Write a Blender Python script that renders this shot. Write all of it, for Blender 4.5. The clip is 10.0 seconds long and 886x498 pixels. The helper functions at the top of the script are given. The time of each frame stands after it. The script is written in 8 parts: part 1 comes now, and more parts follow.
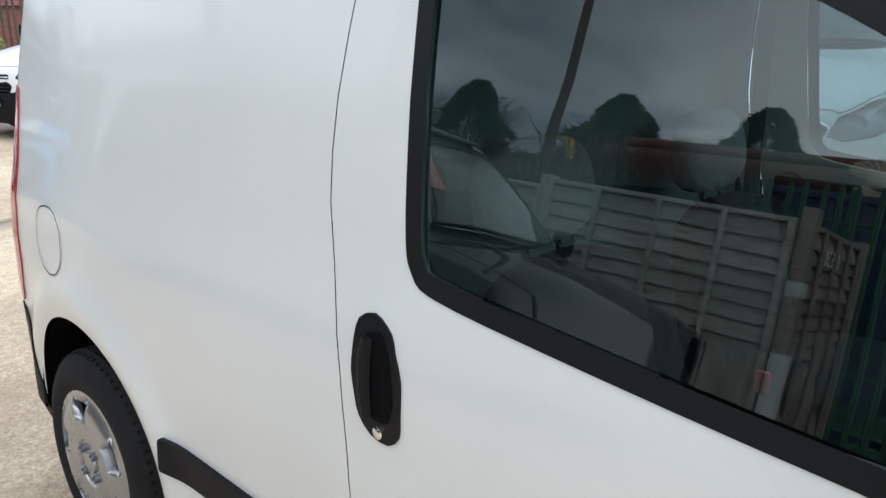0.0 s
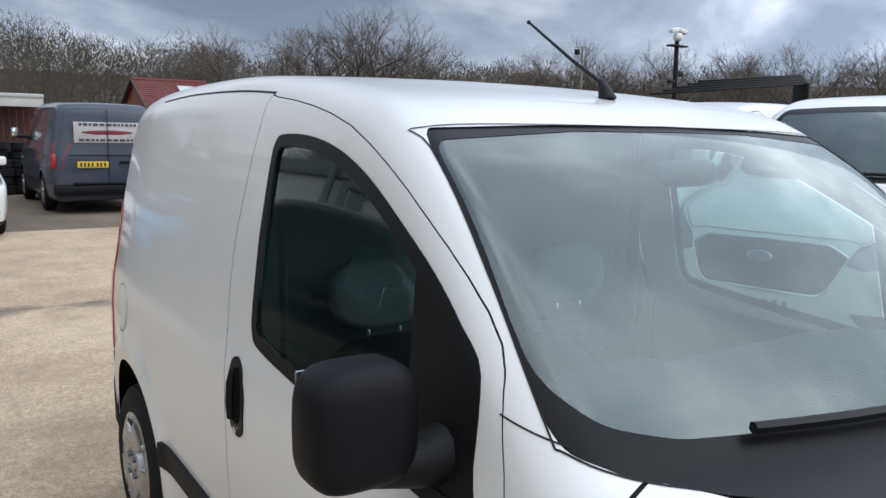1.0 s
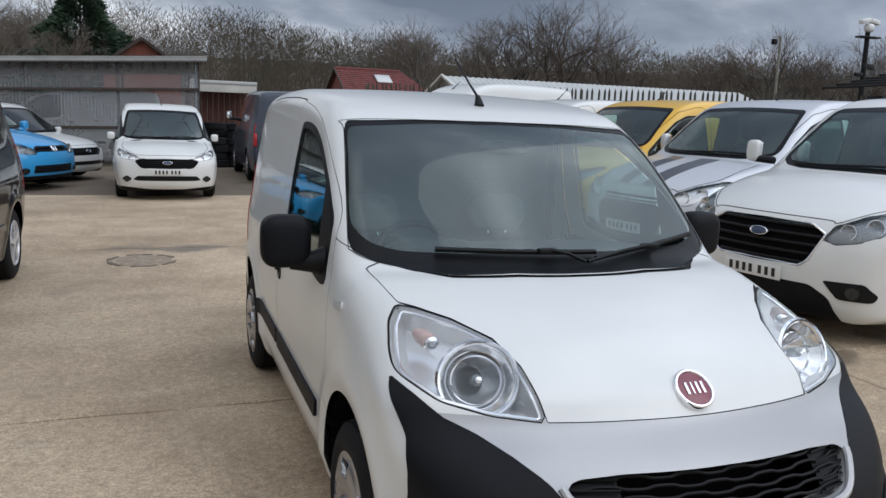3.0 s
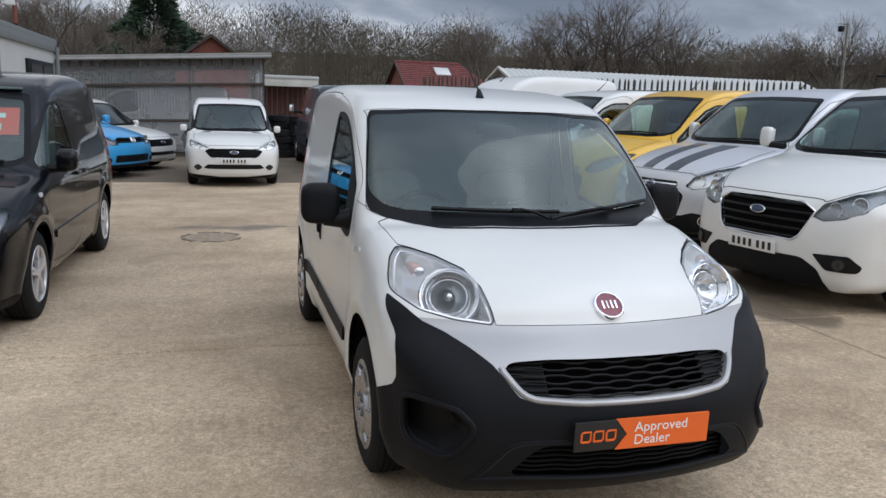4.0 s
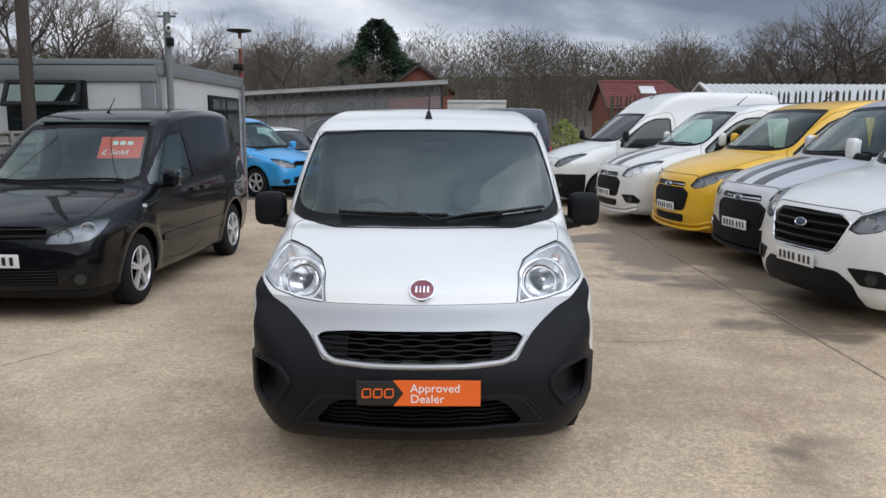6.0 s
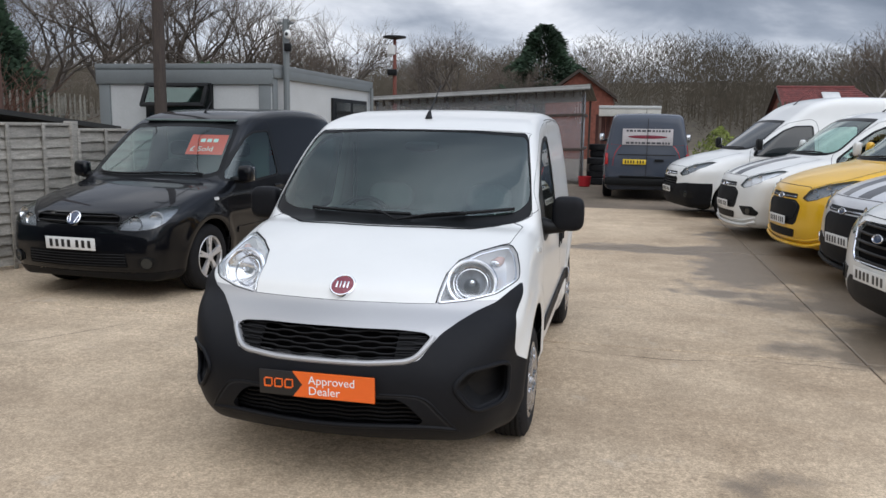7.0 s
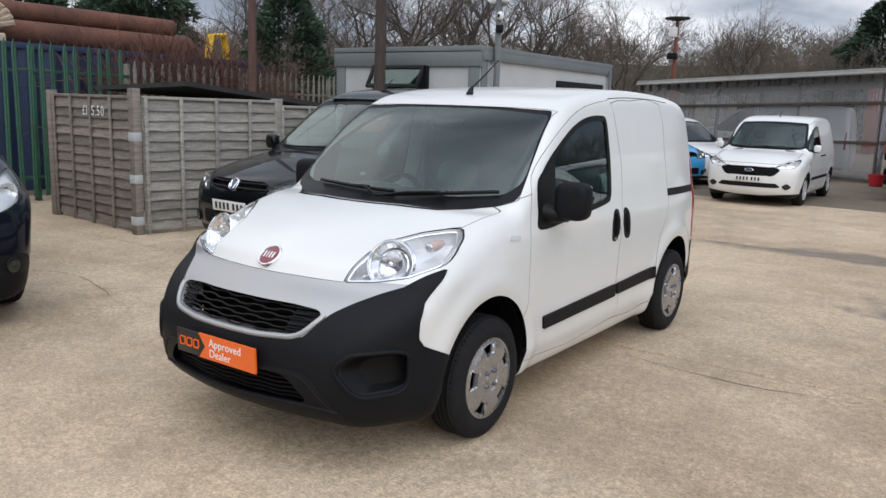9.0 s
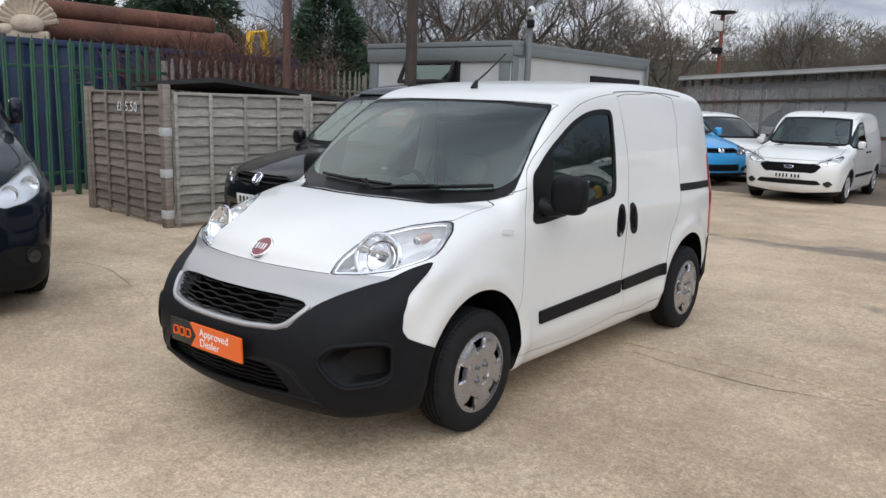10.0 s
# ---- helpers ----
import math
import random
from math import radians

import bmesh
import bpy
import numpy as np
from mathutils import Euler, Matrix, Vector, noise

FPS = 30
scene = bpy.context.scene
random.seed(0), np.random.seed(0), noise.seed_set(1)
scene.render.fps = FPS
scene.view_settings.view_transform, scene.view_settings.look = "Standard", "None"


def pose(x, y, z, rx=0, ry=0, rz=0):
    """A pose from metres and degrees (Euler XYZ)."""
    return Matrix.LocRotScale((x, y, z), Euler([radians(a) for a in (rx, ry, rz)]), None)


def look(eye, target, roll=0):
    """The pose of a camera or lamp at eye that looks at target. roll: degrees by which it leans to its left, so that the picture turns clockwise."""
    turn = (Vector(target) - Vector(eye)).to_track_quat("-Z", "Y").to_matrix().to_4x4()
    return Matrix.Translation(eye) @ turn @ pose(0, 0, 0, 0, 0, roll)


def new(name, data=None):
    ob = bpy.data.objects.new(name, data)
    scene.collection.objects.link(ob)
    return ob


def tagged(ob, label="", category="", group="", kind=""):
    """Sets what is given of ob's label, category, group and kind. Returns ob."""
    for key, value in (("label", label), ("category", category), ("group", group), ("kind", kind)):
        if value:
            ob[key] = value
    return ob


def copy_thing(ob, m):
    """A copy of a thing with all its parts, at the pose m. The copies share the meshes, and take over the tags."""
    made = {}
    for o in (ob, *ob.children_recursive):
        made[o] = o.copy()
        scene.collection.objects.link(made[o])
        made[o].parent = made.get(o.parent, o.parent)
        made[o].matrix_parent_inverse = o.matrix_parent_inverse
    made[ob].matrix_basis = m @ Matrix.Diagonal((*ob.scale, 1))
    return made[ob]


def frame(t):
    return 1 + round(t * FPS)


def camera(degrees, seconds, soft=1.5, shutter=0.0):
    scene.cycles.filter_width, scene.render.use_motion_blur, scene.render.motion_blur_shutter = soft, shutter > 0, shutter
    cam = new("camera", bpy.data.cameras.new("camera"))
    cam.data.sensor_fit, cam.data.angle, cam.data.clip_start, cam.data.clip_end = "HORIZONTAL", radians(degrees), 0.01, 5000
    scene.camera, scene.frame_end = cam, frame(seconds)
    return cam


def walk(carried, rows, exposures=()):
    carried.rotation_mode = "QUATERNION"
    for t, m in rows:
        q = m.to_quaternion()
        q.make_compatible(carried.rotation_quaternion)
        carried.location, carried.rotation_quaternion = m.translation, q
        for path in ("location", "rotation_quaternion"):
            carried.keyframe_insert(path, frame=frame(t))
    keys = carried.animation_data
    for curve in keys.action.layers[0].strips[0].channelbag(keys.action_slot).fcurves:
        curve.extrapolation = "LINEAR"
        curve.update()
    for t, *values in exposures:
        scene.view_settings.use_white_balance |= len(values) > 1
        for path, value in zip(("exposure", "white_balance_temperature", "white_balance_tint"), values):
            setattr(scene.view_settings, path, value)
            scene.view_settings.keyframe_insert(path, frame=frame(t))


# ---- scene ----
cam = camera(58.5, 10.0)
PATH = [
    (0, (-1.536, 0.57, 1.396), (-0.13, 1.888, 0.86), -0.1),
    (0.2, (-1.633, 0.328, 1.49), (-0.248, 1.703, 1.052), 1.3),
    (0.5, (-1.589, 0.075, 1.512), (-0.288, 1.551, 1.154), 0.9),
    (0.8, (-1.517, -0.269, 1.524), (-0.325, 1.304, 1.2), 0.8),
    (1, (-1.479, -0.469, 1.556), (-0.354, 1.159, 1.266), 1.1),
    (1.5, (-1.515, -0.935, 1.588), (-0.51, 0.775, 1.328), 1.1),
    (2, (-1.428, -1.415, 1.573), (-0.535, 0.352, 1.288), 1.2),
    (2.5, (-1.4, -1.895, 1.603), (-0.608, -0.085, 1.292), 1.9),
    (2.7, (-1.419, -2.09, 1.6), (-0.666, -0.265, 1.28), 2.1),
    (3.8, (-1.389, -3.082, 1.597), (-0.804, -1.203, 1.241), 2.0),
    (4, (-1.421, -3.263, 1.6), (-0.868, -1.375, 1.243), 1.8),
    (4.5, (-1.297, -3.624, 1.611), (-0.836, -1.71, 1.256), 1.0),
    (5, (-0.943, -3.97, 1.625), (-0.6, -2.03, 1.278), 0.4),
    (5.2, (-0.766, -4.033, 1.608), (-0.482, -2.082, 1.267), 0.2),
    (6.3, (0.457, -4.15, 1.621), (0.324, -2.179, 1.313), 0.3),
    (6.5, (0.675, -4.121, 1.594), (0.456, -2.157, 1.288), 0.4),
    (7, (1.235, -3.997, 1.594), (0.796, -2.069, 1.29), 0.9),
    (7.5, (1.775, -3.851, 1.604), (1.115, -1.989, 1.293), 1.4),
    (8, (2.148, -3.572, 1.591), (1.286, -1.797, 1.266), 1.7),
    (8.5, (2.518, -3.32, 1.578), (1.493, -1.637, 1.237), 1.8),
    (9, (2.699, -3.096, 1.569), (1.565, -1.487, 1.215), 1.9),
    (9.5, (2.853, -2.982, 1.566), (1.655, -1.423, 1.203), 1.9),
    (10, (2.907, -2.942, 1.562), (1.682, -1.404, 1.196), 1.8),
]
EXPOSURES = [(0.0, 0.76, 6100, 8), (0.5, 0.45, 6200, 10), (1.0, 0.12, 6250, 11), (1.5, -0.08, 6300, 12), (2.5, -0.34, 6300, 11), (5.0, -0.18, 6350, 12), (7.0, -0.08, 6400, 12), (10.0, -0.04, 6500, 12)]
walk(cam, [(t, look(eye, target, roll)) for t, eye, target, roll in PATH], EXPOSURES)


# ---------------------------------------------------------------- sky and light
SUN_ELEVATION, SUN_AZIMUTH = 44.0, 112.0   # degrees; azimuth clockwise from +y


def link(tree, a, b):
    tree.links.new(a, b)


def build_world():
    w = bpy.data.worlds.new("overcast_sky")
    w.use_nodes = True
    scene.world = w
    nt = w.node_tree
    nt.nodes.clear()
    out = nt.nodes.new("ShaderNodeOutputWorld")
    bg = nt.nodes.new("ShaderNodeBackground")
    sky = nt.nodes.new("ShaderNodeTexSky")
    sky.sky_type, sky.sun_disc = "NISHITA", False
    sky.sun_elevation, sky.sun_rotation = radians(SUN_ELEVATION), radians(SUN_AZIMUTH)
    co = nt.nodes.new("ShaderNodeTexCoord")
    # clouds lie on a flat layer overhead: the direction divided by its height
    sep = nt.nodes.new("ShaderNodeSeparateXYZ")
    link(nt, co.outputs["Generated"], sep.inputs[0])
    up = nt.nodes.new("ShaderNodeMath")
    up.operation, up.inputs[1].default_value = "ADD", 0.32
    link(nt, sep.outputs["Z"], up.inputs[0])
    upm = nt.nodes.new("ShaderNodeMath")
    upm.operation, upm.inputs[1].default_value = "MAXIMUM", 0.05
    link(nt, up.outputs[0], upm.inputs[0])
    div = nt.nodes.new("ShaderNodeVectorMath")
    div.operation = "DIVIDE"
    link(nt, co.outputs["Generated"], div.inputs[0])
    com = nt.nodes.new("ShaderNodeCombineXYZ")
    for i in range(3):
        link(nt, upm.outputs[0], com.inputs[i])
    link(nt, com.outputs[0], div.inputs[1])

    def cloud(scale, detail, rough, shift, stretch=(1, 1, 0.2)):
        m = nt.nodes.new("ShaderNodeMapping")
        m.inputs["Location"].default_value = shift
        m.inputs["Scale"].default_value = stretch
        link(nt, div.outputs[0], m.inputs["Vector"])
        n = nt.nodes.new("ShaderNodeTexNoise")
        n.inputs["Scale"].default_value, n.inputs["Detail"].default_value, n.inputs["Roughness"].default_value = scale, detail, rough
        n.inputs["Distortion"].default_value = 0.4
        link(nt, m.outputs[0], n.inputs["Vector"])
        return n.outputs["Fac"]

    big = cloud(0.75, 6, 0.52, CLOUD_SHIFT)
    fine = cloud(2.2, 7, 0.55, (1.0, 9.0, 0))
    mix = nt.nodes.new("ShaderNodeMath")
    mix.operation, mix.inputs[1].default_value = "MULTIPLY_ADD", 0.35
    link(nt, fine, mix.inputs[0])
    link(nt, big, mix.inputs[2])
    # the cover thickens slowly from one side of the yard to the other
    lean = nt.nodes.new("ShaderNodeVectorMath")
    lean.operation = "DOT_PRODUCT"
    lean.inputs[1].default_value = COVER_LEAN
    link(nt, co.outputs["Generated"], lean.inputs[0])
    both = nt.nodes.new("ShaderNodeMath")
    both.operation = "ADD"
    link(nt, mix.outputs[0], both.inputs[0])
    link(nt, lean.outputs["Value"], both.inputs[1])
    mix = both
    ramp = nt.nodes.new("ShaderNodeValToRGB")
    els = ramp.color_ramp.elements
    for pos, col in zip((0.0, 0.53, 0.62, 0.70, 0.80, 1.0), CLOUD_COLOURS):
        e = els.new(pos) if pos not in (0.0, 1.0) else els[0 if pos == 0.0 else -1]
        e.position, e.color = pos, (*col, 1)
    link(nt, mix.outputs[0], ramp.inputs[0])
    # the blue sky itself, dimmed, shows through where the cover is thin
    dim = nt.nodes.new("ShaderNodeMix")
    dim.data_type, dim.inputs["Factor"].default_value = "RGBA", 0.9
    scl = nt.nodes.new("ShaderNodeVectorMath")
    scl.operation = "SCALE"
    scl.inputs["Scale"].default_value = 0.1
    link(nt, sky.outputs[0], scl.inputs[0])
    link(nt, scl.outputs[0], dim.inputs["A"])
    # the cover is broken low down, heavy above that and thinner again overhead
    lift = nt.nodes.new("ShaderNodeValToRGB")
    for k, (pos, val) in enumerate(SKY_BY_HEIGHT):
        e = lift.color_ramp.elements[k] if k < 2 else lift.color_ramp.elements.new(pos)
        e.position, e.color = pos, (val, val, val, 1)
    link(nt, sep.outputs["Z"], lift.inputs[0])
    tall = nt.nodes.new("ShaderNodeVectorMath")
    tall.operation = "SCALE"
    link(nt, ramp.outputs[0], tall.inputs[0])
    link(nt, lift.outputs[0], tall.inputs["Scale"])
    # the cover is thinner and brighter towards the hidden sun
    a, e = radians(SUN_AZIMUTH), radians(SUN_ELEVATION)
    near = nt.nodes.new("ShaderNodeVectorMath")
    near.operation = "DOT_PRODUCT"
    near.inputs[1].default_value = (math.sin(a) * math.cos(e), math.cos(a) * math.cos(e), math.sin(e))
    link(nt, co.outputs["Generated"], near.inputs[0])
    glow = nt.nodes.new("ShaderNodeMapRange")
    glow.interpolation_type = "SMOOTHSTEP"
    glow.inputs["From Min"].default_value, glow.inputs["From Max"].default_value = 0.25, 1.0
    glow.inputs["To Min"].default_value, glow.inputs["To Max"].default_value = 1.0, SUNWARD
    link(nt, near.outputs["Value"], glow.inputs["Value"])
    lit = nt.nodes.new("ShaderNodeVectorMath")
    lit.operation = "SCALE"
    link(nt, tall.outputs[0], lit.inputs[0])
    link(nt, glow.outputs[0], lit.inputs["Scale"])
    link(nt, lit.outputs[0], dim.inputs["B"])
    link(nt, dim.outputs["Result"], bg.inputs["Color"])
    bg.inputs["Strength"].default_value = SKY_STRENGTH
    link(nt, bg.outputs[0], out.inputs[0])
    sun = bpy.data.lights.new("sun", "SUN")
    sun.energy, sun.angle, sun.color = SUN_STRENGTH, radians(SUN_ANGLE), (1.0, 0.96, 0.9)
    ob = new("sun", sun)
    a, e = radians(SUN_AZIMUTH), radians(SUN_ELEVATION)
    towards = Vector((math.sin(a) * math.cos(e), math.cos(a) * math.cos(e), math.sin(e)))
    ob.matrix_world = look(towards * 50, (0, 0, 0))


CLOUD_SHIFT = (3.1, 0.4, 0.0)
CLOUD_COLOURS = [(0.15, 0.18, 0.24), (0.215, 0.26, 0.335), (0.36, 0.41, 0.495), (0.67, 0.72, 0.80), (1.18, 1.21, 1.25), (1.3, 1.3, 1.3)]
SKY_BY_HEIGHT = [(0.0, 1.5), (0.9, 1.5), (0.10, 1.20), (0.22, 0.82), (0.42, 0.90)]
SUNWARD = 2.9
COVER_LEAN = (-0.11, -0.01, 0.04)
SKY_STRENGTH, SUN_STRENGTH, SUN_ANGLE = 0.9, 0.7, 80.0
scene.view_settings.exposure = 0.0
build_world()


# ---------------------------------------------------------------- materials
def surface(name, colour, rough=0.5, metal=0.0, vary=0.12, scale=6.0, fine=60.0, bump=0.05, coat=0.0, spec=0.5, tint=None, stretch=(1, 1, 1),
            per_piece=0.0, rough_vary=0.1, dirt=0.0, dirt_colour=(0.12, 0.1, 0.08), transmission=0.0, subsurface=0.0):
    """A Principled surface with colour variation at two scales, uneven gloss and fine relief."""
    m = bpy.data.materials.new(name)
    m.use_nodes = True
    nt = m.node_tree
    b = nt.nodes["Principled BSDF"]
    co = nt.nodes.new("ShaderNodeTexCoord")
    mp = nt.nodes.new("ShaderNodeMapping")
    mp.inputs["Scale"].default_value = stretch
    link(nt, co.outputs["Object"], mp.inputs["Vector"])

    def noise_tex(s, d=5.0, r=0.6):
        n = nt.nodes.new("ShaderNodeTexNoise")
        n.inputs["Scale"].default_value, n.inputs["Detail"].default_value, n.inputs["Roughness"].default_value = s, d, r
        link(nt, mp.outputs[0], n.inputs["Vector"])
        return n.outputs["Fac"]

    broad, small = noise_tex(scale), noise_tex(fine, 3.0)
    c = np.array(colour, float)
    ramp = nt.nodes.new("ShaderNodeValToRGB")
    lo, hi = c * (1 - vary), np.minimum(c * (1 + vary), 1)
    if tint is not None:
        hi = np.array(tint, float)
    ramp.color_ramp.elements[0].position, ramp.color_ramp.elements[0].color = 0.3, (*lo, 1)
    ramp.color_ramp.elements[1].position, ramp.color_ramp.elements[1].color = 0.7, (*hi, 1)
    link(nt, broad, ramp.inputs[0])
    col = ramp.outputs[0]
    grain = nt.nodes.new("ShaderNodeMix")
    grain.data_type, grain.blend_type, grain.inputs["Factor"].default_value = "RGBA", "OVERLAY", min(1.0, vary * 2)
    gray = nt.nodes.new("ShaderNodeCombineColor")
    for i in range(3):
        link(nt, small, gray.inputs[i])
    link(nt, col, grain.inputs["A"])
    link(nt, gray.outputs[0], grain.inputs["B"])
    col = grain.outputs["Result"]
    if per_piece:
        info = nt.nodes.new("ShaderNodeObjectInfo")
        geo = nt.nodes.new("ShaderNodeNewGeometry")
        add = nt.nodes.new("ShaderNodeMath")
        add.operation = "ADD"
        link(nt, info.outputs["Random"], add.inputs[0])
        link(nt, geo.outputs["Random Per Island"], add.inputs[1])
        fr = nt.nodes.new("ShaderNodeMath")
        fr.operation = "FRACT"
        link(nt, add.outputs[0], fr.inputs[0])
        mr = nt.nodes.new("ShaderNodeMapRange")
        mr.inputs["To Min"].default_value, mr.inputs["To Max"].default_value = 1 - per_piece, 1 + per_piece
        link(nt, fr.outputs[0], mr.inputs["Value"])
        sc = nt.nodes.new("ShaderNodeVectorMath")
        sc.operation = "SCALE"
        link(nt, col, sc.inputs[0])
        link(nt, mr.outputs[0], sc.inputs["Scale"])
        col = sc.outputs[0]
    if dirt:
        spots = noise_tex(scale * 2.3, 8.0, 0.7)
        dr = nt.nodes.new("ShaderNodeValToRGB")
        dr.color_ramp.elements[0].position, dr.color_ramp.elements[0].color = 0.52, (0, 0, 0, 1)
        dr.color_ramp.elements[1].position, dr.color_ramp.elements[1].color = 0.75, (dirt, dirt, dirt, 1)
        link(nt, spots, dr.inputs[0])
        dm = nt.nodes.new("ShaderNodeMix")
        dm.data_type = "RGBA"
        link(nt, dr.outputs[0], dm.inputs["Factor"])
        link(nt, col, dm.inputs["A"])
        dm.inputs["B"].default_value = (*dirt_colour, 1)
        col = dm.outputs["Result"]
    link(nt, col, b.inputs["Base Color"])
    rr = nt.nodes.new("ShaderNodeMapRange")
    rr.inputs["To Min"].default_value, rr.inputs["To Max"].default_value = max(0.0, rough - rough_vary), min(1.0, rough + rough_vary)
    link(nt, broad, rr.inputs["Value"])
    link(nt, rr.outputs[0], b.inputs["Roughness"])
    b.inputs["Metallic"].default_value = metal
    b.inputs["Specular IOR Level"].default_value = spec
    b.inputs["Coat Weight"].default_value = coat
    b.inputs["Coat Roughness"].default_value = 0.03
    b.inputs["Transmission Weight"].default_value = transmission
    if bump:
        bp = nt.nodes.new("ShaderNodeBump")
        bp.inputs["Strength"].default_value, bp.inputs["Distance"].default_value = bump, 0.01
        link(nt, small, bp.inputs["Height"])
        link(nt, bp.outputs[0], b.inputs["Normal"])
    return m


def paint(name, colour, metal=0.0, rough=0.3):
    dark = max(colour) < 0.1
    m = surface(name, colour, rough, metal, spec=0.05 if dark else 0.5, vary=0.03, scale=1.5, fine=220, bump=0.0, coat=0.8 if dark else 0.6, rough_vary=0.06, dirt=0.05 if max(colour) > 0.1 else 0.0, dirt_colour=tuple(np.array(colour) * 0.55 + 0.03))
    if dark:
        m.node_tree.nodes["Principled BSDF"].inputs["Coat IOR"].default_value = 1.42
    return m


def glass(name, tint=(0.78, 0.88, 0.86), gloss=1.0, ior=1.5):
    """A thin pane: clear, slightly tinted, with a mirror sheen that follows Fresnel."""
    m = bpy.data.materials.new(name)
    m.use_nodes = True
    nt = m.node_tree
    nt.nodes.clear()
    out = nt.nodes.new("ShaderNodeOutputMaterial")
    tr = nt.nodes.new("ShaderNodeBsdfTransparent")
    tr.inputs["Color"].default_value = (*tint, 1)
    gl = nt.nodes.new("ShaderNodeBsdfGlossy")
    gl.inputs["Color"].default_value = (gloss * 0.90, gloss * 0.98, gloss * 0.96, 1)
    gl.inputs["Roughness"].default_value = 0.01
    # sheen of both faces of the pane, growing with the slant, alike from both sides
    f0 = ((ior - 1) / (ior + 1)) ** 2
    lw = nt.nodes.new("ShaderNodeLayerWeight")
    lw.inputs["Blend"].default_value = 0.5
    pw = nt.nodes.new("ShaderNodeMath")
    pw.operation, pw.inputs[1].default_value = "POWER", 4.0
    link(nt, lw.outputs["Facing"], pw.inputs[0])
    fr = nt.nodes.new("ShaderNodeMath")
    fr.operation, fr.inputs[1].default_value, fr.inputs[2].default_value = "MULTIPLY_ADD", 1 - f0, f0
    link(nt, pw.outputs[0], fr.inputs[0])
    mx = nt.nodes.new("ShaderNodeMixShader")
    link(nt, fr.outputs[0], mx.inputs[0])
    link(nt, tr.outputs[0], mx.inputs[1])
    link(nt, gl.outputs[0], mx.inputs[2])
    link(nt, mx.outputs[0], out.inputs[0])
    return m


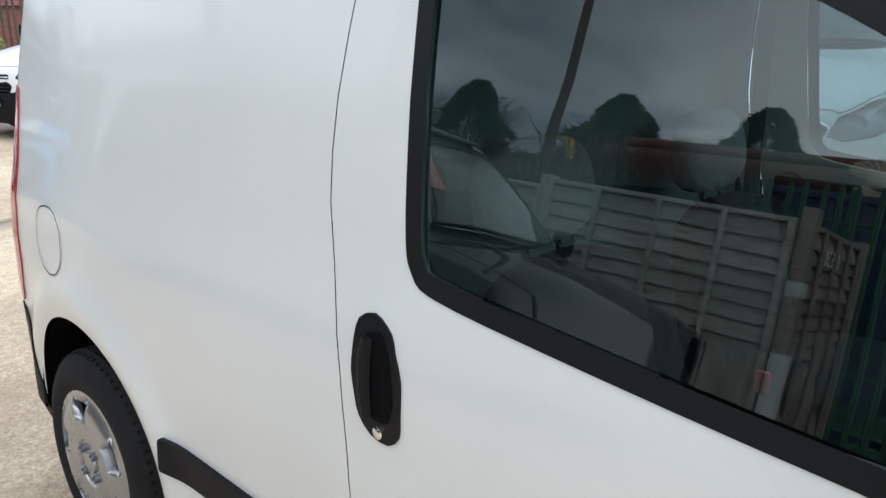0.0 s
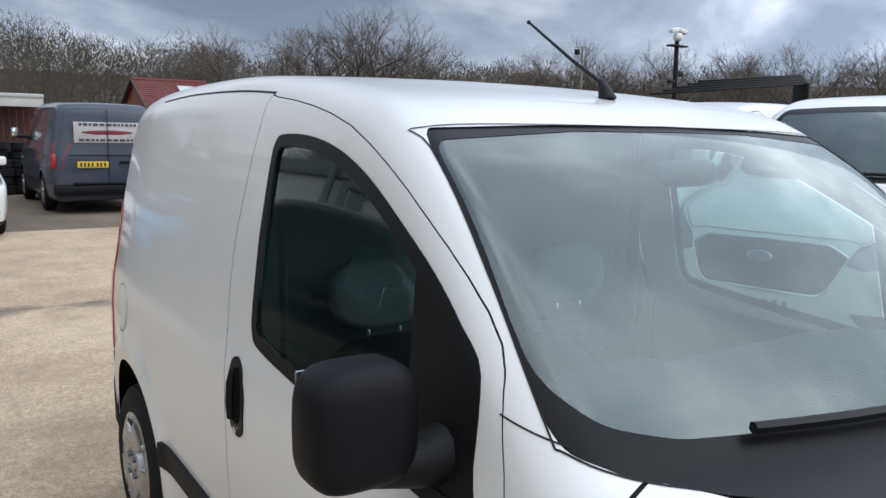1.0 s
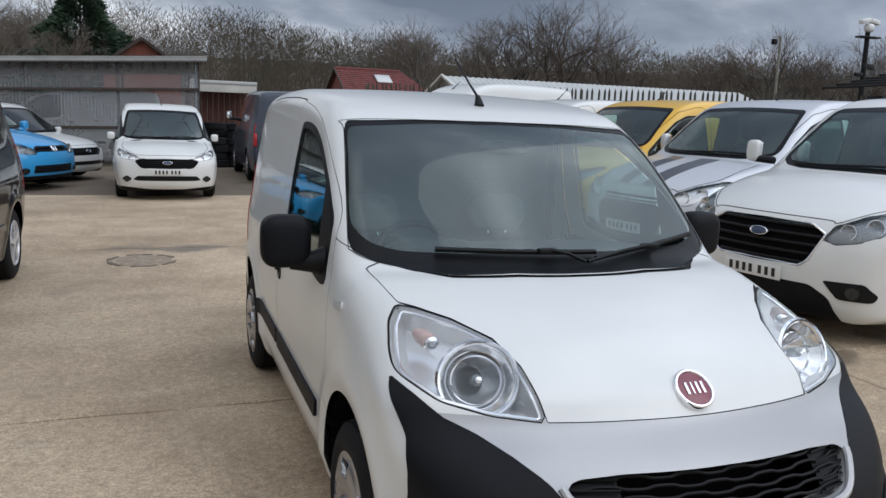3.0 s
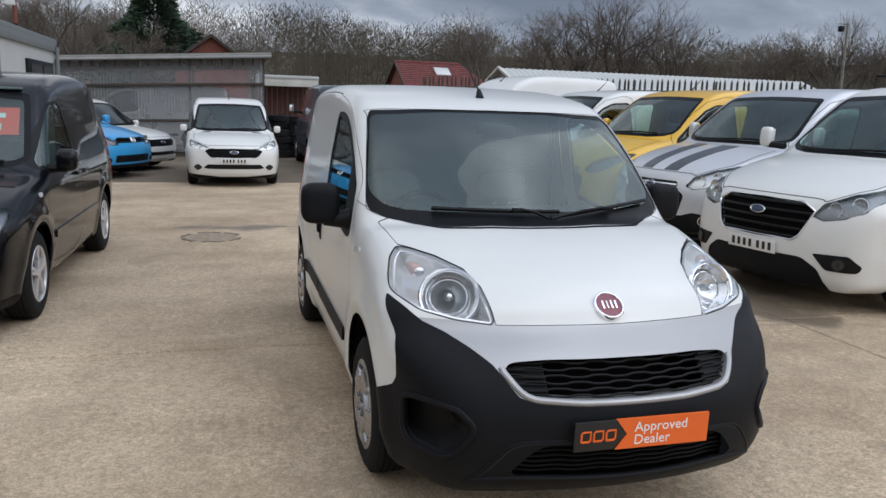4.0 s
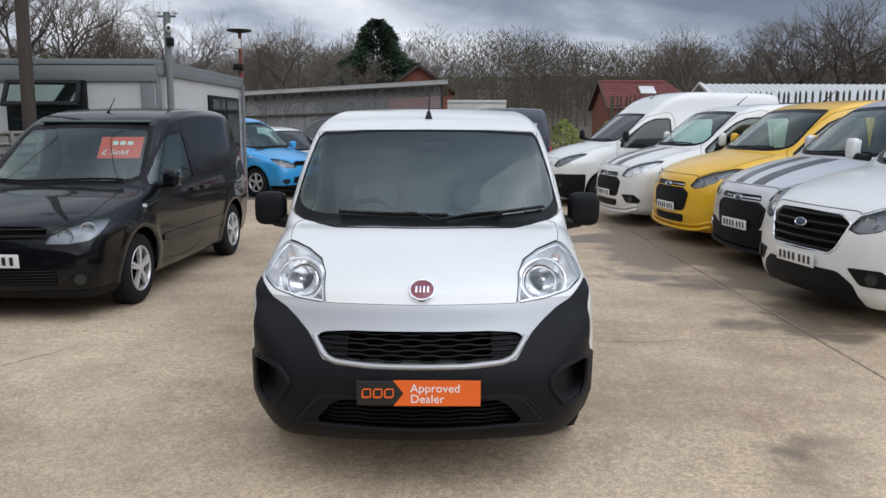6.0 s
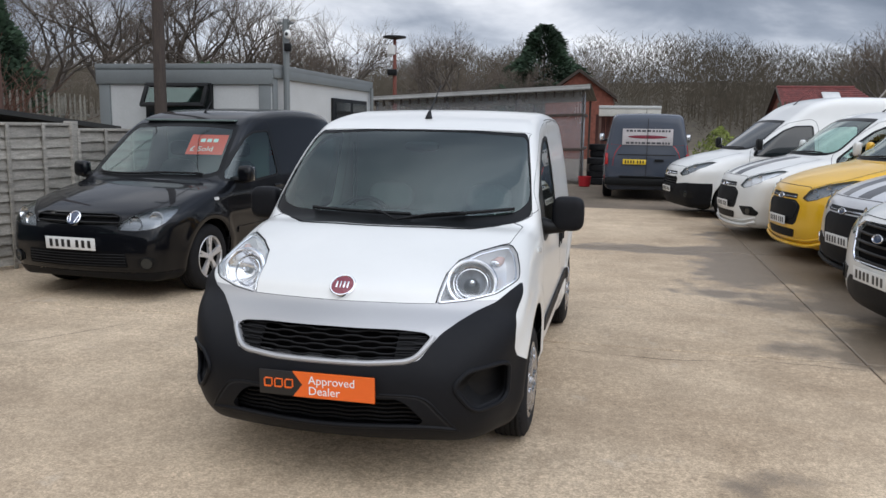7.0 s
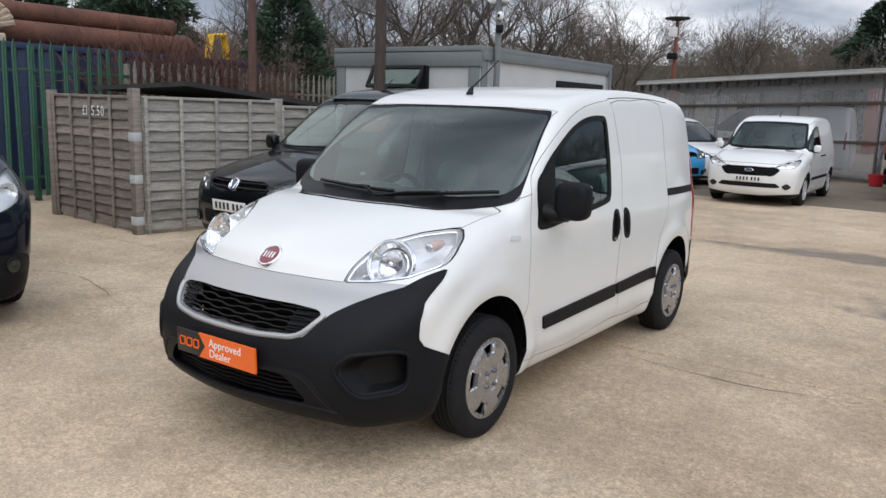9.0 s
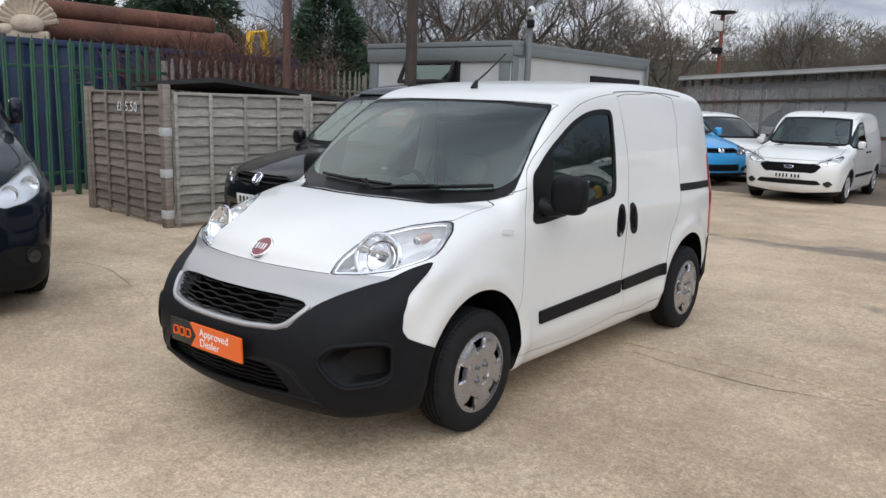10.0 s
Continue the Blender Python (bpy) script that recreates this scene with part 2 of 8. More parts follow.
M = {
    "white_paint": paint("white_paint", (0.685, 0.69, 0.667)),
    "moustache_paint": paint("silver_bumper_paint", (0.37, 0.37, 0.37), metal=0.5, rough=0.38),
    "black_paint": paint("black_paint", (0.004, 0.0045, 0.006), rough=0.3),
    "navy_paint": paint("dark_blue_paint", (0.004, 0.006, 0.012), rough=0.3),
    "silver_paint": paint("silver_paint", (0.62, 0.63, 0.65), metal=0.3),
    "yellow_paint": paint("yellow_paint", (0.74, 0.42, 0.006)),
    "blue_paint": paint("sky_blue_paint", (0.03, 0.30, 0.62)),
    "grey_paint": paint("slate_grey_paint", (0.055, 0.065, 0.085)),
    "bumper_plastic": surface("bumper_plastic", (0.0078, 0.0083, 0.010), 0.5, spec=0.13, vary=0.12, scale=4, fine=320, bump=0.08, dirt=0.12, dirt_colour=(0.03, 0.03, 0.03)),
    "trim_plastic": surface("trim_plastic", (0.007, 0.0075, 0.008), 0.45, spec=0.2, vary=0.1, scale=6, fine=300, bump=0.05),
    "inner_black": surface("inner_black", (0.003, 0.003, 0.0035), 0.9, spec=0.1, vary=0.1, bump=0.0),
    "grille_black": surface("grille_black", (0.005, 0.005, 0.0055), 0.5, spec=0.18, vary=0.1, bump=0.0),
    "gap": surface("panel_gap", (0.01, 0.01, 0.011), 0.9, vary=0.1, bump=0.0),
    "tyre": surface("tyre_rubber", (0.012, 0.012, 0.013), 0.8, spec=0.2, vary=0.25, scale=20, fine=200, bump=0.1, dirt=0.2, dirt_colour=(0.03, 0.027, 0.024)),
    "wheel_silver": surface("wheel_silver", (0.40, 0.40, 0.41), 0.26, metal=0.8, vary=0.08, scale=12, fine=120, bump=0.01, dirt=0.12, dirt_colour=(0.20, 0.18, 0.16)),
    "alloy": surface("alloy_rim", (0.66, 0.66, 0.67), 0.3, metal=0.55, vary=0.06, scale=12, fine=120, bump=0.0),
    "card_red": surface("red_card", (0.92, 0.075, 0.03), 0.5, vary=0.04, bump=0.0),
    "chrome": surface("chrome", (0.85, 0.86, 0.88), 0.08, metal=1.0, vary=0.02, bump=0.0, rough_vary=0.03),
    "reflector": surface("lamp_reflector", (0.76, 0.76, 0.77), 0.10, metal=0.9, vary=0.03, bump=0.0, rough_vary=0.05),
    "lamp_grey": surface("lamp_housing", (0.20, 0.21, 0.22), 0.25, metal=0.6, vary=0.05, bump=0.0),
    "lamp_silver": surface("lamp_silver", (0.80, 0.80, 0.795), 0.2, metal=0.55, vary=0.04, bump=0.0),
    "glass": glass("window_glass", (0.60, 0.78, 0.73), ior=1.86),
    "door_glass": glass("door_glass", (0.34, 0.43, 0.44), ior=1.9),
    "lens": glass("lamp_lens", (0.95, 0.96, 0.97), ior=1.45),
    "frit": surface("frit_black", (0.006, 0.0065, 0.007), 0.35, spec=0.15, vary=0.05, bump=0.0),
    "dark_glass": surface("dark_window", (0.012, 0.016, 0.017), 0.04, vary=0.1, bump=0.0, coat=0.3, rough_vary=0.02),
    "red_lens": surface("red_lens", (0.35, 0.008, 0.012), 0.12, vary=0.1, bump=0.0, coat=0.6),
    "amber_lens": surface("amber_lens", (0.50, 0.36, 0.32), 0.15, vary=0.1, bump=0.0, coat=0.6),
    "clear_plastic": surface("clear_plastic", (0.6, 0.6, 0.58), 0.2, vary=0.08, bump=0.0, coat=0.5),
    "orange_sign": surface("orange_sign", (0.80, 0.13, 0.012), 0.35, vary=0.04, bump=0.0, coat=0.3),
    "sign_black": surface("sign_black", (0.012, 0.012, 0.013), 0.35, vary=0.05, bump=0.0),
    "plate_white": surface("plate_white", (0.72, 0.72, 0.70), 0.35, vary=0.05, bump=0.0),
    "banner": surface("faded_banner", (0.46, 0.43, 0.43), 0.6, vary=0.12, scale=4, bump=0.0),
    "plate_yellow": surface("plate_yellow", (0.70, 0.48, 0.03), 0.35, vary=0.05, bump=0.0),
    "letter_white": surface("letter_white", (0.8, 0.8, 0.8), 0.5, vary=0.03, bump=0.0),
    "badge_red": surface("badge_red", (0.17, 0.012, 0.03), 0.25, vary=0.08, bump=0.0, coat=0.6),
    "badge_blue": surface("badge_blue", (0.03, 0.05, 0.1), 0.25, vary=0.08, bump=0.0, coat=0.6),
    "headrest": surface("headrest_fabric", (0.17, 0.187, 0.184), 0.9, vary=0.08, scale=30, fine=350, bump=0.03),
    "seat_fabric": surface("seat_fabric", (0.022, 0.024, 0.026), 0.95, spec=0.1, vary=0.1, scale=30, fine=350, bump=0.03),
    "dash": surface("dashboard", (0.022, 0.025, 0.026), 0.7, spec=0.2, vary=0.08, scale=20, fine=250, bump=0.02),
    "cab_lining": surface("cab_lining", (0.13, 0.165, 0.155), 0.85, spec=0.2, vary=0.04, scale=4, fine=90, bump=0.0),
    "red_plastic": surface("red_plastic", (0.45, 0.02, 0.03), 0.4, vary=0.05, bump=0.0),
    "stripe_grey": surface("stripe_grey", (0.05, 0.052, 0.058), 0.35, vary=0.06, bump=0.0, coat=0.5),
}


# ---------------------------------------------------------------- shaping tools
def smooth01(v, a, b):
    s = np.clip((v - a) / (b - a), 0, 1)
    return s * s * (3 - 2 * s)


def soft_line(points, n=6, closed=True):
    """A rounded line through corner points (Catmull-Rom)."""
    p = np.array(points, float)
    m = len(p)
    out = []
    for i in range(m if closed else m - 1):
        a, b, c, d = (p[(i + k) % m] if closed else p[min(max(i + k, 0), m - 1)] for k in (-1, 0, 1, 2))
        for t in np.arange(n) / n:
            out.append(0.5 * (2 * b + (c - a) * t + (2 * a - 5 * b + 4 * c - d) * t * t + (3 * b - a - 3 * c + d) * t ** 3))
    if not closed:
        out.append(p[-1])
    return np.array(out)


def round_corners(points, r, n=5):
    """A polygon with its corners rounded off by r."""
    p = np.array(points, float)
    out = []
    for i in range(len(p)):
        a, b, c = p[i - 1], p[i], p[(i + 1) % len(p)]
        da, dc = a - b, c - b
        ra = min(r, 0.45 * np.linalg.norm(da))
        rc = min(r, 0.45 * np.linalg.norm(dc))
        s, e = b + da / np.linalg.norm(da) * ra, b + dc / np.linalg.norm(dc) * rc
        for t in np.linspace(0, 1, n):
            out.append((1 - t) ** 2 * s + 2 * t * (1 - t) * b + t * t * e)
    return np.array(out)


def poly_sd(q, poly, near=None):
    """Signed distance of points q (n, 2) to a closed polygon, negative inside. near: points farther off than this just get 1."""
    q = np.asarray(q, float)
    if near is not None:
        p = np.asarray(poly, float)
        close = ((q > p.min(0) - near) & (q < p.max(0) + near)).all(1)
        out = np.ones(len(q))
        if close.any():
            out[close] = poly_sd(q[close], p)
        return out
    best = np.full(len(q), 1e9)
    inside = np.zeros(len(q), bool)
    poly = np.asarray(poly, float)
    for a, b in zip(poly, np.roll(poly, -1, axis=0)):
        ab = b - a
        d = q - a
        t = np.clip((d @ ab) / max(ab @ ab, 1e-12), 0, 1)
        best = np.minimum(best, ((d - t[:, None] * ab) ** 2).sum(1))
        if a[1] != b[1]:
            crosses = ((a[1] > q[:, 1]) != (b[1] > q[:, 1])) & (q[:, 0] < (b[0] - a[0]) * (q[:, 1] - a[1]) / (b[1] - a[1]) + a[0])
            inside ^= crosses
    return np.sqrt(best) * np.where(inside, -1, 1)


class Form:
    """A body as a rounded meeting of a long profile (y, z) and a half width that changes with height and length."""

    def __init__(self, profile, widths, bow=(0.3, 0.1), crown=0.05, k=0.1, nose=(), tail=0.03, arches=(), flare=0.0, extra=None):
        self.poly = soft_line(profile, 12)
        self.wz, self.ww = np.array(widths, float).T
        self.bow, self.crown, self.k, self.nose, self.tail, self.arches, self.flare, self.extra = bow, crown, k, nose, tail, arches, flare, extra
        lo, hi = self.poly.min(0) - 0.5, self.poly.max(0) + 0.5
        self.lo, self.step = lo, 0.02
        ny, nz = np.ceil((hi - lo) / self.step).astype(int) + 1
        yy, zz = np.meshgrid(lo[0] + self.step * np.arange(ny), lo[1] + self.step * np.arange(nz), indexing="ij")
        self.table = poly_sd(np.stack([yy.ravel(), zz.ravel()], 1), self.poly).reshape(ny, nz)
        for axis in (0, 1, 0, 1):
            p = np.concatenate([self.table.take([0], axis), self.table, self.table.take([-1], axis)], axis)
            k = self.table.shape[axis]
            self.table = 0.25 * p.take(range(k), axis) + 0.5 * p.take(range(1, k + 1), axis) + 0.25 * p.take(range(2, k + 2), axis)
        self.y0, self.y1 = self.poly[:, 0].min(), self.poly[:, 0].max()
        self.z0, self.z1 = self.poly[:, 1].min(), self.poly[:, 1].max()

    def profile_sd(self, y, z):
        u, v = (y - self.lo[0]) / self.step, (z - self.lo[1]) / self.step
        u, v = np.clip(u, 0, self.table.shape[0] - 1.001), np.clip(v, 0, self.table.shape[1] - 1.001)
        i, j = u.astype(int), v.astype(int)
        u, v = u - i, v - j
        t = self.table
        return (t[i, j] * (1 - u) + t[i + 1, j] * u) * (1 - v) + (t[i, j + 1] * (1 - u) + t[i + 1, j + 1] * u) * v

    def width(self, y, z):
        w = np.interp(z, self.wz, self.ww)
        for z_lo, z_hi, y_from, amount in self.nose:
            share = np.ones_like(z) if z_lo is None else smooth01(z, z_lo, z_hi) if z_hi > z_lo else 1 - smooth01(z, z_hi, z_lo)
            w = w - amount * share * np.clip(y_from - y, 0, None) ** 2
        w = w - self.tail * smooth01(y, self.y1 - 0.9, self.y1) ** 2
        for ay, az, r in self.arches:
            d = np.hypot(y - ay, z - az)
            w = w + self.flare * np.exp(-((d - r) / 0.06) ** 2)
        if self.extra:
            w = w + self.extra(y, z)
        return w

    def __call__(self, p):
        x, y, z = np.abs(p[:, 0]), p[:, 1], p[:, 2]
        mid = 0.5 * (self.y0 + self.y1)
        shift = self.bow[0] * x * x * (1 - smooth01(y, mid - 1.2, mid)) - self.bow[1] * x * x * smooth01(y, mid, mid + 1.2)
        a = self.profile_sd(y - shift, z + self.crown * x * x)
        b = x - self.width(y, z)
        h = np.maximum(self.k - np.abs(a - b), 0)
        return np.maximum(a, b) + h * h / (4 * self.k)

    def gradient(self, p, e=0.004):
        return np.stack([(self(p + d) - self(p - d)) / (2 * e) for d in np.eye(3) * e], 1)

    def skin(self, h):
        """The surface as vertices and triangles, about h metres each."""
        wide = self.ww.max() + 0.12
        n = [int(np.ceil(2 * wide / h)) // 2 * 2 + 1, int(np.ceil((self.y1 - self.y0 + 0.3) / h)), int(np.ceil((self.z1 - self.z0 + 0.3) / h))]
        start = np.array([-(n[0] - 1) * h / 2, self.y0 - 0.15, self.z0 - 0.15])
        grid = np.stack(np.meshgrid(*[np.arange(k) for k in n], indexing="ij"), -1).reshape(-1, 3) * h + start
        val = self(grid).reshape(n)
        neg = val < 0
        corners = [(i, j, k) for i in (0, 1) for j in (0, 1) for k in (0, 1)]
        cut = lambda a, c: a[c[0]:n[0] - 1 + c[0], c[1]:n[1] - 1 + c[1], c[2]:n[2] - 1 + c[2]]
        count = sum(cut(neg, c).astype(int) for c in corners)
        mixed = (count > 0) & (count < 8)
        ids = np.full(mixed.shape, -1)
        ids[mixed] = np.arange(mixed.sum())
        total, places = np.zeros(mixed.sum()), np.zeros((mixed.sum(), 3))
        for a in corners:
            for axis in range(3):
                if a[axis] == 0:
                    b = tuple(1 if i == axis else a[i] for i in range(3))
                    va, vb = cut(val, a)[mixed], cut(val, b)[mixed]
                    hit = (va < 0) != (vb < 0)
                    t = np.where(hit, va / np.where(hit, va - vb, 1), 0)
                    q = np.array(a, float) + t[:, None] * (np.array(b) - np.array(a))
                    places += q * hit[:, None]
                    total += hit
        v = (np.argwhere(mixed) + places / total[:, None]) * h + start
        quads = []
        for axis in range(3):
            o = [i for i in range(3) if i != axis]
            lo = tuple(slice(0, -1) if i == axis else slice(1, -1) for i in range(3))
            hi = tuple(slice(1, None) if i == axis else slice(1, -1) for i in range(3))
            where = np.argwhere(neg[lo] != neg[hi])
            flip = neg[hi][tuple(where.T)]
            base = where.copy()
            base[:, o] += 1
            cells = []
            for da, db in ((1, 1), (0, 1), (0, 0), (1, 0)):
                c = base.copy()
                c[:, o[0]] -= da
                c[:, o[1]] -= db
                cells.append(ids[tuple(c.T)])
            q = np.stack(cells, 1)
            if axis == 1:
                flip = ~flip
            q[flip] = q[flip][:, ::-1]
            quads.append(q)
        q = np.concatenate(quads)
        q = q[(q >= 0).all(1)]
        for _ in range(3):
            g = self.gradient(v)
            v = v - (self(v) / np.maximum((g * g).sum(1), 0.05))[:, None] * g * 0.9
        return v, np.concatenate([q[:, [0, 1, 2]], q[:, [0, 2, 3]]])

    def place(self, q, axis, side=1):
        """Points q (n, 2) laid onto the surface along an axis: 'x' takes (y, z), 'y' takes (x, z) from the front, 'z' takes (x, y)."""
        q = np.asarray(q, float)
        n = len(q)
        col = {"x": 0, "y": 1, "z": 2}[axis]
        rest = [i for i in range(3) if i != col]
        far, near = {"x": (1.3 * side, 0.0), "y": (self.y0 - 0.3, 1.2) if side > 0 else (self.y1 + 0.3, 1.0), "z": (self.z1 + 0.3, 0.3)}[axis]
        steps = np.linspace(far, near, 90)
        p = np.zeros((n, 3))
        p[:, rest] = q
        many = np.repeat(p[None], len(steps), 0)
        many[:, :, col] = steps[:, None]
        inn = (self(many.reshape(-1, 3)) < 0).reshape(len(steps), n)
        first = np.where(inn.any(0), inn.argmax(0), len(steps) - 1)
        hi, lo = steps[first], steps[np.maximum(first - 1, 0)]
        for _ in range(16):
            m = (lo + hi) / 2
            p[:, col] = m
            inn = self(p) < 0
            hi, lo = np.where(inn, m, hi), np.where(inn, lo, m)
        p[:, col] = (lo + hi) / 2
        return p

    def normals(self, p):
        g = self.gradient(p)
        return g / np.maximum(np.linalg.norm(g, axis=1), 1e-6)[:, None]


def split(v, t, g):
    """Cuts triangles along g = 0: the parts where g < 0 and where g > 0."""
    v, t = tidy(v, t)
    val = g(v)
    val = np.where(np.abs(val) < 1e-6, 1e-6, val)
    s = (val[t] < 0).sum(1)
    t_in, t_out = [t[s == 3]], [t[s == 0]]
    extra, made, add_in, add_out = [], {}, [], []

    def cross(a, b):
        key = (a, b) if a < b else (b, a)
        if key not in made:
            k = val[a] / (val[a] - val[b])
            extra.append(v[a] + k * (v[b] - v[a]))
            made[key] = len(v) + len(extra) - 1
        return made[key]

    for tri in t[(s > 0) & (s < 3)]:
        a, b, c = (int(i) for i in tri)
        for _ in range(3):
            if (val[a] < 0) != (val[b] < 0) and (val[a] < 0) != (val[c] < 0):
                break
            a, b, c = b, c, a
        ab, ac = cross(a, b), cross(a, c)
        one, two = (add_in, add_out) if val[a] < 0 else (add_out, add_in)
        one.append((a, ab, ac))
        two += [(ab, b, c), (ab, c, ac)]
    v2 = np.concatenate([v, np.array(extra).reshape(-1, 3)])
    join = lambda base, more: np.concatenate(base + [np.array(more, int).reshape(-1, 3)])
    return (v2, join(t_in, add_in)), (v2, join(t_out, add_out))


def tidy(v, t):
    used = np.unique(t)
    back = np.full(len(v), -1)
    back[used] = np.arange(len(used))
    return v[used], back[t]


def side_region(poly, side=0):
    """g for an outline in (y, z); side 1 or -1 keeps to one flank, 0 takes both."""
    def g(v):
        d = poly_sd(v[:, 1:3], poly, 0.1)
        return np.maximum(d, 0.35 - (v[:, 0] * side if side else np.abs(v[:, 0])))
    return g


def front_region(poly, y_max=1.2):
    """g for an outline in (|x|, z), seen from the front."""
    return lambda v: np.maximum(poly_sd(np.stack([np.abs(v[:, 0]), v[:, 2]], 1), poly, 0.1), v[:, 1] - y_max)


def grown(g, d):
    return lambda v: g(v) - d

MAIN = Form(
    profile=[(-0.66, 0.22), (-0.84, 0.252), (-0.912, 0.34), (-0.933, 0.45), (-0.925, 0.56), (-0.875, 0.66), (-0.795, 0.74), (-0.69, 0.81),
             (-0.645, 0.875), (-0.50, 0.955), (-0.30, 1.03), (-0.10, 1.078), (0.07, 1.10), (0.20, 1.19), (0.40, 1.345), (0.60, 1.485), (0.80, 1.592),
             (0.98, 1.652), (1.35, 1.700), (1.80, 1.722), (2.30, 1.715), (2.70, 1.690), (2.90, 1.655), (2.99, 1.56), (3.03, 1.30), (3.07, 0.95), (3.09, 0.60),
             (3.08, 0.35), (3.00, 0.22), (2.0, 0.19), (0.6, 0.19)],
    widths=[(0.15, 0.72), (0.22, 0.765), (0.35, 0.81), (0.50, 0.815), (0.70, 0.824), (0.85, 0.824), (0.95, 0.818), (1.05, 0.798), (1.30, 0.760), (1.50, 0.722), (1.64, 0.694), (1.75, 0.665)],
    bow=(0.33, 0.10), crown=0.04, k=0.09, nose=[(None, 0, -0.32, 0.80), (0.80, 1.05, 0.45, 0.13)], tail=0.05,
    arches=[(-0.03, 0.335, 0.42), (2.475, 0.335, 0.42)], flare=0.018)


# ---------------------------------------------------------------- building tools
class Geo:
    """Gathers faces of one part."""

    def __init__(self):
        self.v, self.f = [], []

    def add(self, v, f, m=None):
        n = len(self.v)
        if m is not None:
            v = [m @ Vector(p) for p in v]
        self.v += [tuple(float(c) for c in p) for p in v]
        self.f += [tuple(int(i) + n for i in face) for face in f]
        return self

    def box(self, c, s, r=0.0, m=None, seg=2):
        """A box with centre c and size s, its edges rounded by r."""
        bm = bmesh.new()
        bmesh.ops.create_cube(bm, size=1)
        bmesh.ops.scale(bm, vec=s, verts=bm.verts)
        if r:
            bmesh.ops.bevel(bm, geom=bm.edges[:], offset=r, segments=seg, affect="EDGES", profile=0.5)
        bmesh.ops.translate(bm, vec=c, verts=bm.verts)
        bm.verts.index_update()
        self.add([v.co for v in bm.verts], [[v.index for v in f.verts] for f in bm.faces], m)
        bm.free()
        return self

    def tube(self, path, r, n=8, cap=True, m=None):
        """A round bar along a path; r is one radius or one for each point."""
        p = [Vector(q) for q in path]
        rs = r if isinstance(r, (list, tuple, np.ndarray)) else [r] * len(p)
        v, f = [], []
        side = None
        for i, q in enumerate(p):
            d = (p[min(i + 1, len(p) - 1)] - p[max(i - 1, 0)]).normalized()
            if side is None:
                side = d.orthogonal().normalized()
            side = (side - d * side.dot(d)).normalized()
            up = d.cross(side)
            for k in range(n):
                a = 2 * math.pi * k / n
                v.append(q + (side * math.cos(a) + up * math.sin(a)) * rs[i])
        for i in range(len(p) - 1):
            for k in range(n):
                a, b = i * n + k, i * n + (k + 1) % n
                f.append((a, b, b + n, a + n))
        if cap:
            f.append(tuple(range(n))[::-1])
            f.append(tuple(range((len(p) - 1) * n, len(p) * n)))
        return self.add(v, f, m)

    def lathe(self, prof, n=32, m=None, keep=None):
        """A turned form round the x axis from (x, r) points; keep(i, k) may leave faces out."""
        v, f = [], []
        for x, r in prof:
            for k in range(n):
                a = 2 * math.pi * k / n
                v.append((x, r * math.cos(a), r * math.sin(a)))
        for i in range(len(prof) - 1):
            for k in range(n):
                if keep is None or keep(i, k):
                    a, b = i * n + k, i * n + (k + 1) % n
                    f.append((a, b, b + n, a + n))
        return self.add(v, f, m)

    def blob(self, c, s, e=2.6, n=16, m=None):
        """A rounded lump (superellipsoid) with half sizes s."""
        v, f = [], []
        pw = lambda q: math.copysign(abs(q) ** (2 / e), q)
        for i in range(n + 1):
            a = -math.pi / 2 + math.pi * i / n
            for k in range(2 * n):
                b = math.pi * k / n
                v.append((c[0] + s[0] * pw(math.cos(a)) * pw(math.cos(b)), c[1] + s[1] * pw(math.cos(a)) * pw(math.sin(b)), c[2] + s[2] * pw(math.sin(a))))
        for i in range(n):
            for k in range(2 * n):
                a, b = i * 2 * n + k, i * 2 * n + (k + 1) % (2 * n)
                f.append((a, b, b + 2 * n, a + 2 * n))
        return self.add(v, f, m)

    def prism(self, poly, axis, a, b, m=None):
        """A flat outline pulled from a to b along an axis."""
        col = "xyz".index(axis)
        rest = [i for i in range(3) if i != col]
        v = []
        for d in (a, b):
            for q in poly:
                p = [0.0] * 3
                p[col], p[rest[0]], p[rest[1]] = d, float(q[0]), float(q[1])
                v.append(p)
        n = len(poly)
        f = [tuple(range(n)), tuple(range(n, 2 * n))[::-1]] + [(i, i + n, (i + 1) % n + n, (i + 1) % n) for i in range(n)]
        return self.add(v, f, m)


def mesh_of(name, v, f, material, smooth=True, angle=35.0):
    me = bpy.data.meshes.new(name)
    me.from_pydata([tuple(map(float, p)) for p in v], [], [tuple(map(int, q)) for q in f])
    me.materials.append(material)
    me.validate(clean_customdata=False)
    if smooth:
        me.polygons.foreach_set("use_smooth", [True] * len(me.polygons))
        if angle:
            me.set_sharp_from_angle(angle=radians(angle))
    me.update()
    return me


def thing(name, label, category, m=None, group="", kind=""):
    ob = new(name)
    if m is not None:
        ob.matrix_world = m
    return tagged(ob, label, category, group, kind)


def part(name, geo, material, parent, label="", smooth=True, angle=35.0, fix=True, weld=False):
    """One mesh object under a thing or a part, in the coordinates of the thing."""
    v, f = (geo.v, geo.f) if isinstance(geo, Geo) else geo
    me = mesh_of(name, v, f, material, smooth, angle)
    if fix:
        bm = bmesh.new()
        bm.from_mesh(me)
        if weld:
            bmesh.ops.remove_doubles(bm, verts=bm.verts, dist=0.0004)
        bmesh.ops.recalc_face_normals(bm, faces=bm.faces)
        bm.to_mesh(me)
        bm.free()
    ob = new(name, me)
    ob.parent = parent
    if label:
        tagged(ob, label)
    return ob


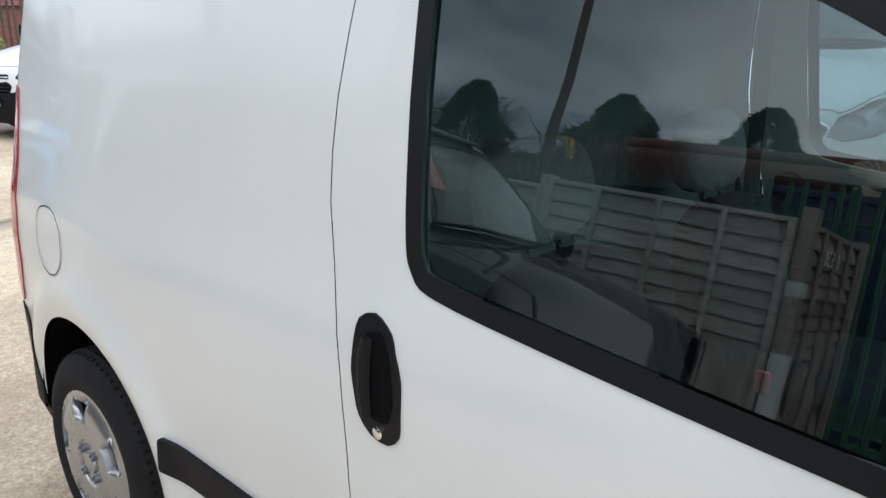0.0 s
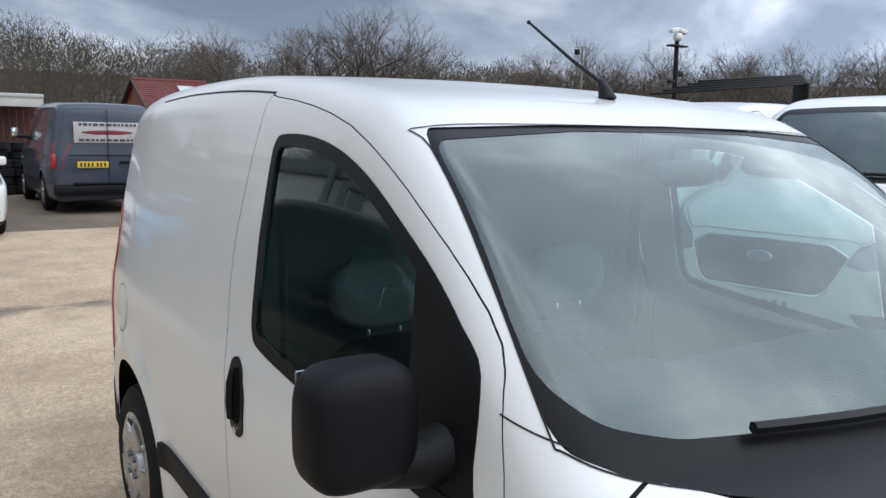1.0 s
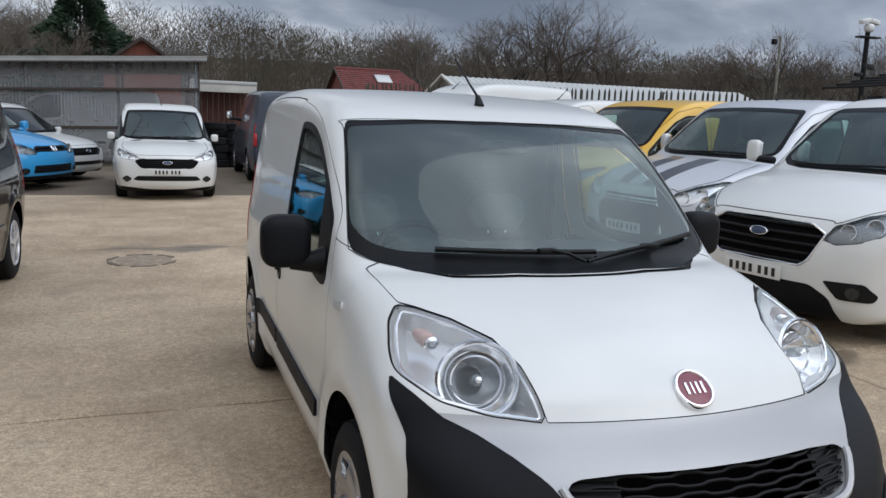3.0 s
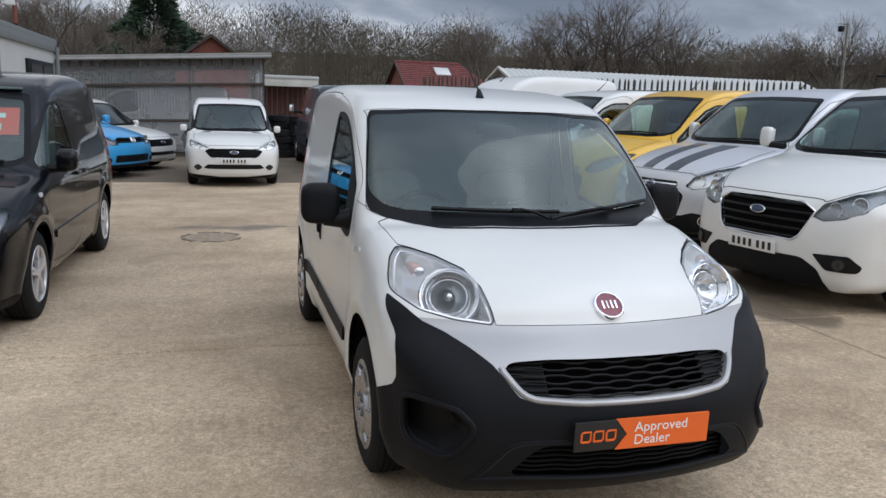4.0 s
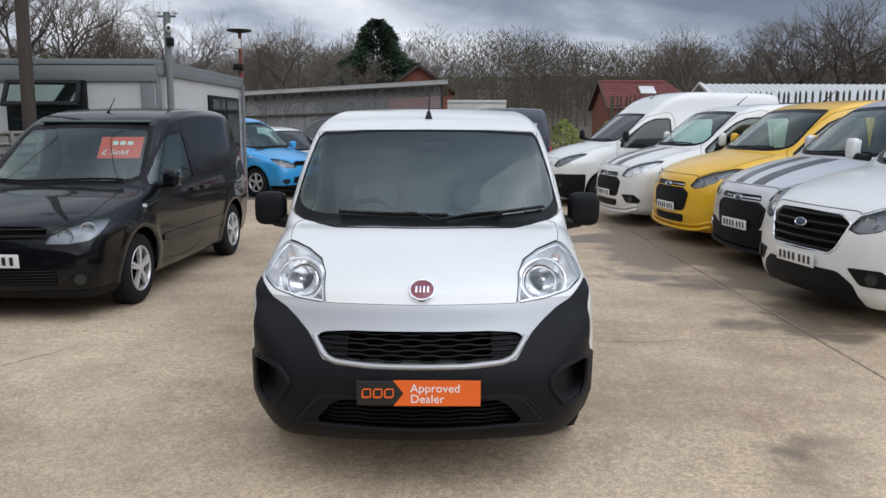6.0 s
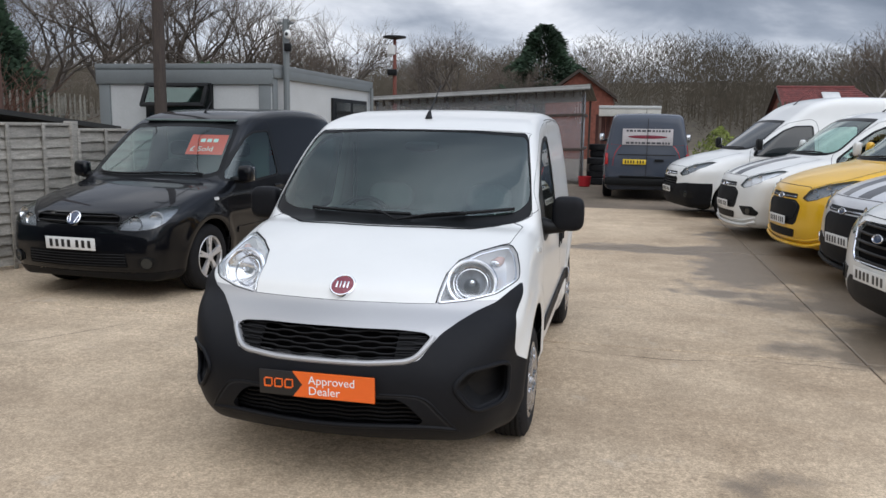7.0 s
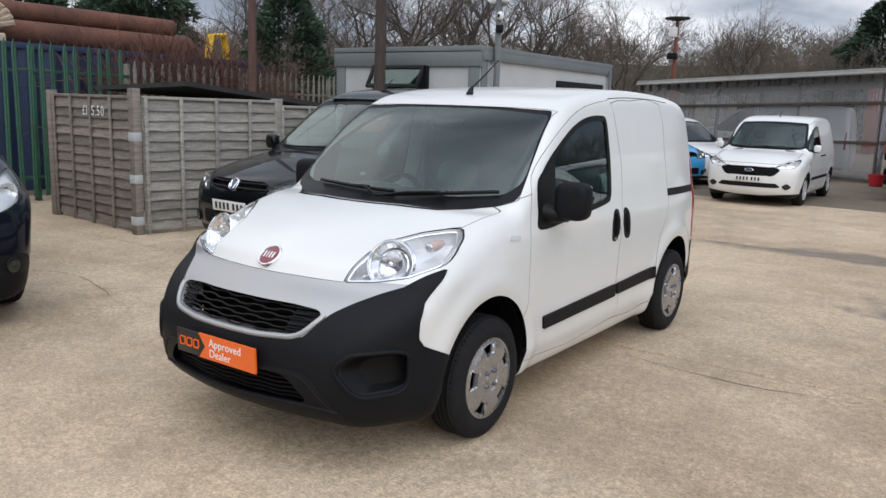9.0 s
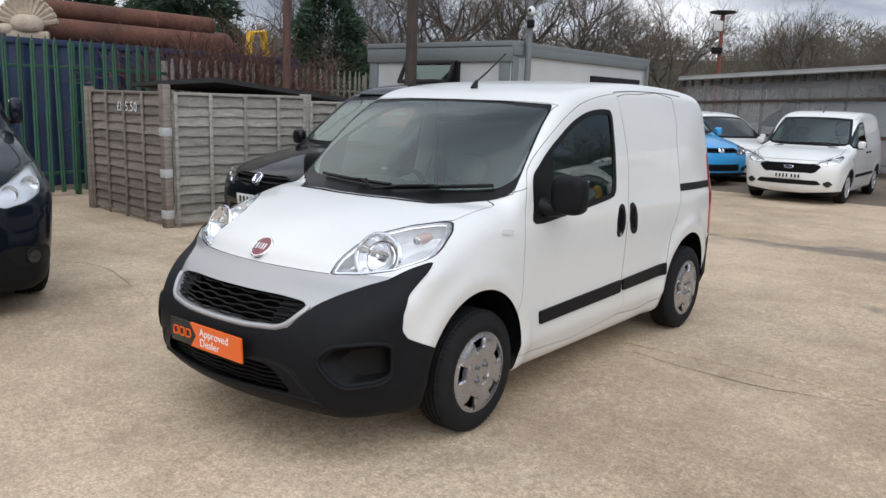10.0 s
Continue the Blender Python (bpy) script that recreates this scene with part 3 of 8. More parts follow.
def panel(name, form, v, t, material, parent, label="", push=0.0, smooth=True):
    """A piece cut out of a body's skin, pushed out of or into it."""
    v, t = tidy(v, t)
    if len(t) == 0:
        return None
    if push:
        v = v + form.normals(v) * push
    ob = part(name, (v, t), material, parent, label, smooth, angle=0, fix=False)
    if smooth and len(ob.data.vertices) == len(v):
        g = form.gradient(v, 0.03)
        g /= np.maximum(np.linalg.norm(g, axis=1), 1e-6)[:, None]
        ob.data.normals_split_custom_set_from_vertices([tuple(map(float, q)) for q in g])
    return ob


def pad(form, poly, axis, out, step=0.02, side=1, sink=0.006):
    """A raised piece with the given outline that follows the body, with an edge that goes into the skin."""
    poly = np.asarray(poly, float)
    dense = []
    for a, b in zip(poly, np.roll(poly, -1, axis=0)):
        n = max(1, int(np.linalg.norm(b - a) / step))
        dense += [a + (b - a) * k / n for k in range(n)]
    dense = np.array(dense)
    lo, hi = poly.min(0), poly.max(0)
    gx, gy = np.meshgrid(np.arange(lo[0] + step / 2, hi[0], step), np.arange(lo[1] + step / 2, hi[1], step))
    q = np.stack([gx.ravel(), gy.ravel()], 1)
    q = q[poly_sd(q, poly) < -step * 0.45]
    n = len(dense)
    from mathutils import geometry
    co = [Vector(p) for p in np.concatenate([dense, q])]
    vv, _, ff, *_ = geometry.delaunay_2d_cdt(co, [(i, (i + 1) % n) for i in range(n)], [list(range(n))], 1, 1e-6)
    flat = np.array([(p.x, p.y) for p in vv])
    base = form.place(flat, axis, side)
    nor = form.normals(base)
    top = base + nor * out
    edges = {}
    for face in ff:
        for i in range(len(face)):
            e = (face[i], face[(i + 1) % len(face)])
            edges[tuple(sorted(e))] = None if tuple(sorted(e)) in edges else e
    rim = [e for e in edges.values() if e]
    v = [*top, *(base - nor * sink)]
    f = [tuple(face) for face in ff] + [(a, b, b + len(top), a + len(top)) for a, b in rim]
    return v, f


def ring_strip(form, line, axis, width, out, side=1):
    """A thin flat strip along a line on the body."""
    line = np.asarray(line, float)
    p = form.place(line, axis, side)
    n = form.normals(p)
    d = np.gradient(p, axis=0)
    across = np.cross(n, d)
    across /= np.maximum(np.linalg.norm(across, axis=1), 1e-9)[:, None]
    v = [*(p + across * width / 2 + n * out), *(p - across * width / 2 + n * out)]
    k = len(p)
    return v, [(i, i + 1, k + i + 1, k + i) for i in range(k - 1)]


def words(text, size, m, material, parent, name="lettering", depth=0.0006):
    cu = bpy.data.curves.new(name, "FONT")
    cu.body, cu.size, cu.extrude, cu.resolution_u = text, size, depth, 3
    ob = bpy.data.objects.new(name, cu)
    scene.collection.objects.link(ob)
    me = bpy.data.meshes.new_from_object(ob.evaluated_get(bpy.context.evaluated_depsgraph_get()))
    bpy.data.objects.remove(ob)
    me.materials.clear()
    me.materials.append(material)
    out = new(name, me)
    out.parent = parent
    out.matrix_local = m
    return out


# ---------------------------------------------------------------- wheels shared by all vehicles
def wheel(parent, x, y, r, width, rim_r, style="cover", material=None, side=1, holes=5):
    """A wheel at (x, y): tyre, rim and hub; x is the outer face, side the flank it is on."""
    material = material or M["wheel_silver" if style == "cover" else "alloy"]
    w = tagged(new("wheel"), "")
    w.parent = parent
    w.matrix_local = pose(x, y, r) @ (Matrix.Identity(4) if side > 0 else pose(0, 0, 0, 0, 0, 180))
    t = Geo()
    wd = width
    n = 72
    prof = [(-0.004, rim_r), (-0.002, rim_r + 0.012), (0.004, rim_r + 0.03), (0.004, r - 0.055), (-0.006, r - 0.028), (-0.020, r - 0.010), (-0.034, r - 0.003)]
    grooves = []
    for k in range(4):
        c = -0.034 - (wd - 0.068) * (k + 0.5) / 4
        grooves += [(c + 0.010, r), (c + 0.005, r), (c + 0.004, r - 0.008), (c - 0.004, r - 0.008), (c - 0.005, r)]
    prof += grooves + [(-wd + 0.034, r - 0.003), (-wd + 0.02, r - 0.010), (-wd + 0.004, r - 0.04), (-wd, rim_r)]
    t.lathe(prof, n)
    for k in range(n):
        a = 2 * math.pi * k / n
        for s in (0, 1):
            c = -0.028 - s * (wd - 0.056)
            t.box((c, 0, r - 0.0105), (0.018, 0.006, 0.012), 0, Matrix.Rotation(a + 0.02 * s, 4, "X"))
    part("tyre", t, M["tyre"], w, angle=30)
    b = Geo().lathe([(-0.05, 0.0), (-0.05, rim_r + 0.002), (-wd + 0.02, rim_r + 0.002)], 40)
    part("wheel_well", b, M["inner_black"], w)
    d = Geo()
    if style == "cover":
        n = 90
        rs = [0.0, 0.028, 0.03, 0.062, 0.066, 0.10, 0.118, 0.135, 0.152, 0.162, 0.172, 0.184, rim_r]
        rs = [q * rim_r / 0.19 for q in rs[:-1]] + [rim_r + 0.004]
        xs = [0.010, 0.010, 0.004, 0.004, 0.009, 0.012, 0.013, 0.013, 0.011, 0.008, 0.004, -0.002, -0.003]

        def keep(i, k):
            a = (k * 360 / n) % (360 / holes)
            return not (6 <= i <= 9 and 8 < a < 40)

        d.lathe(list(zip(xs, rs)), n, keep=keep)
        for h in range(holes):
            for off in (12, 40):
                a = radians(h * 360 / holes + off)
                r0, r1 = rs[6], rs[10]
                q = [(xs[6], r0), (xs[7], rs[7]), (xs[8], rs[8]), (xs[9], rs[9]), (xs[10], r1), (-0.012, r1), (-0.012, r0)]
                d.add([(p[0], p[1] * math.cos(a), p[1] * math.sin(a)) for p in q], [tuple(range(7))])
            # the slanting inner and outer walls of each hole
            for ra, xa, rb in ((rs[6], xs[6], rs[6] * 1.04), (rs[10], xs[10], rs[10] * 0.98)):
                a0, a1 = radians(h * 360 / holes + 12), radians(h * 360 / holes + 40)
                arc = [a0 + (a1 - a0) * k / 5 for k in range(6)]
                d.add([(xa, ra * math.cos(a), ra * math.sin(a)) for a in arc] + [(-0.012, rb * math.cos(a), rb * math.sin(a)) for a in arc], [(k, k + 1, k + 7, k + 6) for k in range(5)])
        part("wheel_cover", d, material, w, "worn silver plastic wheel cover", angle=25, weld=True)
        for k in range(4):
            a = radians(45 + 90 * k)
            bo = Geo().lathe([(0.004, 0.011), (0.016, 0.011), (0.018, 0.008), (0.010, 0.006), (0.010, 0.0)], 12, Matrix.Translation((0, 0.046 * math.cos(a), 0.046 * math.sin(a))))
            part("bolt", bo, M["lamp_grey"], w)
    else:
        spokes = holes
        d.lathe([(-0.06, rim_r - 0.012), (-0.012, rim_r - 0.012), (-0.002, rim_r - 0.006), (0.002, rim_r), (-0.004, rim_r + 0.006)], 60)
        d.lathe([(-0.03, 0.045), (0.0, 0.045), (0.004, 0.03), (0.004, 0.0)], 24)
        for k in range(spokes):
            a = 2 * math.pi * k / spokes
            for off in (-0.10, 0.10):
                mm = Matrix.Rotation(a + off, 4, "X")
                d.add([(-0.002, -0.014, 0.035), (-0.002, 0.014, 0.035), (0.0, 0.012, rim_r - 0.006), (0.0, -0.012, rim_r - 0.006),
                       (-0.03, -0.014, 0.035), (-0.03, 0.014, 0.035), (-0.03, 0.012, rim_r - 0.006), (-0.03, -0.012, rim_r - 0.006)],
                      [(0, 1, 2, 3), (1, 5, 6, 2), (0, 3, 7, 4), (4, 7, 6, 5)], mm)
        part("rim", d, material, w, angle=25)
    return w


def arch_liner(parent, y, z, r, w_in, w_out):
    n = 20
    for s in (1, -1):
        g = Geo()
        v, f = [], []
        for k in range(n + 1):
            a = math.pi * k / n
            for x in (w_in, w_out):
                v.append((s * x, y + r * math.cos(a), z + r * math.sin(a)))
        f = [(2 * k, 2 * k + 1, 2 * k + 3, 2 * k + 2) for k in range(n)]
        v += [(s * w_in, y + r * math.cos(math.pi * k / n), z + r * math.sin(math.pi * k / n)) for k in range(n + 1)]
        f.append(tuple(range(2 * n + 2, 3 * n + 3)))
        g.add(v, f)
        part("arch_liner", g, M["inner_black"], parent)


def number_plate(parent, m, w=0.52, h=0.111, yellow=False, bars=7):
    """A plate with plain bars in place of its characters; it lies in its own x-z plane, facing -y."""
    p = part("number_plate", Geo().box((0, 0, 0), (w, 0.006, h), 0.002, m), M["plate_yellow" if yellow else "plate_white"], parent, "yellow rear plate" if yellow else "white front plate")
    for k in range(bars):
        x = -w * 0.42 + w * 0.84 * (k + 0.5) / bars + (0.012 if k > 3 else -0.012)
        part("bar", Geo().box((x, -0.0045, 0), (w * 0.058, 0.003, h * 0.60), 0, m), M["sign_black"], p)
    return p


# ---------------------------------------------------------------- the small white van
FRONT_LAMP = [(0.438, 0.812), (0.447, 0.87), (0.455, 0.925), (0.49, 0.968), (0.57, 0.999), (0.655, 1.016), (0.70, 1.018), (0.735, 0.985), (0.762, 0.93), (0.772, 0.893), (0.69, 0.849), (0.57, 0.823)]
SCREEN = [(-0.05, 1.084), (0.25, 1.083), (0.47, 1.076), (0.58, 1.080), (0.68, 1.094), (0.742, 1.12), (0.747, 1.15), (0.710, 1.355), (0.668, 1.53), (0.648, 1.566), (0.36, 1.577), (-0.05, 1.582)]
SCREEN_IN = [(-0.05, 1.128), (0.40, 1.126), (0.58, 1.128), (0.678, 1.148), (0.730, 1.20), (0.722, 1.27), (0.668, 1.50), (0.650, 1.546), (0.30, 1.568), (-0.05, 1.571)]
DOOR_GLASS = [(0.432, 0.970), (0.428, 1.06), (0.445, 1.195), (0.515, 1.262), (0.60, 1.325), (0.72, 1.392), (0.88, 1.472), (1.03, 1.522), (1.175, 1.545), (1.31, 1.546), (1.352, 1.53),
              (1.364, 1.47), (1.356, 1.28), (1.342, 1.12), (1.322, 1.065), (1.275, 1.040), (1.06, 1.015), (0.75, 0.988)]
DOOR = [(0.335, 0.30), (0.325, 0.69), (0.335, 0.97), (0.39, 1.155), (0.432, 1.24), (0.53, 1.325), (0.66, 1.41), (0.81, 1.492), (0.99, 1.567), (1.20, 1.612), (1.41, 1.636), (1.452, 1.63),
        (1.488, 1.49), (1.512, 1.30), (1.51, 1.14), (1.468, 0.96), (1.445, 0.75), (1.44, 0.50), (1.45, 0.30)]
SIDE_DOOR = [(1.45, 0.30), (1.44, 0.50), (1.445, 0.75), (1.468, 0.96), (1.51, 1.14), (1.512, 1.30), (1.488, 1.49), (1.455, 1.625), (1.75, 1.645), (2.26, 1.635), (2.275, 1.3), (2.28, 0.95), (2.14, 0.74), (2.075, 0.52), (2.06, 0.30)]


def BUMPER_TOP(x):
    return np.interp(x, [0, 0.36, 0.42, 0.455, 0.49, 0.55, 0.62, 0.69, 0.745, 0.80], [0.588, 0.594, 0.612, 0.66, 0.705, 0.745, 0.782, 0.812, 0.855, 0.89])


def bumper_region(v):
    x, y, z = np.abs(v[:, 0]), v[:, 1], v[:, 2]
    top = BUMPER_TOP(x)
    back = np.interp(z, [0.15, 0.45, 0.505, 0.535, 0.57, 0.61, 0.68, 0.75, 0.815, 0.87, 0.92], [-0.25, -0.27, -0.36, -0.43, -0.505, -0.535, -0.532, -0.495, -0.43, -0.35, -0.30])
    return np.maximum(z - top, y - back)


GRILLE = round_corners([(-0.05, 0.725), (0.30, 0.722), (0.425, 0.712), (0.458, 0.694), (0.40, 0.628), (0.36, 0.612), (0.20, 0.603), (-0.05, 0.600)], 0.02, 3)
LOWER_INTAKE = round_corners([(-0.05, 0.455), (0.33, 0.452), (0.375, 0.43), (0.45, 0.345), (0.40, 0.325), (-0.05, 0.318)], 0.02, 3)
FOG_RECESS = round_corners([(0.568, 0.485), (0.572, 0.515), (0.618, 0.560), (0.735, 0.572), (0.765, 0.555), (0.762, 0.42), (0.745, 0.385), (0.655, 0.377), (0.62, 0.405)], 0.018, 3)


HEAD_Y, HEAD_Z = 1.42, 1.11


def build_main_van():
    F = MAIN
    van = thing("panel_van", "small white panel van with black plastic bumper and door mirrors", "van")
    white = M["white_paint"]
    v, t = F.skin(0.017)
    arch = lambda ay, r: (lambda p: np.maximum(np.hypot(p[:, 1] - ay, (p[:, 2] - 0.335) * np.where(p[:, 2] < 0.335, 0.2, 1.0)) - r, 0.45 - np.abs(p[:, 0])))
    for ay in (-0.03, 2.475):
        _, (v, t) = split(v, t, arch(ay, 0.372))
    under = lambda p: np.where((np.abs(p[:, 0]) < 0.70) & (p[:, 2] < 0.22), -1.0, 1.0)

    # windscreen: black band and pane
    scr = front_region(round_corners(SCREEN, 0.012, 3), 1.2)
    scr = (lambda s: (lambda p: np.maximum(s(p), 1.0 - p[:, 2])))(scr)
    (wv, wt), (v, t) = split(v, t, scr)
    pane_in = front_region(round_corners(SCREEN_IN, 0.03, 4), 1.2)
    (gv, gt), (bv, bt) = split(wv, wt, pane_in)
    ws = panel("windscreen", F, gv, gt, M["glass"], van, "tinted windscreen glass", -0.004)
    panel("black_band", F, bv, bt, M["frit"], ws, "black border of the windscreen", -0.003)
    ws.visible_shadow = False
    # windscreen seal
    full = np.concatenate([np.array(SCREEN)[1:-1], (np.array(SCREEN) * [-1, 1])[1:-1][::-1]])
    closed = soft_line(full, 5)
    part("windscreen_seal", ring_strip(F, np.concatenate([closed, closed[:1]]), "y", 0.0035, 0.0015), M["gap"], van, fix=False)

    # lamps, grille, bumper
    lamp = front_region(round_corners(FRONT_LAMP, 0.012, 3), 0.2)
    (lv, lt), (v, t) = split(v, t, grown(lamp, 0.004))
    (bv, bt), (v, t) = split(v, t, bumper_region)
    (gv0, gt0), (v, t) = split(v, t, front_region(GRILLE, 0.0))
    _, (bv, bt) = split(bv, bt, front_region(LOWER_INTAKE, 0.0))
    _, (bv, bt) = split(bv, bt, front_region(FOG_RECESS, 0.0))
    bumper = panel("front_bumper", F, bv, bt, M["bumper_plastic"], van, "textured black plastic front bumper", 0.005)

    # bonnet between the lamps
    hood = [(-0.05, 0.816), (0.20, 0.816), (0.434, 0.813), (0.443, 0.87), (0.451, 0.925), (0.486, 0.972), (0.568, 1.004), (0.65, 1.021), (0.69, 1.026), (0.715, 1.075), (0.66, 1.092), (0.58, 1.077), (0.47, 1.073), (0.25, 1.079), (-0.05, 1.080)]
    hood_g = front_region(np.array(hood), 0.35)
    (hv, ht), (v, t) = split(v, t, hood_g)
    (hgap_v, hgap_t), (v, t) = split(v, t, grown(hood_g, 0.003))
    bonnet = panel("bonnet", F, hv, ht, white, van)
    panel("bonnet_gap", F, hgap_v, hgap_t, M["gap"], van, push=-0.006)
    # the pressed white panel round the grille
    mous = lambda p: np.maximum(np.maximum(p[:, 2] - 0.822, p[:, 1] + 0.33), BUMPER_TOP(np.abs(p[:, 0])) - 0.01 - p[:, 2])
    (mv, mt), (v, t) = split(v, t, mous)
    panel("grille_surround", F, mv, mt, M["moustache_paint"], van, "satin silvery white bumper top round the grille", 0.003)

    # doors
    for side, tag in ((1, "passenger"), (-1, "driver")):
        door_g, glass_g = side_region(soft_line(DOOR, 2), side), side_region(soft_line(DOOR_GLASS, 4), side)
        (dv, dt), (v, t) = split(v, t, door_g)
        (sv, st), (v, t) = split(v, t, grown(door_g, 0.0025))
        (gv, gt), (dv, dt) = split(dv, dt, glass_g)
        (pv, pt), (kv, kt) = split(gv, gt, grown(glass_g, -0.030))
        door = panel("front_door", F, dv, dt, white, van)
        panel("door_gap", F, sv, st, M["gap"], van, push=-0.007)
        panel("window_seal", F, kv, kt, M["trim_plastic"], door, "black rubber window surround", 0.002)
        # the mirror's black sail takes the front corner of the window
        sail = lambda p: np.maximum(p[:, 1] - np.interp(p[:, 2], [0.9, 1.05, 1.35, 1.6], [0.63, 0.62, 0.66, 0.70]), -p[:, 0] * side)
        (cv, ct), (pv, pt) = split(pv, pt, sail)
        panel("mirror_sail", F, cv, ct, M["trim_plastic"], door, push=0.0)
        w = panel("door_window", F, pv, pt, M["door_glass"], door, "clear tinted side window", -0.005)
        w.visible_shadow = False
        # handle: black base, flat blacker pad for the shade of its dish, upright grip
        outline = round_corners([(1.420, 0.985), (1.385, 1.0), (1.345, 0.975), (1.322, 0.91), (1.322, 0.82), (1.345, 0.800), (1.385, 0.805), (1.412, 0.83), (1.430, 0.90)], 0.015, 3)
        h = part("door_handle", pad(F, outline, "x", 0.004, 0.012, side), M["trim_plastic"], door, "black plastic pull handle", fix=False)
        dish = round_corners([(1.40, 0.965), (1.365, 0.975), (1.345, 0.94), (1.335, 0.87), (1.345, 0.835), (1.385, 0.835), (1.41, 0.88)], 0.012, 3)
        part("dish", pad(F, dish, "x", 0.0052, 0.012, side), M["inner_black"], h, fix=False)
        c = F.place(np.array([(1.388, 0.962), (1.393, 0.93), (1.393, 0.88), (1.386, 0.84)]), "x", side) + np.array([side * 0.008, 0, 0])
        part("grip", Geo().tube([tuple(q) for q in c], [0.010, 0.013, 0.013, 0.010], 10), M["trim_plastic"], h)
        k = F.place(np.array([(1.366, 0.817)]), "x", side)[0]
        part("keyhole", Geo().lathe([(0, 0.010), (0.007, 0.010), (0.008, 0.008), (0.008, 0)], 16, Matrix.Translation(tuple(k)) @ (Matrix.Identity(4) if side > 0 else pose(0, 0, 0, 0, 0, 180))), M["chrome"], h)
        # load door on one flank only
        if side > 0:
            sd = side_region(soft_line(SIDE_DOOR, 2), side)
            (dv, dt), (v, t) = split(v, t, grown(sd, -0.004))
            (sv, st), (v, t) = split(v, t, grown(sd, 0.0))
            sl = panel("sliding_door", F, dv, dt, white, van)
            panel("door_gap", F, sv, st, M["gap"], van, push=-0.006)
            outline2 = outline + [0.165, -0.002]
            outline2[:, 0] = 2 * 1.54 - outline2[:, 0]
            h2 = part("door_handle", pad(F, outline2, "x", 0.004, 0.012, side), M["trim_plastic"], sl, "black plastic pull handle", fix=False)
            c = F.place(np.array([(1.545, 0.962), (1.541, 0.93), (1.541, 0.88), (1.548, 0.84)]), "x", side) + np.array([side * 0.008, 0, 0])
            part("grip", Geo().tube([tuple(q) for q in c], [0.010, 0.013, 0.013, 0.010], 10), M["trim_plastic"], h2)
            rail = round_corners([(2.28, 1.062), (2.28, 1.012), (2.92, 1.002), (2.92, 1.052)], 0.006, 3)
            part("door_rail", pad(F, rail, "x", 0.003, 0.02, side), M["trim_plastic"], van, "black sliding door rail", fix=False)
        else:
            cap = round_corners([(2.515, 0.93), (2.545, 0.965), (2.60, 0.975), (2.66, 0.965), (2.69, 0.93), (2.69, 0.85), (2.66, 0.81), (2.60, 0.80), (2.545, 0.81), (2.515, 0.85)], 0.02, 3)
            cl = np.concatenate([cap, cap[:1]])
            part("fuel_flap", pad(F, cap * [1, 1], "x", 0.0015, 0.02, side), white, van, fix=False)
            part("fuel_flap_gap", ring_strip(F, cl, "x", 0.003, 0.003, side), M["gap"], van, fix=False)
        # rubbing strips in two lengths
        for a, b, z0, z1 in ((0.50, 1.43, 0.467, 0.488), (1.452, 2.07, 0.490, 0.507)):
            outl = round_corners([(a, z0 + 0.036), (a + 0.012, z0 - 0.034), (b, z1 - 0.038), (b, z1 + 0.040)], 0.008, 3)
            part("rubbing_strip", pad(F, outl, "x", 0.012, 0.03, side), M["bumper_plastic"], van, "matt black side rubbing strip", fix=False)
        rep = round_corners([(0.145, 0.972), (0.135, 0.948), (0.222, 0.938), (0.235, 0.962)], 0.01, 3)
        part("side_repeater", pad(F, rep, "x", 0.006, 0.01, side), M["clear_plastic"], van, "clear side repeater lamp", fix=False)
        # mirror on its arm
        mir = new("door_mirror")
        mir.parent = van
        tagged(mir, "matt black plastic door mirror")
        s = side
        arm = Geo().tube([(s * 0.77, 0.52, 1.05), (s * 0.83, 0.53, 1.04), (s * 0.91, 0.55, 1.045)], [0.055, 0.042, 0.036], 12)
        part("mirror_arm", arm, M["trim_plastic"], mir)
        shell = Geo().blob((s * 0.93, 0.55, 1.118), (0.092, 0.062, 0.098), 3.8, 16, None)
        part("mirror_housing", shell, M["bumper_plastic"], mir)
        part("mirror_glass", Geo().box((s * 0.93, 0.606, 1.118), (0.145, 0.006, 0.155), 0.001), M["chrome"], mir, "silvered mirror glass")
        # tail lamp and rear corner
        tail = round_corners([(2.885, 1.25), (2.96, 1.25), (3.02, 0.95), (3.03, 0.66), (2.93, 0.64), (2.90, 0.75), (2.885, 0.95)], 0.02, 3)
        part("tail_lamp", pad(F, tail, "x", 0.004, 0.025, side), M["red_lens"], van, "tall red tail lamp", fix=False)
        seam = soft_line([(0.392, 1.152), (0.34, 1.140), (0.29, 1.128)], 5, False)
        part("pillar_seam", ring_strip(F, seam, "x", 0.003, 0.001, side), M["gap"], van, fix=False)
        # roof gutter strip
        gl = soft_line([(1.43, 1.648), (1.7, 1.660), (2.1, 1.660), (2.42, 1.645)], 8, False)
        part("roof_joint", ring_strip(F, gl, "x", 0.006, 0.001, side), M["gap"], van, fix=False)

    # rear bumper corner in black
    (rv, rt), (v, t) = split(v, t, lambda p: np.maximum(p[:, 2] - np.interp(p[:, 1], [2.83, 2.87, 2.93, 3.1], [0.30, 0.52, 0.62, 0.64]), 2.83 - p[:, 1]))
    panel("rear_bumper", F, rv, rt, M["bumper_plastic"], van, push=0.004)
    panel("body", F, v, t, white, van, "white painted steel body shell")

    # grille: dark back, wavy bars
    grille = new("grille")
    grille.parent = van
    tagged(grille, "black plastic grille with wavy bars")
    back = Geo().box((0, -0.655, 0.625), (0.92, 0.02, 0.30), 0.004)
    part("backing", back, M["inner_black"], grille)
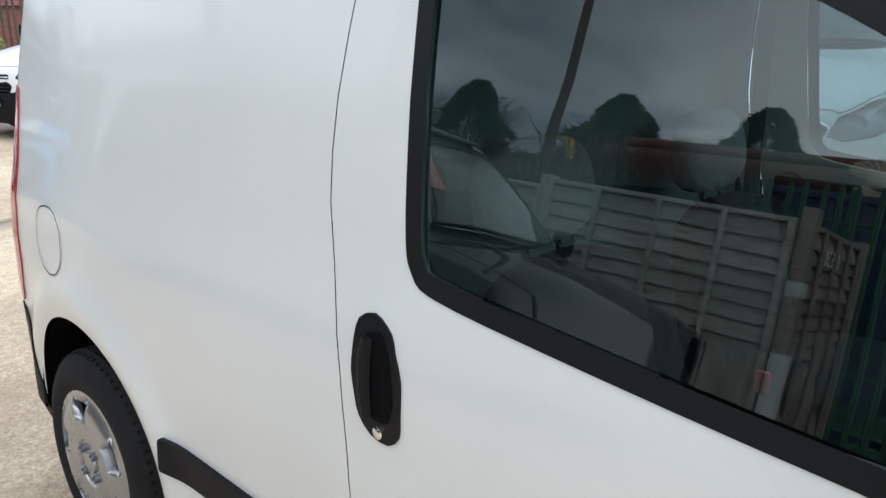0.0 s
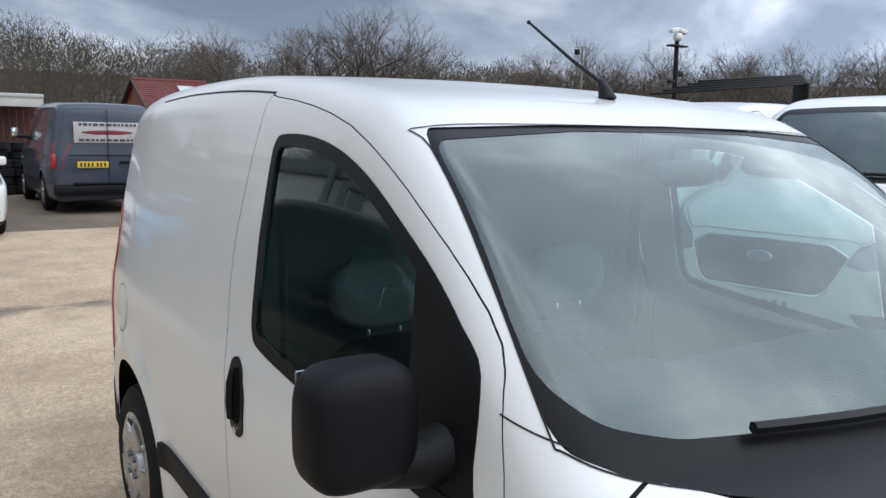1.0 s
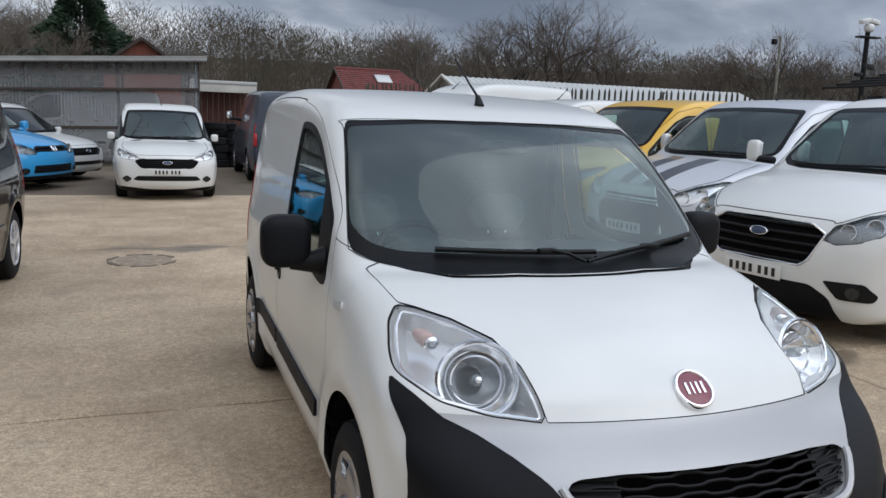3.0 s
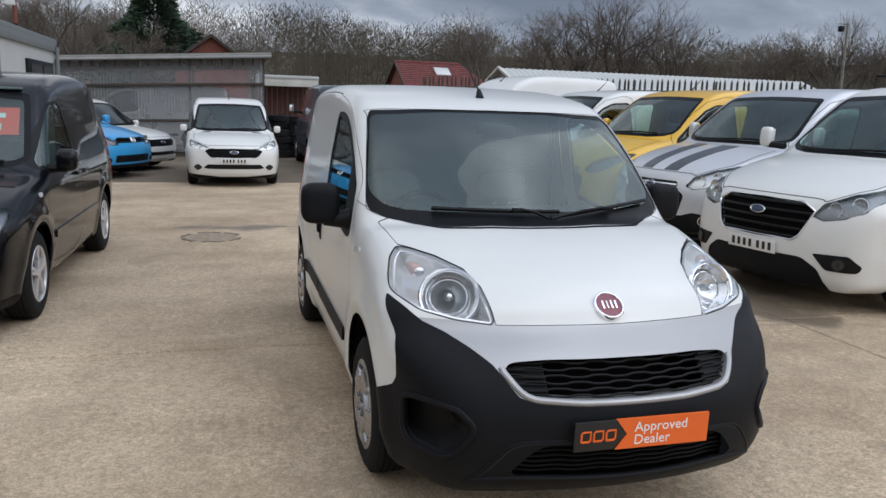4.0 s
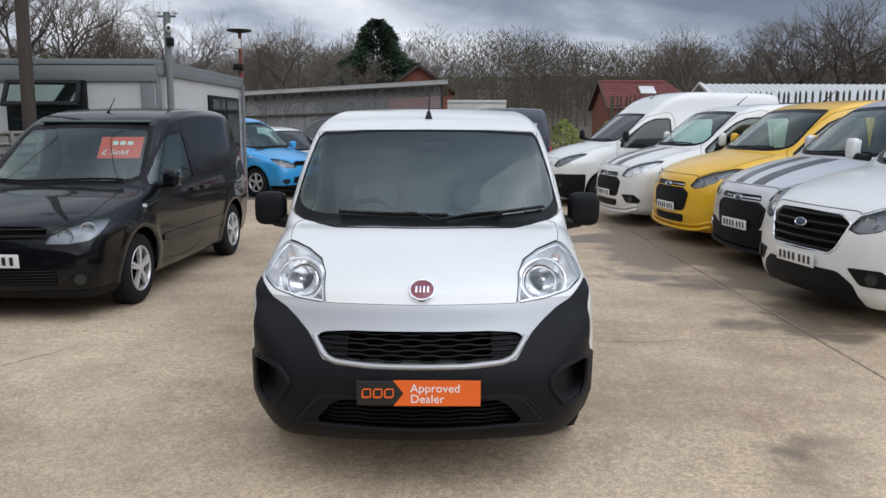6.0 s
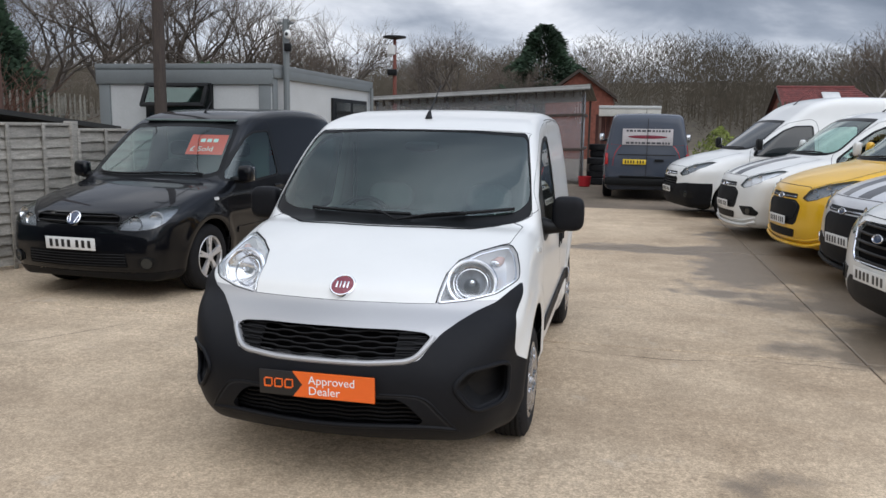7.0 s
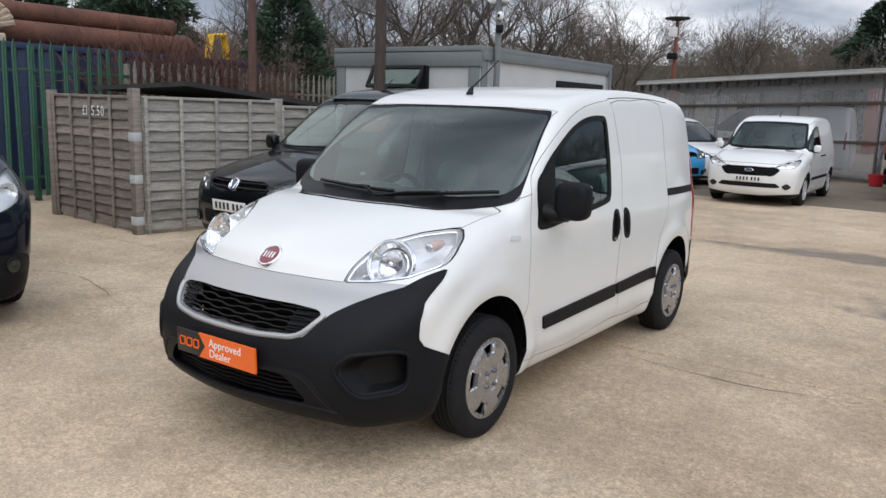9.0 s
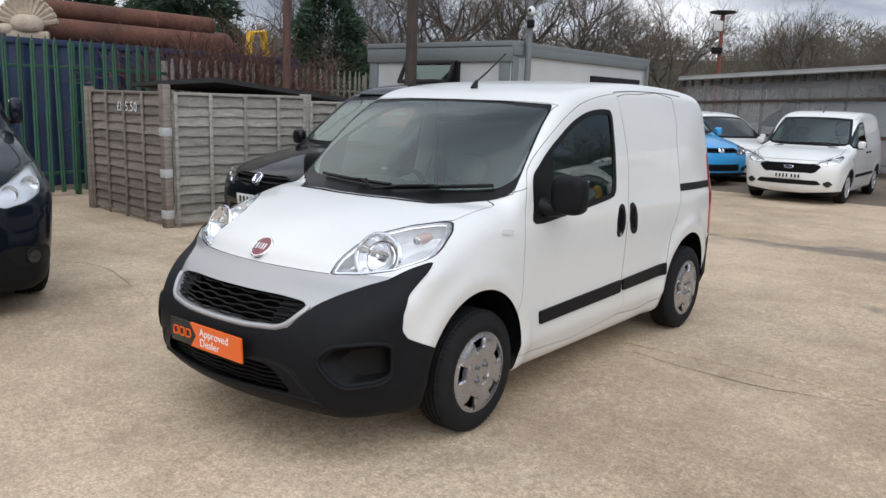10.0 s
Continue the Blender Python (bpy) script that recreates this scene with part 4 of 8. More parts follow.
    for row in range(6):
        line = []
        for x in np.linspace(-0.45, 0.45, 91):
            z0 = 0.612 + 0.0195 * row + 0.0030 * (1 if row % 2 else -1) * math.tanh(2 * math.sin(x * 2 * math.pi / 0.155))
            if poly_sd(np.array([[abs(x), z0]]), GRILLE)[0] < 0.012:
                line.append((x, z0))
        if len(line) > 4:
            p = F.place(np.array(line), "y")
            p[:, 1] += 0.022
            part("bar", Geo().tube([tuple(k) for k in p], 0.0048, 6), M["grille_black"], grille)
    for s in (1, -1):
        (ev, et), _ = split(gv0, gt0, lambda p: 0.315 - p[:, 0] * s)
        panel("end_panel", F, ev, et, M["grille_black"], grille, push=-0.022)
        for k in range(5):
            z0 = 0.628 + 0.02 * k
            x1 = 0.40 + 0.045 * k / 4
            pp = F.place(np.array([(0.315 * s, z0), (x1 * s, z0)]), "y")
            pp[:, 1] += 0.014
            part("rib", Geo().tube([tuple(a) for a in pp], 0.004, 5), M["grille_black"], grille)
    gl = np.concatenate([GRILLE[GRILLE[:, 0] > 0.02], (GRILLE[GRILLE[:, 0] > 0.02] * [-1, 1])[::-1]])
    rim = F.place(np.concatenate([gl, gl[:1]]), "y")
    rim_in = rim.copy()
    rim_in[:, 1] += 0.05
    n = len(rim)
    part("grille_wall", ([*rim, *rim_in], [(i, i + 1, n + i + 1, n + i) for i in range(n - 1)]), M["moustache_paint"], grille)
    # the raised silver lip along the foot and ends of the opening
    half = GRILLE[(GRILLE[:, 0] > 0.02) & (GRILLE[:, 1] < 0.70)]
    low = np.concatenate([half * [-1, 1], half[::-1]])
    mid = np.array([0.0, 0.66])
    low = mid + (low - mid) * [1.025, 1.13]
    dense = np.concatenate([low[i] + (low[i + 1] - low[i]) * np.arange(6)[:, None] / 6 for i in range(len(low) - 1)] + [low[-1:]])
    lp_ = F.place(dense, "y")
    part("lip", Geo().tube([tuple(k) for k in lp_ + F.normals(lp_) * 0.002], 0.0125, 10), M["moustache_paint"], grille, "satin silver lip under the grille")
    # lower intake
    intake = new("lower_intake")
    intake.parent = van
    part("backing", Geo().box((0, -0.77, 0.385), (0.92, 0.02, 0.19), 0.004), M["inner_black"], intake)
    for row in range(6):
        z0 = 0.335 + 0.021 * row
        line = np.array([(x, z0 + 0.003 * math.sin(x * 40)) for x in np.linspace(-0.43 + 0.02 * max(0, row - 1), 0.43 - 0.02 * max(0, row - 1), 40)])
        p = F.place(line, "y")
        p[:, 1] += 0.035
        part("bar", Geo().tube([tuple(k) for k in p], 0.0045, 6), M["grille_black"], intake)
    lip = soft_line([(-0.57, 0.30), (-0.42, 0.318), (0.0, 0.312), (0.42, 0.318), (0.57, 0.30)], 10, False)
    p = F.place(lip, "y")
    part("lip", Geo().tube([tuple(k) for k in p + np.array([0, -0.002, 0])], 0.012, 8), M["bumper_plastic"], bumper)
    for s in (1, -1):
        a_ = F.place(FOG_RECESS * [s, 1], "y")
        nf, c_ = len(a_), a_.mean(0)
        rings = [a_]
        for shrink, follow, depth in ((0.93, 1.0, 0.014), (0.84, 0.95, 0.018), (0.62, 0.72, 0.08)):
            q_ = c_ + (a_ - c_) * [shrink, 1, shrink]
            q_[:, 1] = a_[:, 1] * follow + c_[1] * (1 - follow) + depth
            rings.append(q_)
        rim_f = lambda r_: [(r_ * nf + i, r_ * nf + (i + 1) % nf, (r_ + 1) * nf + (i + 1) % nf, (r_ + 1) * nf + i) for i in range(nf)]
        part("fog_recess", (np.concatenate(rings[:3]), rim_f(0) + rim_f(1)), M["bumper_plastic"], bumper, angle=40)
        # inner walls and floor take a blacker colour for the shade in the recess
        part("fog_well", (np.concatenate(rings[2:]), rim_f(0)), M["grille_black"], bumper, "hollow of the fog lamp recess, its shade put in as blacker plastic", angle=40)
        part("fog_blank", (np.concatenate([rings[3], rings[3].mean(0)[None]]), [(i, (i + 1) % nf, nf) for i in range(nf)]), M["grille_black"], bumper)
        seam = soft_line([(0.25 * s, 0.463), (0.42 * s, 0.452), (0.50 * s, 0.38), (0.575 * s, 0.275)], 8, False)
        part("bumper_seam", ring_strip(F, seam, "y", 0.007, 0.0062), M["gap"], bumper, fix=False)
        # ridge added beside the seam to give the moulded step its highlight
        ridge = F.place(seam + [0.012 * s, 0.006], "y")
        part("bumper_ridge", Geo().tube([tuple(q) for q in ridge + F.normals(ridge) * 0.002], 0.007, 8), M["bumper_plastic"], bumper)
        fr = np.concatenate([FOG_RECESS, FOG_RECESS[:1]]) * [s, 1]
        p = F.place(fr, "y") + F.normals(F.place(fr, "y")) * 0.006
        part("fog_rim", Geo().tube([tuple(k) for k in p], 0.011, 8, False), M["bumper_plastic"], bumper)

    # headlamps: lens, housing, bowls
    for s in (1, -1):
        hl = new("headlamp")
        hl.parent = van
        tagged(hl, "clear headlamp with chrome reflector bowls")
        (one_v, one_t), _ = split(lv, lt, lambda p: -p[:, 0] * s + 0.0)
        (seal_in_v, seal_in_t), (seal_v, seal_t) = split(one_v, one_t, lamp)
        lens = panel("lens", F, seal_in_v, seal_in_t, M["lens"], hl, "clear plastic lens", 0.002)
        lens.visible_shadow = False
        panel("lamp_seal", F, seal_v, seal_t, M["gap"], hl, push=-0.004)
        outl = round_corners(FRONT_LAMP, 0.012, 3) * [s, 1]
        a = F.place(outl, "y")
        nn = F.normals(a)
        inner = a - nn * 0.03
        deep = a - nn * 0.075
        c = deep.mean(0)
        deep = c + (deep - c) * 0.9
        n = len(a)
        vv = [*a, *inner, *deep, c - nn.mean(0) * 0.02]
        ff = [(i, (i + 1) % n, n + (i + 1) % n, n + i) for i in range(n)] + [(n + i, n + (i + 1) % n, 2 * n + (i + 1) % n, 2 * n + i) for i in range(n)] + [(2 * n + i, 2 * n + (i + 1) % n, 3 * n) for i in range(n)]
        part("housing", (vv, ff), M["lamp_silver"], hl)

        def bowl(name, at, r, depth, material, ahead=0.012, squash=1.0):
            p = F.place(np.array([at]) * [s, 1], "y")
            no = F.normals(p)[0]
            d = Vector((no[0] * 0.62, no[1] - 0.22, no[2] * 0.30)).normalized()
            m = Matrix.Translation(Vector(p[0]) - Vector(no) * (0.03 - ahead)) @ d.to_track_quat("X", "Z").to_matrix().to_4x4()
            g = Geo()
            prof = [(0.006, r + 0.010), (0.008, r + 0.004), (0.004, r)] + [(-depth * (1 - (k / 8) ** 2), r * k / 8) for k in range(8, -1, -1)]
            g.lathe(prof, 36, m @ Matrix.Diagonal((1, 1, squash, 1)))
            return part(name, g, material, hl), m

        _, m = bowl("main_reflector", (0.575, 0.902), 0.100, 0.07, M["reflector"], squash=0.93)
        part("bulb_shade", Geo().lathe([(-0.045, 0.016), (-0.01, 0.016), (-0.004, 0.008), (-0.004, 0)], 16, m), M["lamp_grey"], hl)
        part("bowl_ring", Geo().lathe([(0.000, 0.103), (0.012, 0.108), (0.013, 0.114), (0.004, 0.120)], 40, m @ Matrix.Diagonal((1, 1, 0.93, 1))), M["chrome"], hl)
        part("bowl_step", Geo().lathe([(-0.030, 0.070), (-0.022, 0.074), (-0.020, 0.070)], 32, m @ Matrix.Diagonal((1, 1, 0.93, 1))), M["chrome"], hl)
        part("bulb", Geo().lathe([(-0.004, 0.0), (0.002, 0.010), (0.012, 0.009), (0.016, 0.0)], 14, m), M["chrome"], hl)
        tip = F.place(np.array([(0.652, 0.966), (0.666, 0.977), (0.680, 0.984)]) * [s, 1], "y")
        tip = tip - F.normals(tip) * 0.022
        part("indicator_cone", Geo().tube([tuple(q) for q in tip], [0.026, 0.025, 0.013], 12), M["amber_lens"], hl, "pinkish grey indicator bulb")
        part("indicator_cap", Geo().blob(tuple(tip[0]), (0.026, 0.016, 0.022), 2.4, 10), M["reflector"], hl)
        rim = round_corners(FRONT_LAMP, 0.012, 3) * [s, 1]
        cc = rim.mean(0)
        q = F.place(np.concatenate([rim, rim[:1]]) * 0.94 + cc * 0.06, "y")
        part("bezel", Geo().tube([tuple(k) for k in q - F.normals(q) * 0.010], 0.006, 6, False), M["reflector"], hl)

    # badge: ring, red field, four upright bars
    p = F.place(np.array([(0.006, 0.873)]), "y")[0]
    no = Vector(F.normals(p[None])[0])
    m = Matrix.Translation(p) @ no.to_track_quat("X", "Z").to_matrix().to_4x4()
    badge = new("bonnet_badge")
    badge.parent = van
    tagged(badge, "round chrome badge with dark red field")
    part("ring", Geo().lathe([(-0.01, 0.062), (0.006, 0.061), (0.009, 0.058), (0.009, 0.053), (0.005, 0.051)], 40, m), M["chrome"], badge)
    part("field", Geo().lathe([(0.004, 0.054), (0.007, 0.03), (0.008, 0.0)], 40, m), M["badge_red"], badge)
    for k in range(4):
        part("bar", Geo().box((0.009, -0.026 + 0.0175 * k, 0), (0.004, 0.008 if k != 1 else 0.005, 0.036), 0.001, m), M["chrome"], badge)

    # dealer's plate: black and orange
    c = F.place(np.array([(0.0, 0.50)]), "y")[0]
    pm = pose(0, c[1] - 0.026, 0.50, 2, 0, 0)
    sign = new("dealer_plate")
    sign.parent = van
    tagged(sign, "orange and black plastic dealer plate on the bumper")
    part("black_panel", Geo().box((-0.135, 0, 0), (0.25, 0.006, 0.108), 0.001, pm), M["sign_black"], sign)
    part("orange_panel", Geo().prism([(-0.105, -0.055), (0.26, -0.055), (0.26, 0.055), (-0.105, 0.055), (-0.062, 0.0)], "y", -0.006, 0.004, pm), M["orange_sign"], sign, smooth=False)
    face = pm @ pose(0, -0.0068, 0, 90, 0, 0)
    words("Approved", 0.052, face @ pose(-0.035, 0.006, 0), M["letter_white"], sign)
    words("Dealer", 0.052, face @ pose(-0.035, -0.041, 0), M["letter_white"], sign)
    mk = Geo()
    for x in (-0.235, -0.188, -0.141):
        mk.tube([(x + a_, -0.0045, b_) for a_, b_ in ((0, -0.018), (0, 0.012), (0.006, 0.018), (0.034, 0.018), (0.034, -0.012), (0.028, -0.018), (0, -0.018))], 0.004, 5, True, pm)
    part("mark", mk, M["orange_sign"], sign)

    # wipers
    for name, base, elbow, tip0, tip1 in (("wiper", (0.05, 1.094), (-0.08, 1.115), (-0.47, 1.126), (0.12, 1.116)), ("wiper", (0.06, 1.094), (0.38, 1.118), (0.10, 1.098), (0.655, 1.150))):
        wp = new("wiper")
        wp.parent = van
        tagged(wp, "black windscreen wiper")
        on = lambda q, o: F.place(np.array([q]), "y")[0] + F.normals(F.place(np.array([q]), "y"))[0] * o
        blade = [on((tip0[0] + (tip1[0] - tip0[0]) * k / 12, tip0[1] + (tip1[1] - tip0[1]) * k / 12), 0.016) for k in range(13)]
        part("blade", Geo().tube([tuple(b) for b in blade], 0.010, 6), M["trim_plastic"], wp)
        arm = [on(base, 0.012), on(((base[0] + elbow[0]) / 2, (base[1] + elbow[1]) / 2 - 0.004), 0.035), on(elbow, 0.034)]
        part("arm", Geo().tube([tuple(b) for b in arm], 0.007, 6), M["trim_plastic"], wp)
        part("clip", Geo().box(tuple(on(elbow, 0.026)), (0.07, 0.03, 0.02), 0.005), M["trim_plastic"], wp)
    # aerial
    ae = new("aerial")
    ae.parent = van
    tagged(ae, "black rod aerial on the roof")
    b = F.place(np.array([(0.0, 0.97)]), "z")[0]
    part("aerial_base", Geo().tube([tuple(b + [0, -0.01, -0.004]), tuple(b + [0, 0.0, 0.02]), tuple(b + [0, 0.015, 0.042])], [0.024, 0.017, 0.010], 12), M["trim_plastic"], ae)
    part("rod", Geo().tube([tuple(b + [0, 0.015, 0.04]), tuple(b + [0, 0.12, 0.10]), tuple(b + [0, 0.30, 0.215])], [0.006, 0.005, 0.0035], 8), M["trim_plastic"], ae)
    part("rod_tip", Geo().blob(tuple(b + [0, 0.302, 0.216]), (0.006, 0.006, 0.006), 2, 6), M["trim_plastic"], ae)

    # wheels and arches
    for y in (0.0, 2.513):
        for s in (1, -1):
            wheel(van, s * 0.812, y, 0.298, 0.18, 0.192, "cover", None, s)
        arch_liner(van, y - 0.034, 0.335, 0.376, 0.50, 0.795)

    # cab: floor, bulkhead, dash, wheel, seats, lining
    part("bulkhead", Geo().box((0, 1.56, 0.95), (1.38, 0.03, 1.24), 0.01), M["cab_lining"], van, "grey load bay bulkhead")
    part("cab_floor", Geo().box((0, 0.85, 0.34), (1.50, 1.4, 0.04), 0.01), M["dash"], van)
    d = Geo().blob((0, 0.36, 0.95), (0.70, 0.28, 0.16), 4, 14)
    d.blob((-0.36, 0.50, 1.06), (0.19, 0.13, 0.06), 3, 10)
    d.box((0.0, 0.50, 0.75), (0.30, 0.22, 0.45), 0.03)
    part("dashboard", d, M["dash"], van, "dark grey moulded dashboard")
    sw = new("steering_wheel")
    sw.parent = van
    sm = pose(-0.36, 0.70, 0.98, 0, 0, 0) @ Matrix.Rotation(radians(62), 4, "X")
    part("rim", Geo().tube([tuple(sm @ Vector((0.185 * math.cos(a), 0.185 * math.sin(a), 0))) for a in np.linspace(0, 2 * math.pi, 33)], 0.016, 8, False), M["trim_plastic"], sw)
    hub = Geo().blob((0, 0, -0.02), (0.07, 0.06, 0.03), 3, 8, sm)
    for a in (0.15, math.pi - 0.15, -math.pi / 2):
        hub.tube([(0, 0, -0.015), (0.18 * math.cos(a), 0.18 * math.sin(a), 0)], 0.014, 6, True, sm)
    part("hub", hub, M["trim_plastic"], sw)
    for x in (-0.38, 0.32):
        seat = new("seat")
        seat.parent = van
        tagged(seat, "grey fabric seat with separate headrest")
        part("cushion", Geo().blob((x, 0.98, 0.58), (0.24, 0.26, 0.09), 4, 12), M["seat_fabric"], seat)
        part("backrest", Geo().blob((0, 0, 0.30), (0.235, 0.075, 0.26), 3.2, 14, pose(x, 1.24, 0.46, -14)), M["seat_fabric"], seat)
        part("headrest", Geo().blob((0, 0, 0.0), (0.160, 0.055, 0.10), 2.8, 14, pose(x, HEAD_Y, HEAD_Z, -12)), M["headrest"], seat)
        for s in (-0.05, 0.05):
            part("post", Geo().tube([(x + s, HEAD_Y - 0.03, HEAD_Z - 0.16), (x + s, HEAD_Y - 0.01, HEAD_Z - 0.06)], 0.006, 6), M["chrome"], seat)
        part("buckle", Geo().box((x + (0.24 if x < 0 else -0.24), 1.14, 0.66), (0.02, 0.03, 0.05), 0.006), M["red_plastic"], seat)
    for s in (1, -1):
        part("door_lining", Geo().box((s * 0.755, 0.92, 0.70), (0.02, 0.98, 0.58), 0.008), M["dash"], van)
        part("belt", Geo().box((s * 0.665, 1.44, 1.08), (0.004, 0.045, 0.80), 0.001, None), M["cab_lining"], van, "grey seat belt webbing")
    part("roof_lining", Geo().box((0, 1.22, 1.585), (1.16, 0.55, 0.02), 0.008), M["cab_lining"], van)
    part("rear_view_mirror", Geo().blob((0.02, 0.72, 1.475), (0.11, 0.02, 0.032), 3, 8), M["trim_plastic"], van)
    return van


build_main_van()


# ---------------------------------------------------------------- the other vehicles
CUSTOM = Form(
    profile=[(-0.72, 0.20), (-0.90, 0.25), (-0.955, 0.38), (-0.965, 0.55), (-0.95, 0.75), (-0.90, 0.90), (-0.80, 0.99), (-0.60, 1.08), (-0.30, 1.17), (0.0, 1.235), (0.12, 1.27),
             (0.30, 1.41), (0.60, 1.63), (0.85, 1.79), (1.02, 1.86), (1.25, 1.92), (1.7, 1.955), (2.6, 1.965), (3.4, 1.95), (3.75, 1.92), (3.88, 1.83), (3.94, 1.5), (3.99, 1.0), (4.0, 0.5),
             (3.95, 0.3), (3.8, 0.22), (2.0, 0.20), (0.6, 0.20)],
    widths=[(0.15, 0.86), (0.25, 0.92), (0.5, 0.965), (0.8, 0.985), (1.02, 0.975), (1.2, 0.945), (1.5, 0.885), (1.85, 0.81), (2.0, 0.77), (2.4, 0.72)],
    bow=(0.24, 0.05), crown=0.04, k=0.12, nose=[(None, 0, -0.25, 0.30), (0.85, 1.1, 0.4, 0.10)], tail=0.05, arches=[(0.0, 0.34, 0.42), (2.933, 0.34, 0.42)], flare=0.012)
CUSTOM_HIGH = Form(
    profile=[(-0.72, 0.20), (-0.90, 0.25), (-0.955, 0.38), (-0.965, 0.55), (-0.95, 0.75), (-0.90, 0.90), (-0.80, 0.99), (-0.60, 1.08), (-0.30, 1.17), (0.0, 1.235), (0.12, 1.27),
             (0.30, 1.41), (0.60, 1.63), (0.85, 1.80), (1.05, 1.93), (1.35, 2.12), (1.75, 2.24), (2.3, 2.27), (3.4, 2.26), (3.8, 2.22), (3.9, 2.1), (3.95, 1.5), (3.99, 1.0), (4.0, 0.5),
             (3.95, 0.3), (3.8, 0.22), (2.0, 0.20), (0.6, 0.20)],
    widths=[(0.15, 0.86), (0.25, 0.92), (0.5, 0.965), (0.8, 0.985), (1.02, 0.975), (1.2, 0.945), (1.5, 0.885), (1.85, 0.81), (2.1, 0.78), (2.4, 0.72)],
    bow=(0.24, 0.05), crown=0.04, k=0.12, nose=[(None, 0, -0.25, 0.30), (0.85, 1.1, 0.4, 0.10)], tail=0.05, arches=[(0.0, 0.34, 0.42), (2.933, 0.34, 0.42)], flare=0.012)
CADDY = Form(
    profile=[(-0.66, 0.20), (-0.80, 0.25), (-0.85, 0.36), (-0.86, 0.52), (-0.84, 0.66), (-0.79, 0.765), (-0.70, 0.82), (-0.50, 0.89), (-0.20, 0.965), (0.10, 1.02), (0.22, 1.06),
             (0.40, 1.19), (0.65, 1.37), (0.90, 1.54), (1.08, 1.635), (1.30, 1.71), (1.7, 1.765), (2.3, 1.79), (2.9, 1.775), (3.25, 1.73), (3.37, 1.62), (3.44, 1.3), (3.49, 0.9), (3.50, 0.5),
             (3.45, 0.3), (3.3, 0.22), (2.0, 0.20), (0.6, 0.20)],
    widths=[(0.15, 0.78), (0.25, 0.83), (0.45, 0.87), (0.7, 0.885), (0.9, 0.878), (1.03, 0.855), (1.3, 0.79), (1.6, 0.715), (1.8, 0.66)],
    bow=(0.24, 0.05), crown=0.05, k=0.10, nose=[(None, 0, -0.2, 0.32), (0.75, 1.0, 0.4, 0.12)], tail=0.05, arches=[(0.0, 0.32, 0.41), (2.681, 0.32, 0.41)], flare=0.015)
CONNECT = Form(
    profile=[(-0.66, 0.20), (-0.82, 0.25), (-0.87, 0.36), (-0.88, 0.52), (-0.86, 0.72), (-0.81, 0.84), (-0.72, 0.91), (-0.52, 0.98), (-0.22, 1.045), (0.08, 1.09), (0.20, 1.13),
             (0.40, 1.28), (0.65, 1.46), (0.90, 1.63), (1.08, 1.72), (1.30, 1.78), (1.7, 1.82), (2.3, 1.83), (2.9, 1.81), (3.25, 1.77), (3.37, 1.66), (3.44, 1.3), (3.49, 0.9), (3.50, 0.5),
             (3.45, 0.3), (3.3, 0.22), (2.0, 0.20), (0.6, 0.20)],
    widths=[(0.15, 0.80), (0.25, 0.85), (0.45, 0.89), (0.7, 0.91), (0.95, 0.90), (1.1, 0.875), (1.4, 0.80), (1.65, 0.735), (1.85, 0.68)],
    bow=(0.26, 0.05), crown=0.05, k=0.10, nose=[(None, 0, -0.2, 0.32), (0.8, 1.05, 0.4, 0.12)], tail=0.05, arches=[(0.0, 0.32, 0.41), (2.662, 0.32, 0.41)], flare=0.012)

CUSTOM_SCREEN = [(-0.05, 1.262), (0.5, 1.258), (0.70, 1.275), (0.80, 1.32), (0.81, 1.38), (0.74, 1.66), (0.70, 1.79), (0.66, 1.815), (0.3, 1.83), (-0.05, 1.835)]
CUSTOM_LAMP = [(0.50, 0.80), (0.56, 0.905), (0.70, 0.985), (0.84, 1.045), (0.90, 1.04), (0.90, 0.95), (0.86, 0.86), (0.74, 0.80), (0.60, 0.77)]
CUSTOM_GLASS = [(0.30, 1.16), (0.34, 1.24), (0.60, 1.46), (0.85, 1.64), (1.05, 1.72), (1.36, 1.735), (1.40, 1.70), (1.42, 1.22), (1.38, 1.17), (0.9, 1.13)]
CUSTOM_DOOR = [(0.28, 0.36), (0.22, 0.70), (0.24, 1.10), (0.32, 1.28), (0.60, 1.52), (0.85, 1.70), (1.02, 1.78), (1.44, 1.80), (1.48, 1.2), (1.46, 0.36)]
NEW_GRILLE = [(-0.05, 0.915), (0.40, 0.905), (0.52, 0.84), (0.43, 0.635), (0.37, 0.585), (-0.05, 0.575)]
LOW_BLACK = [(-0.05, 0.455), (0.46, 0.455), (0.60, 0.37), (0.70, 0.12), (-0.05, 0.12)]
CORNER_BLACK = [(-0.05, 0.47), (0.48, 0.47), (0.62, 0.52), (0.87, 0.50), (0.93, 0.30), (0.93, 0.12), (-0.05, 0.12)]
SLOT_BLACK = [(-0.05, 0.405), (0.42, 0.405), (0.38, 0.30), (-0.05, 0.295)]
GRILLE_MASK = [(-0.05, 0.77), (0.38, 0.77), (0.50, 0.70), (0.45, 0.50), (0.40, 0.455), (-0.05, 0.45)]
OLD_GRILLE = [(-0.05, 0.745), (0.38, 0.745), (0.45, 0.70), (0.38, 0.545), (0.33, 0.53), (-0.05, 0.53)]
CADDY_SCREEN = [(-0.05, 1.045), (0.5, 1.040), (0.66, 1.06), (0.74, 1.10), (0.735, 1.16), (0.655, 1.50), (0.615, 1.585), (0.3, 1.605), (-0.05, 1.61)]
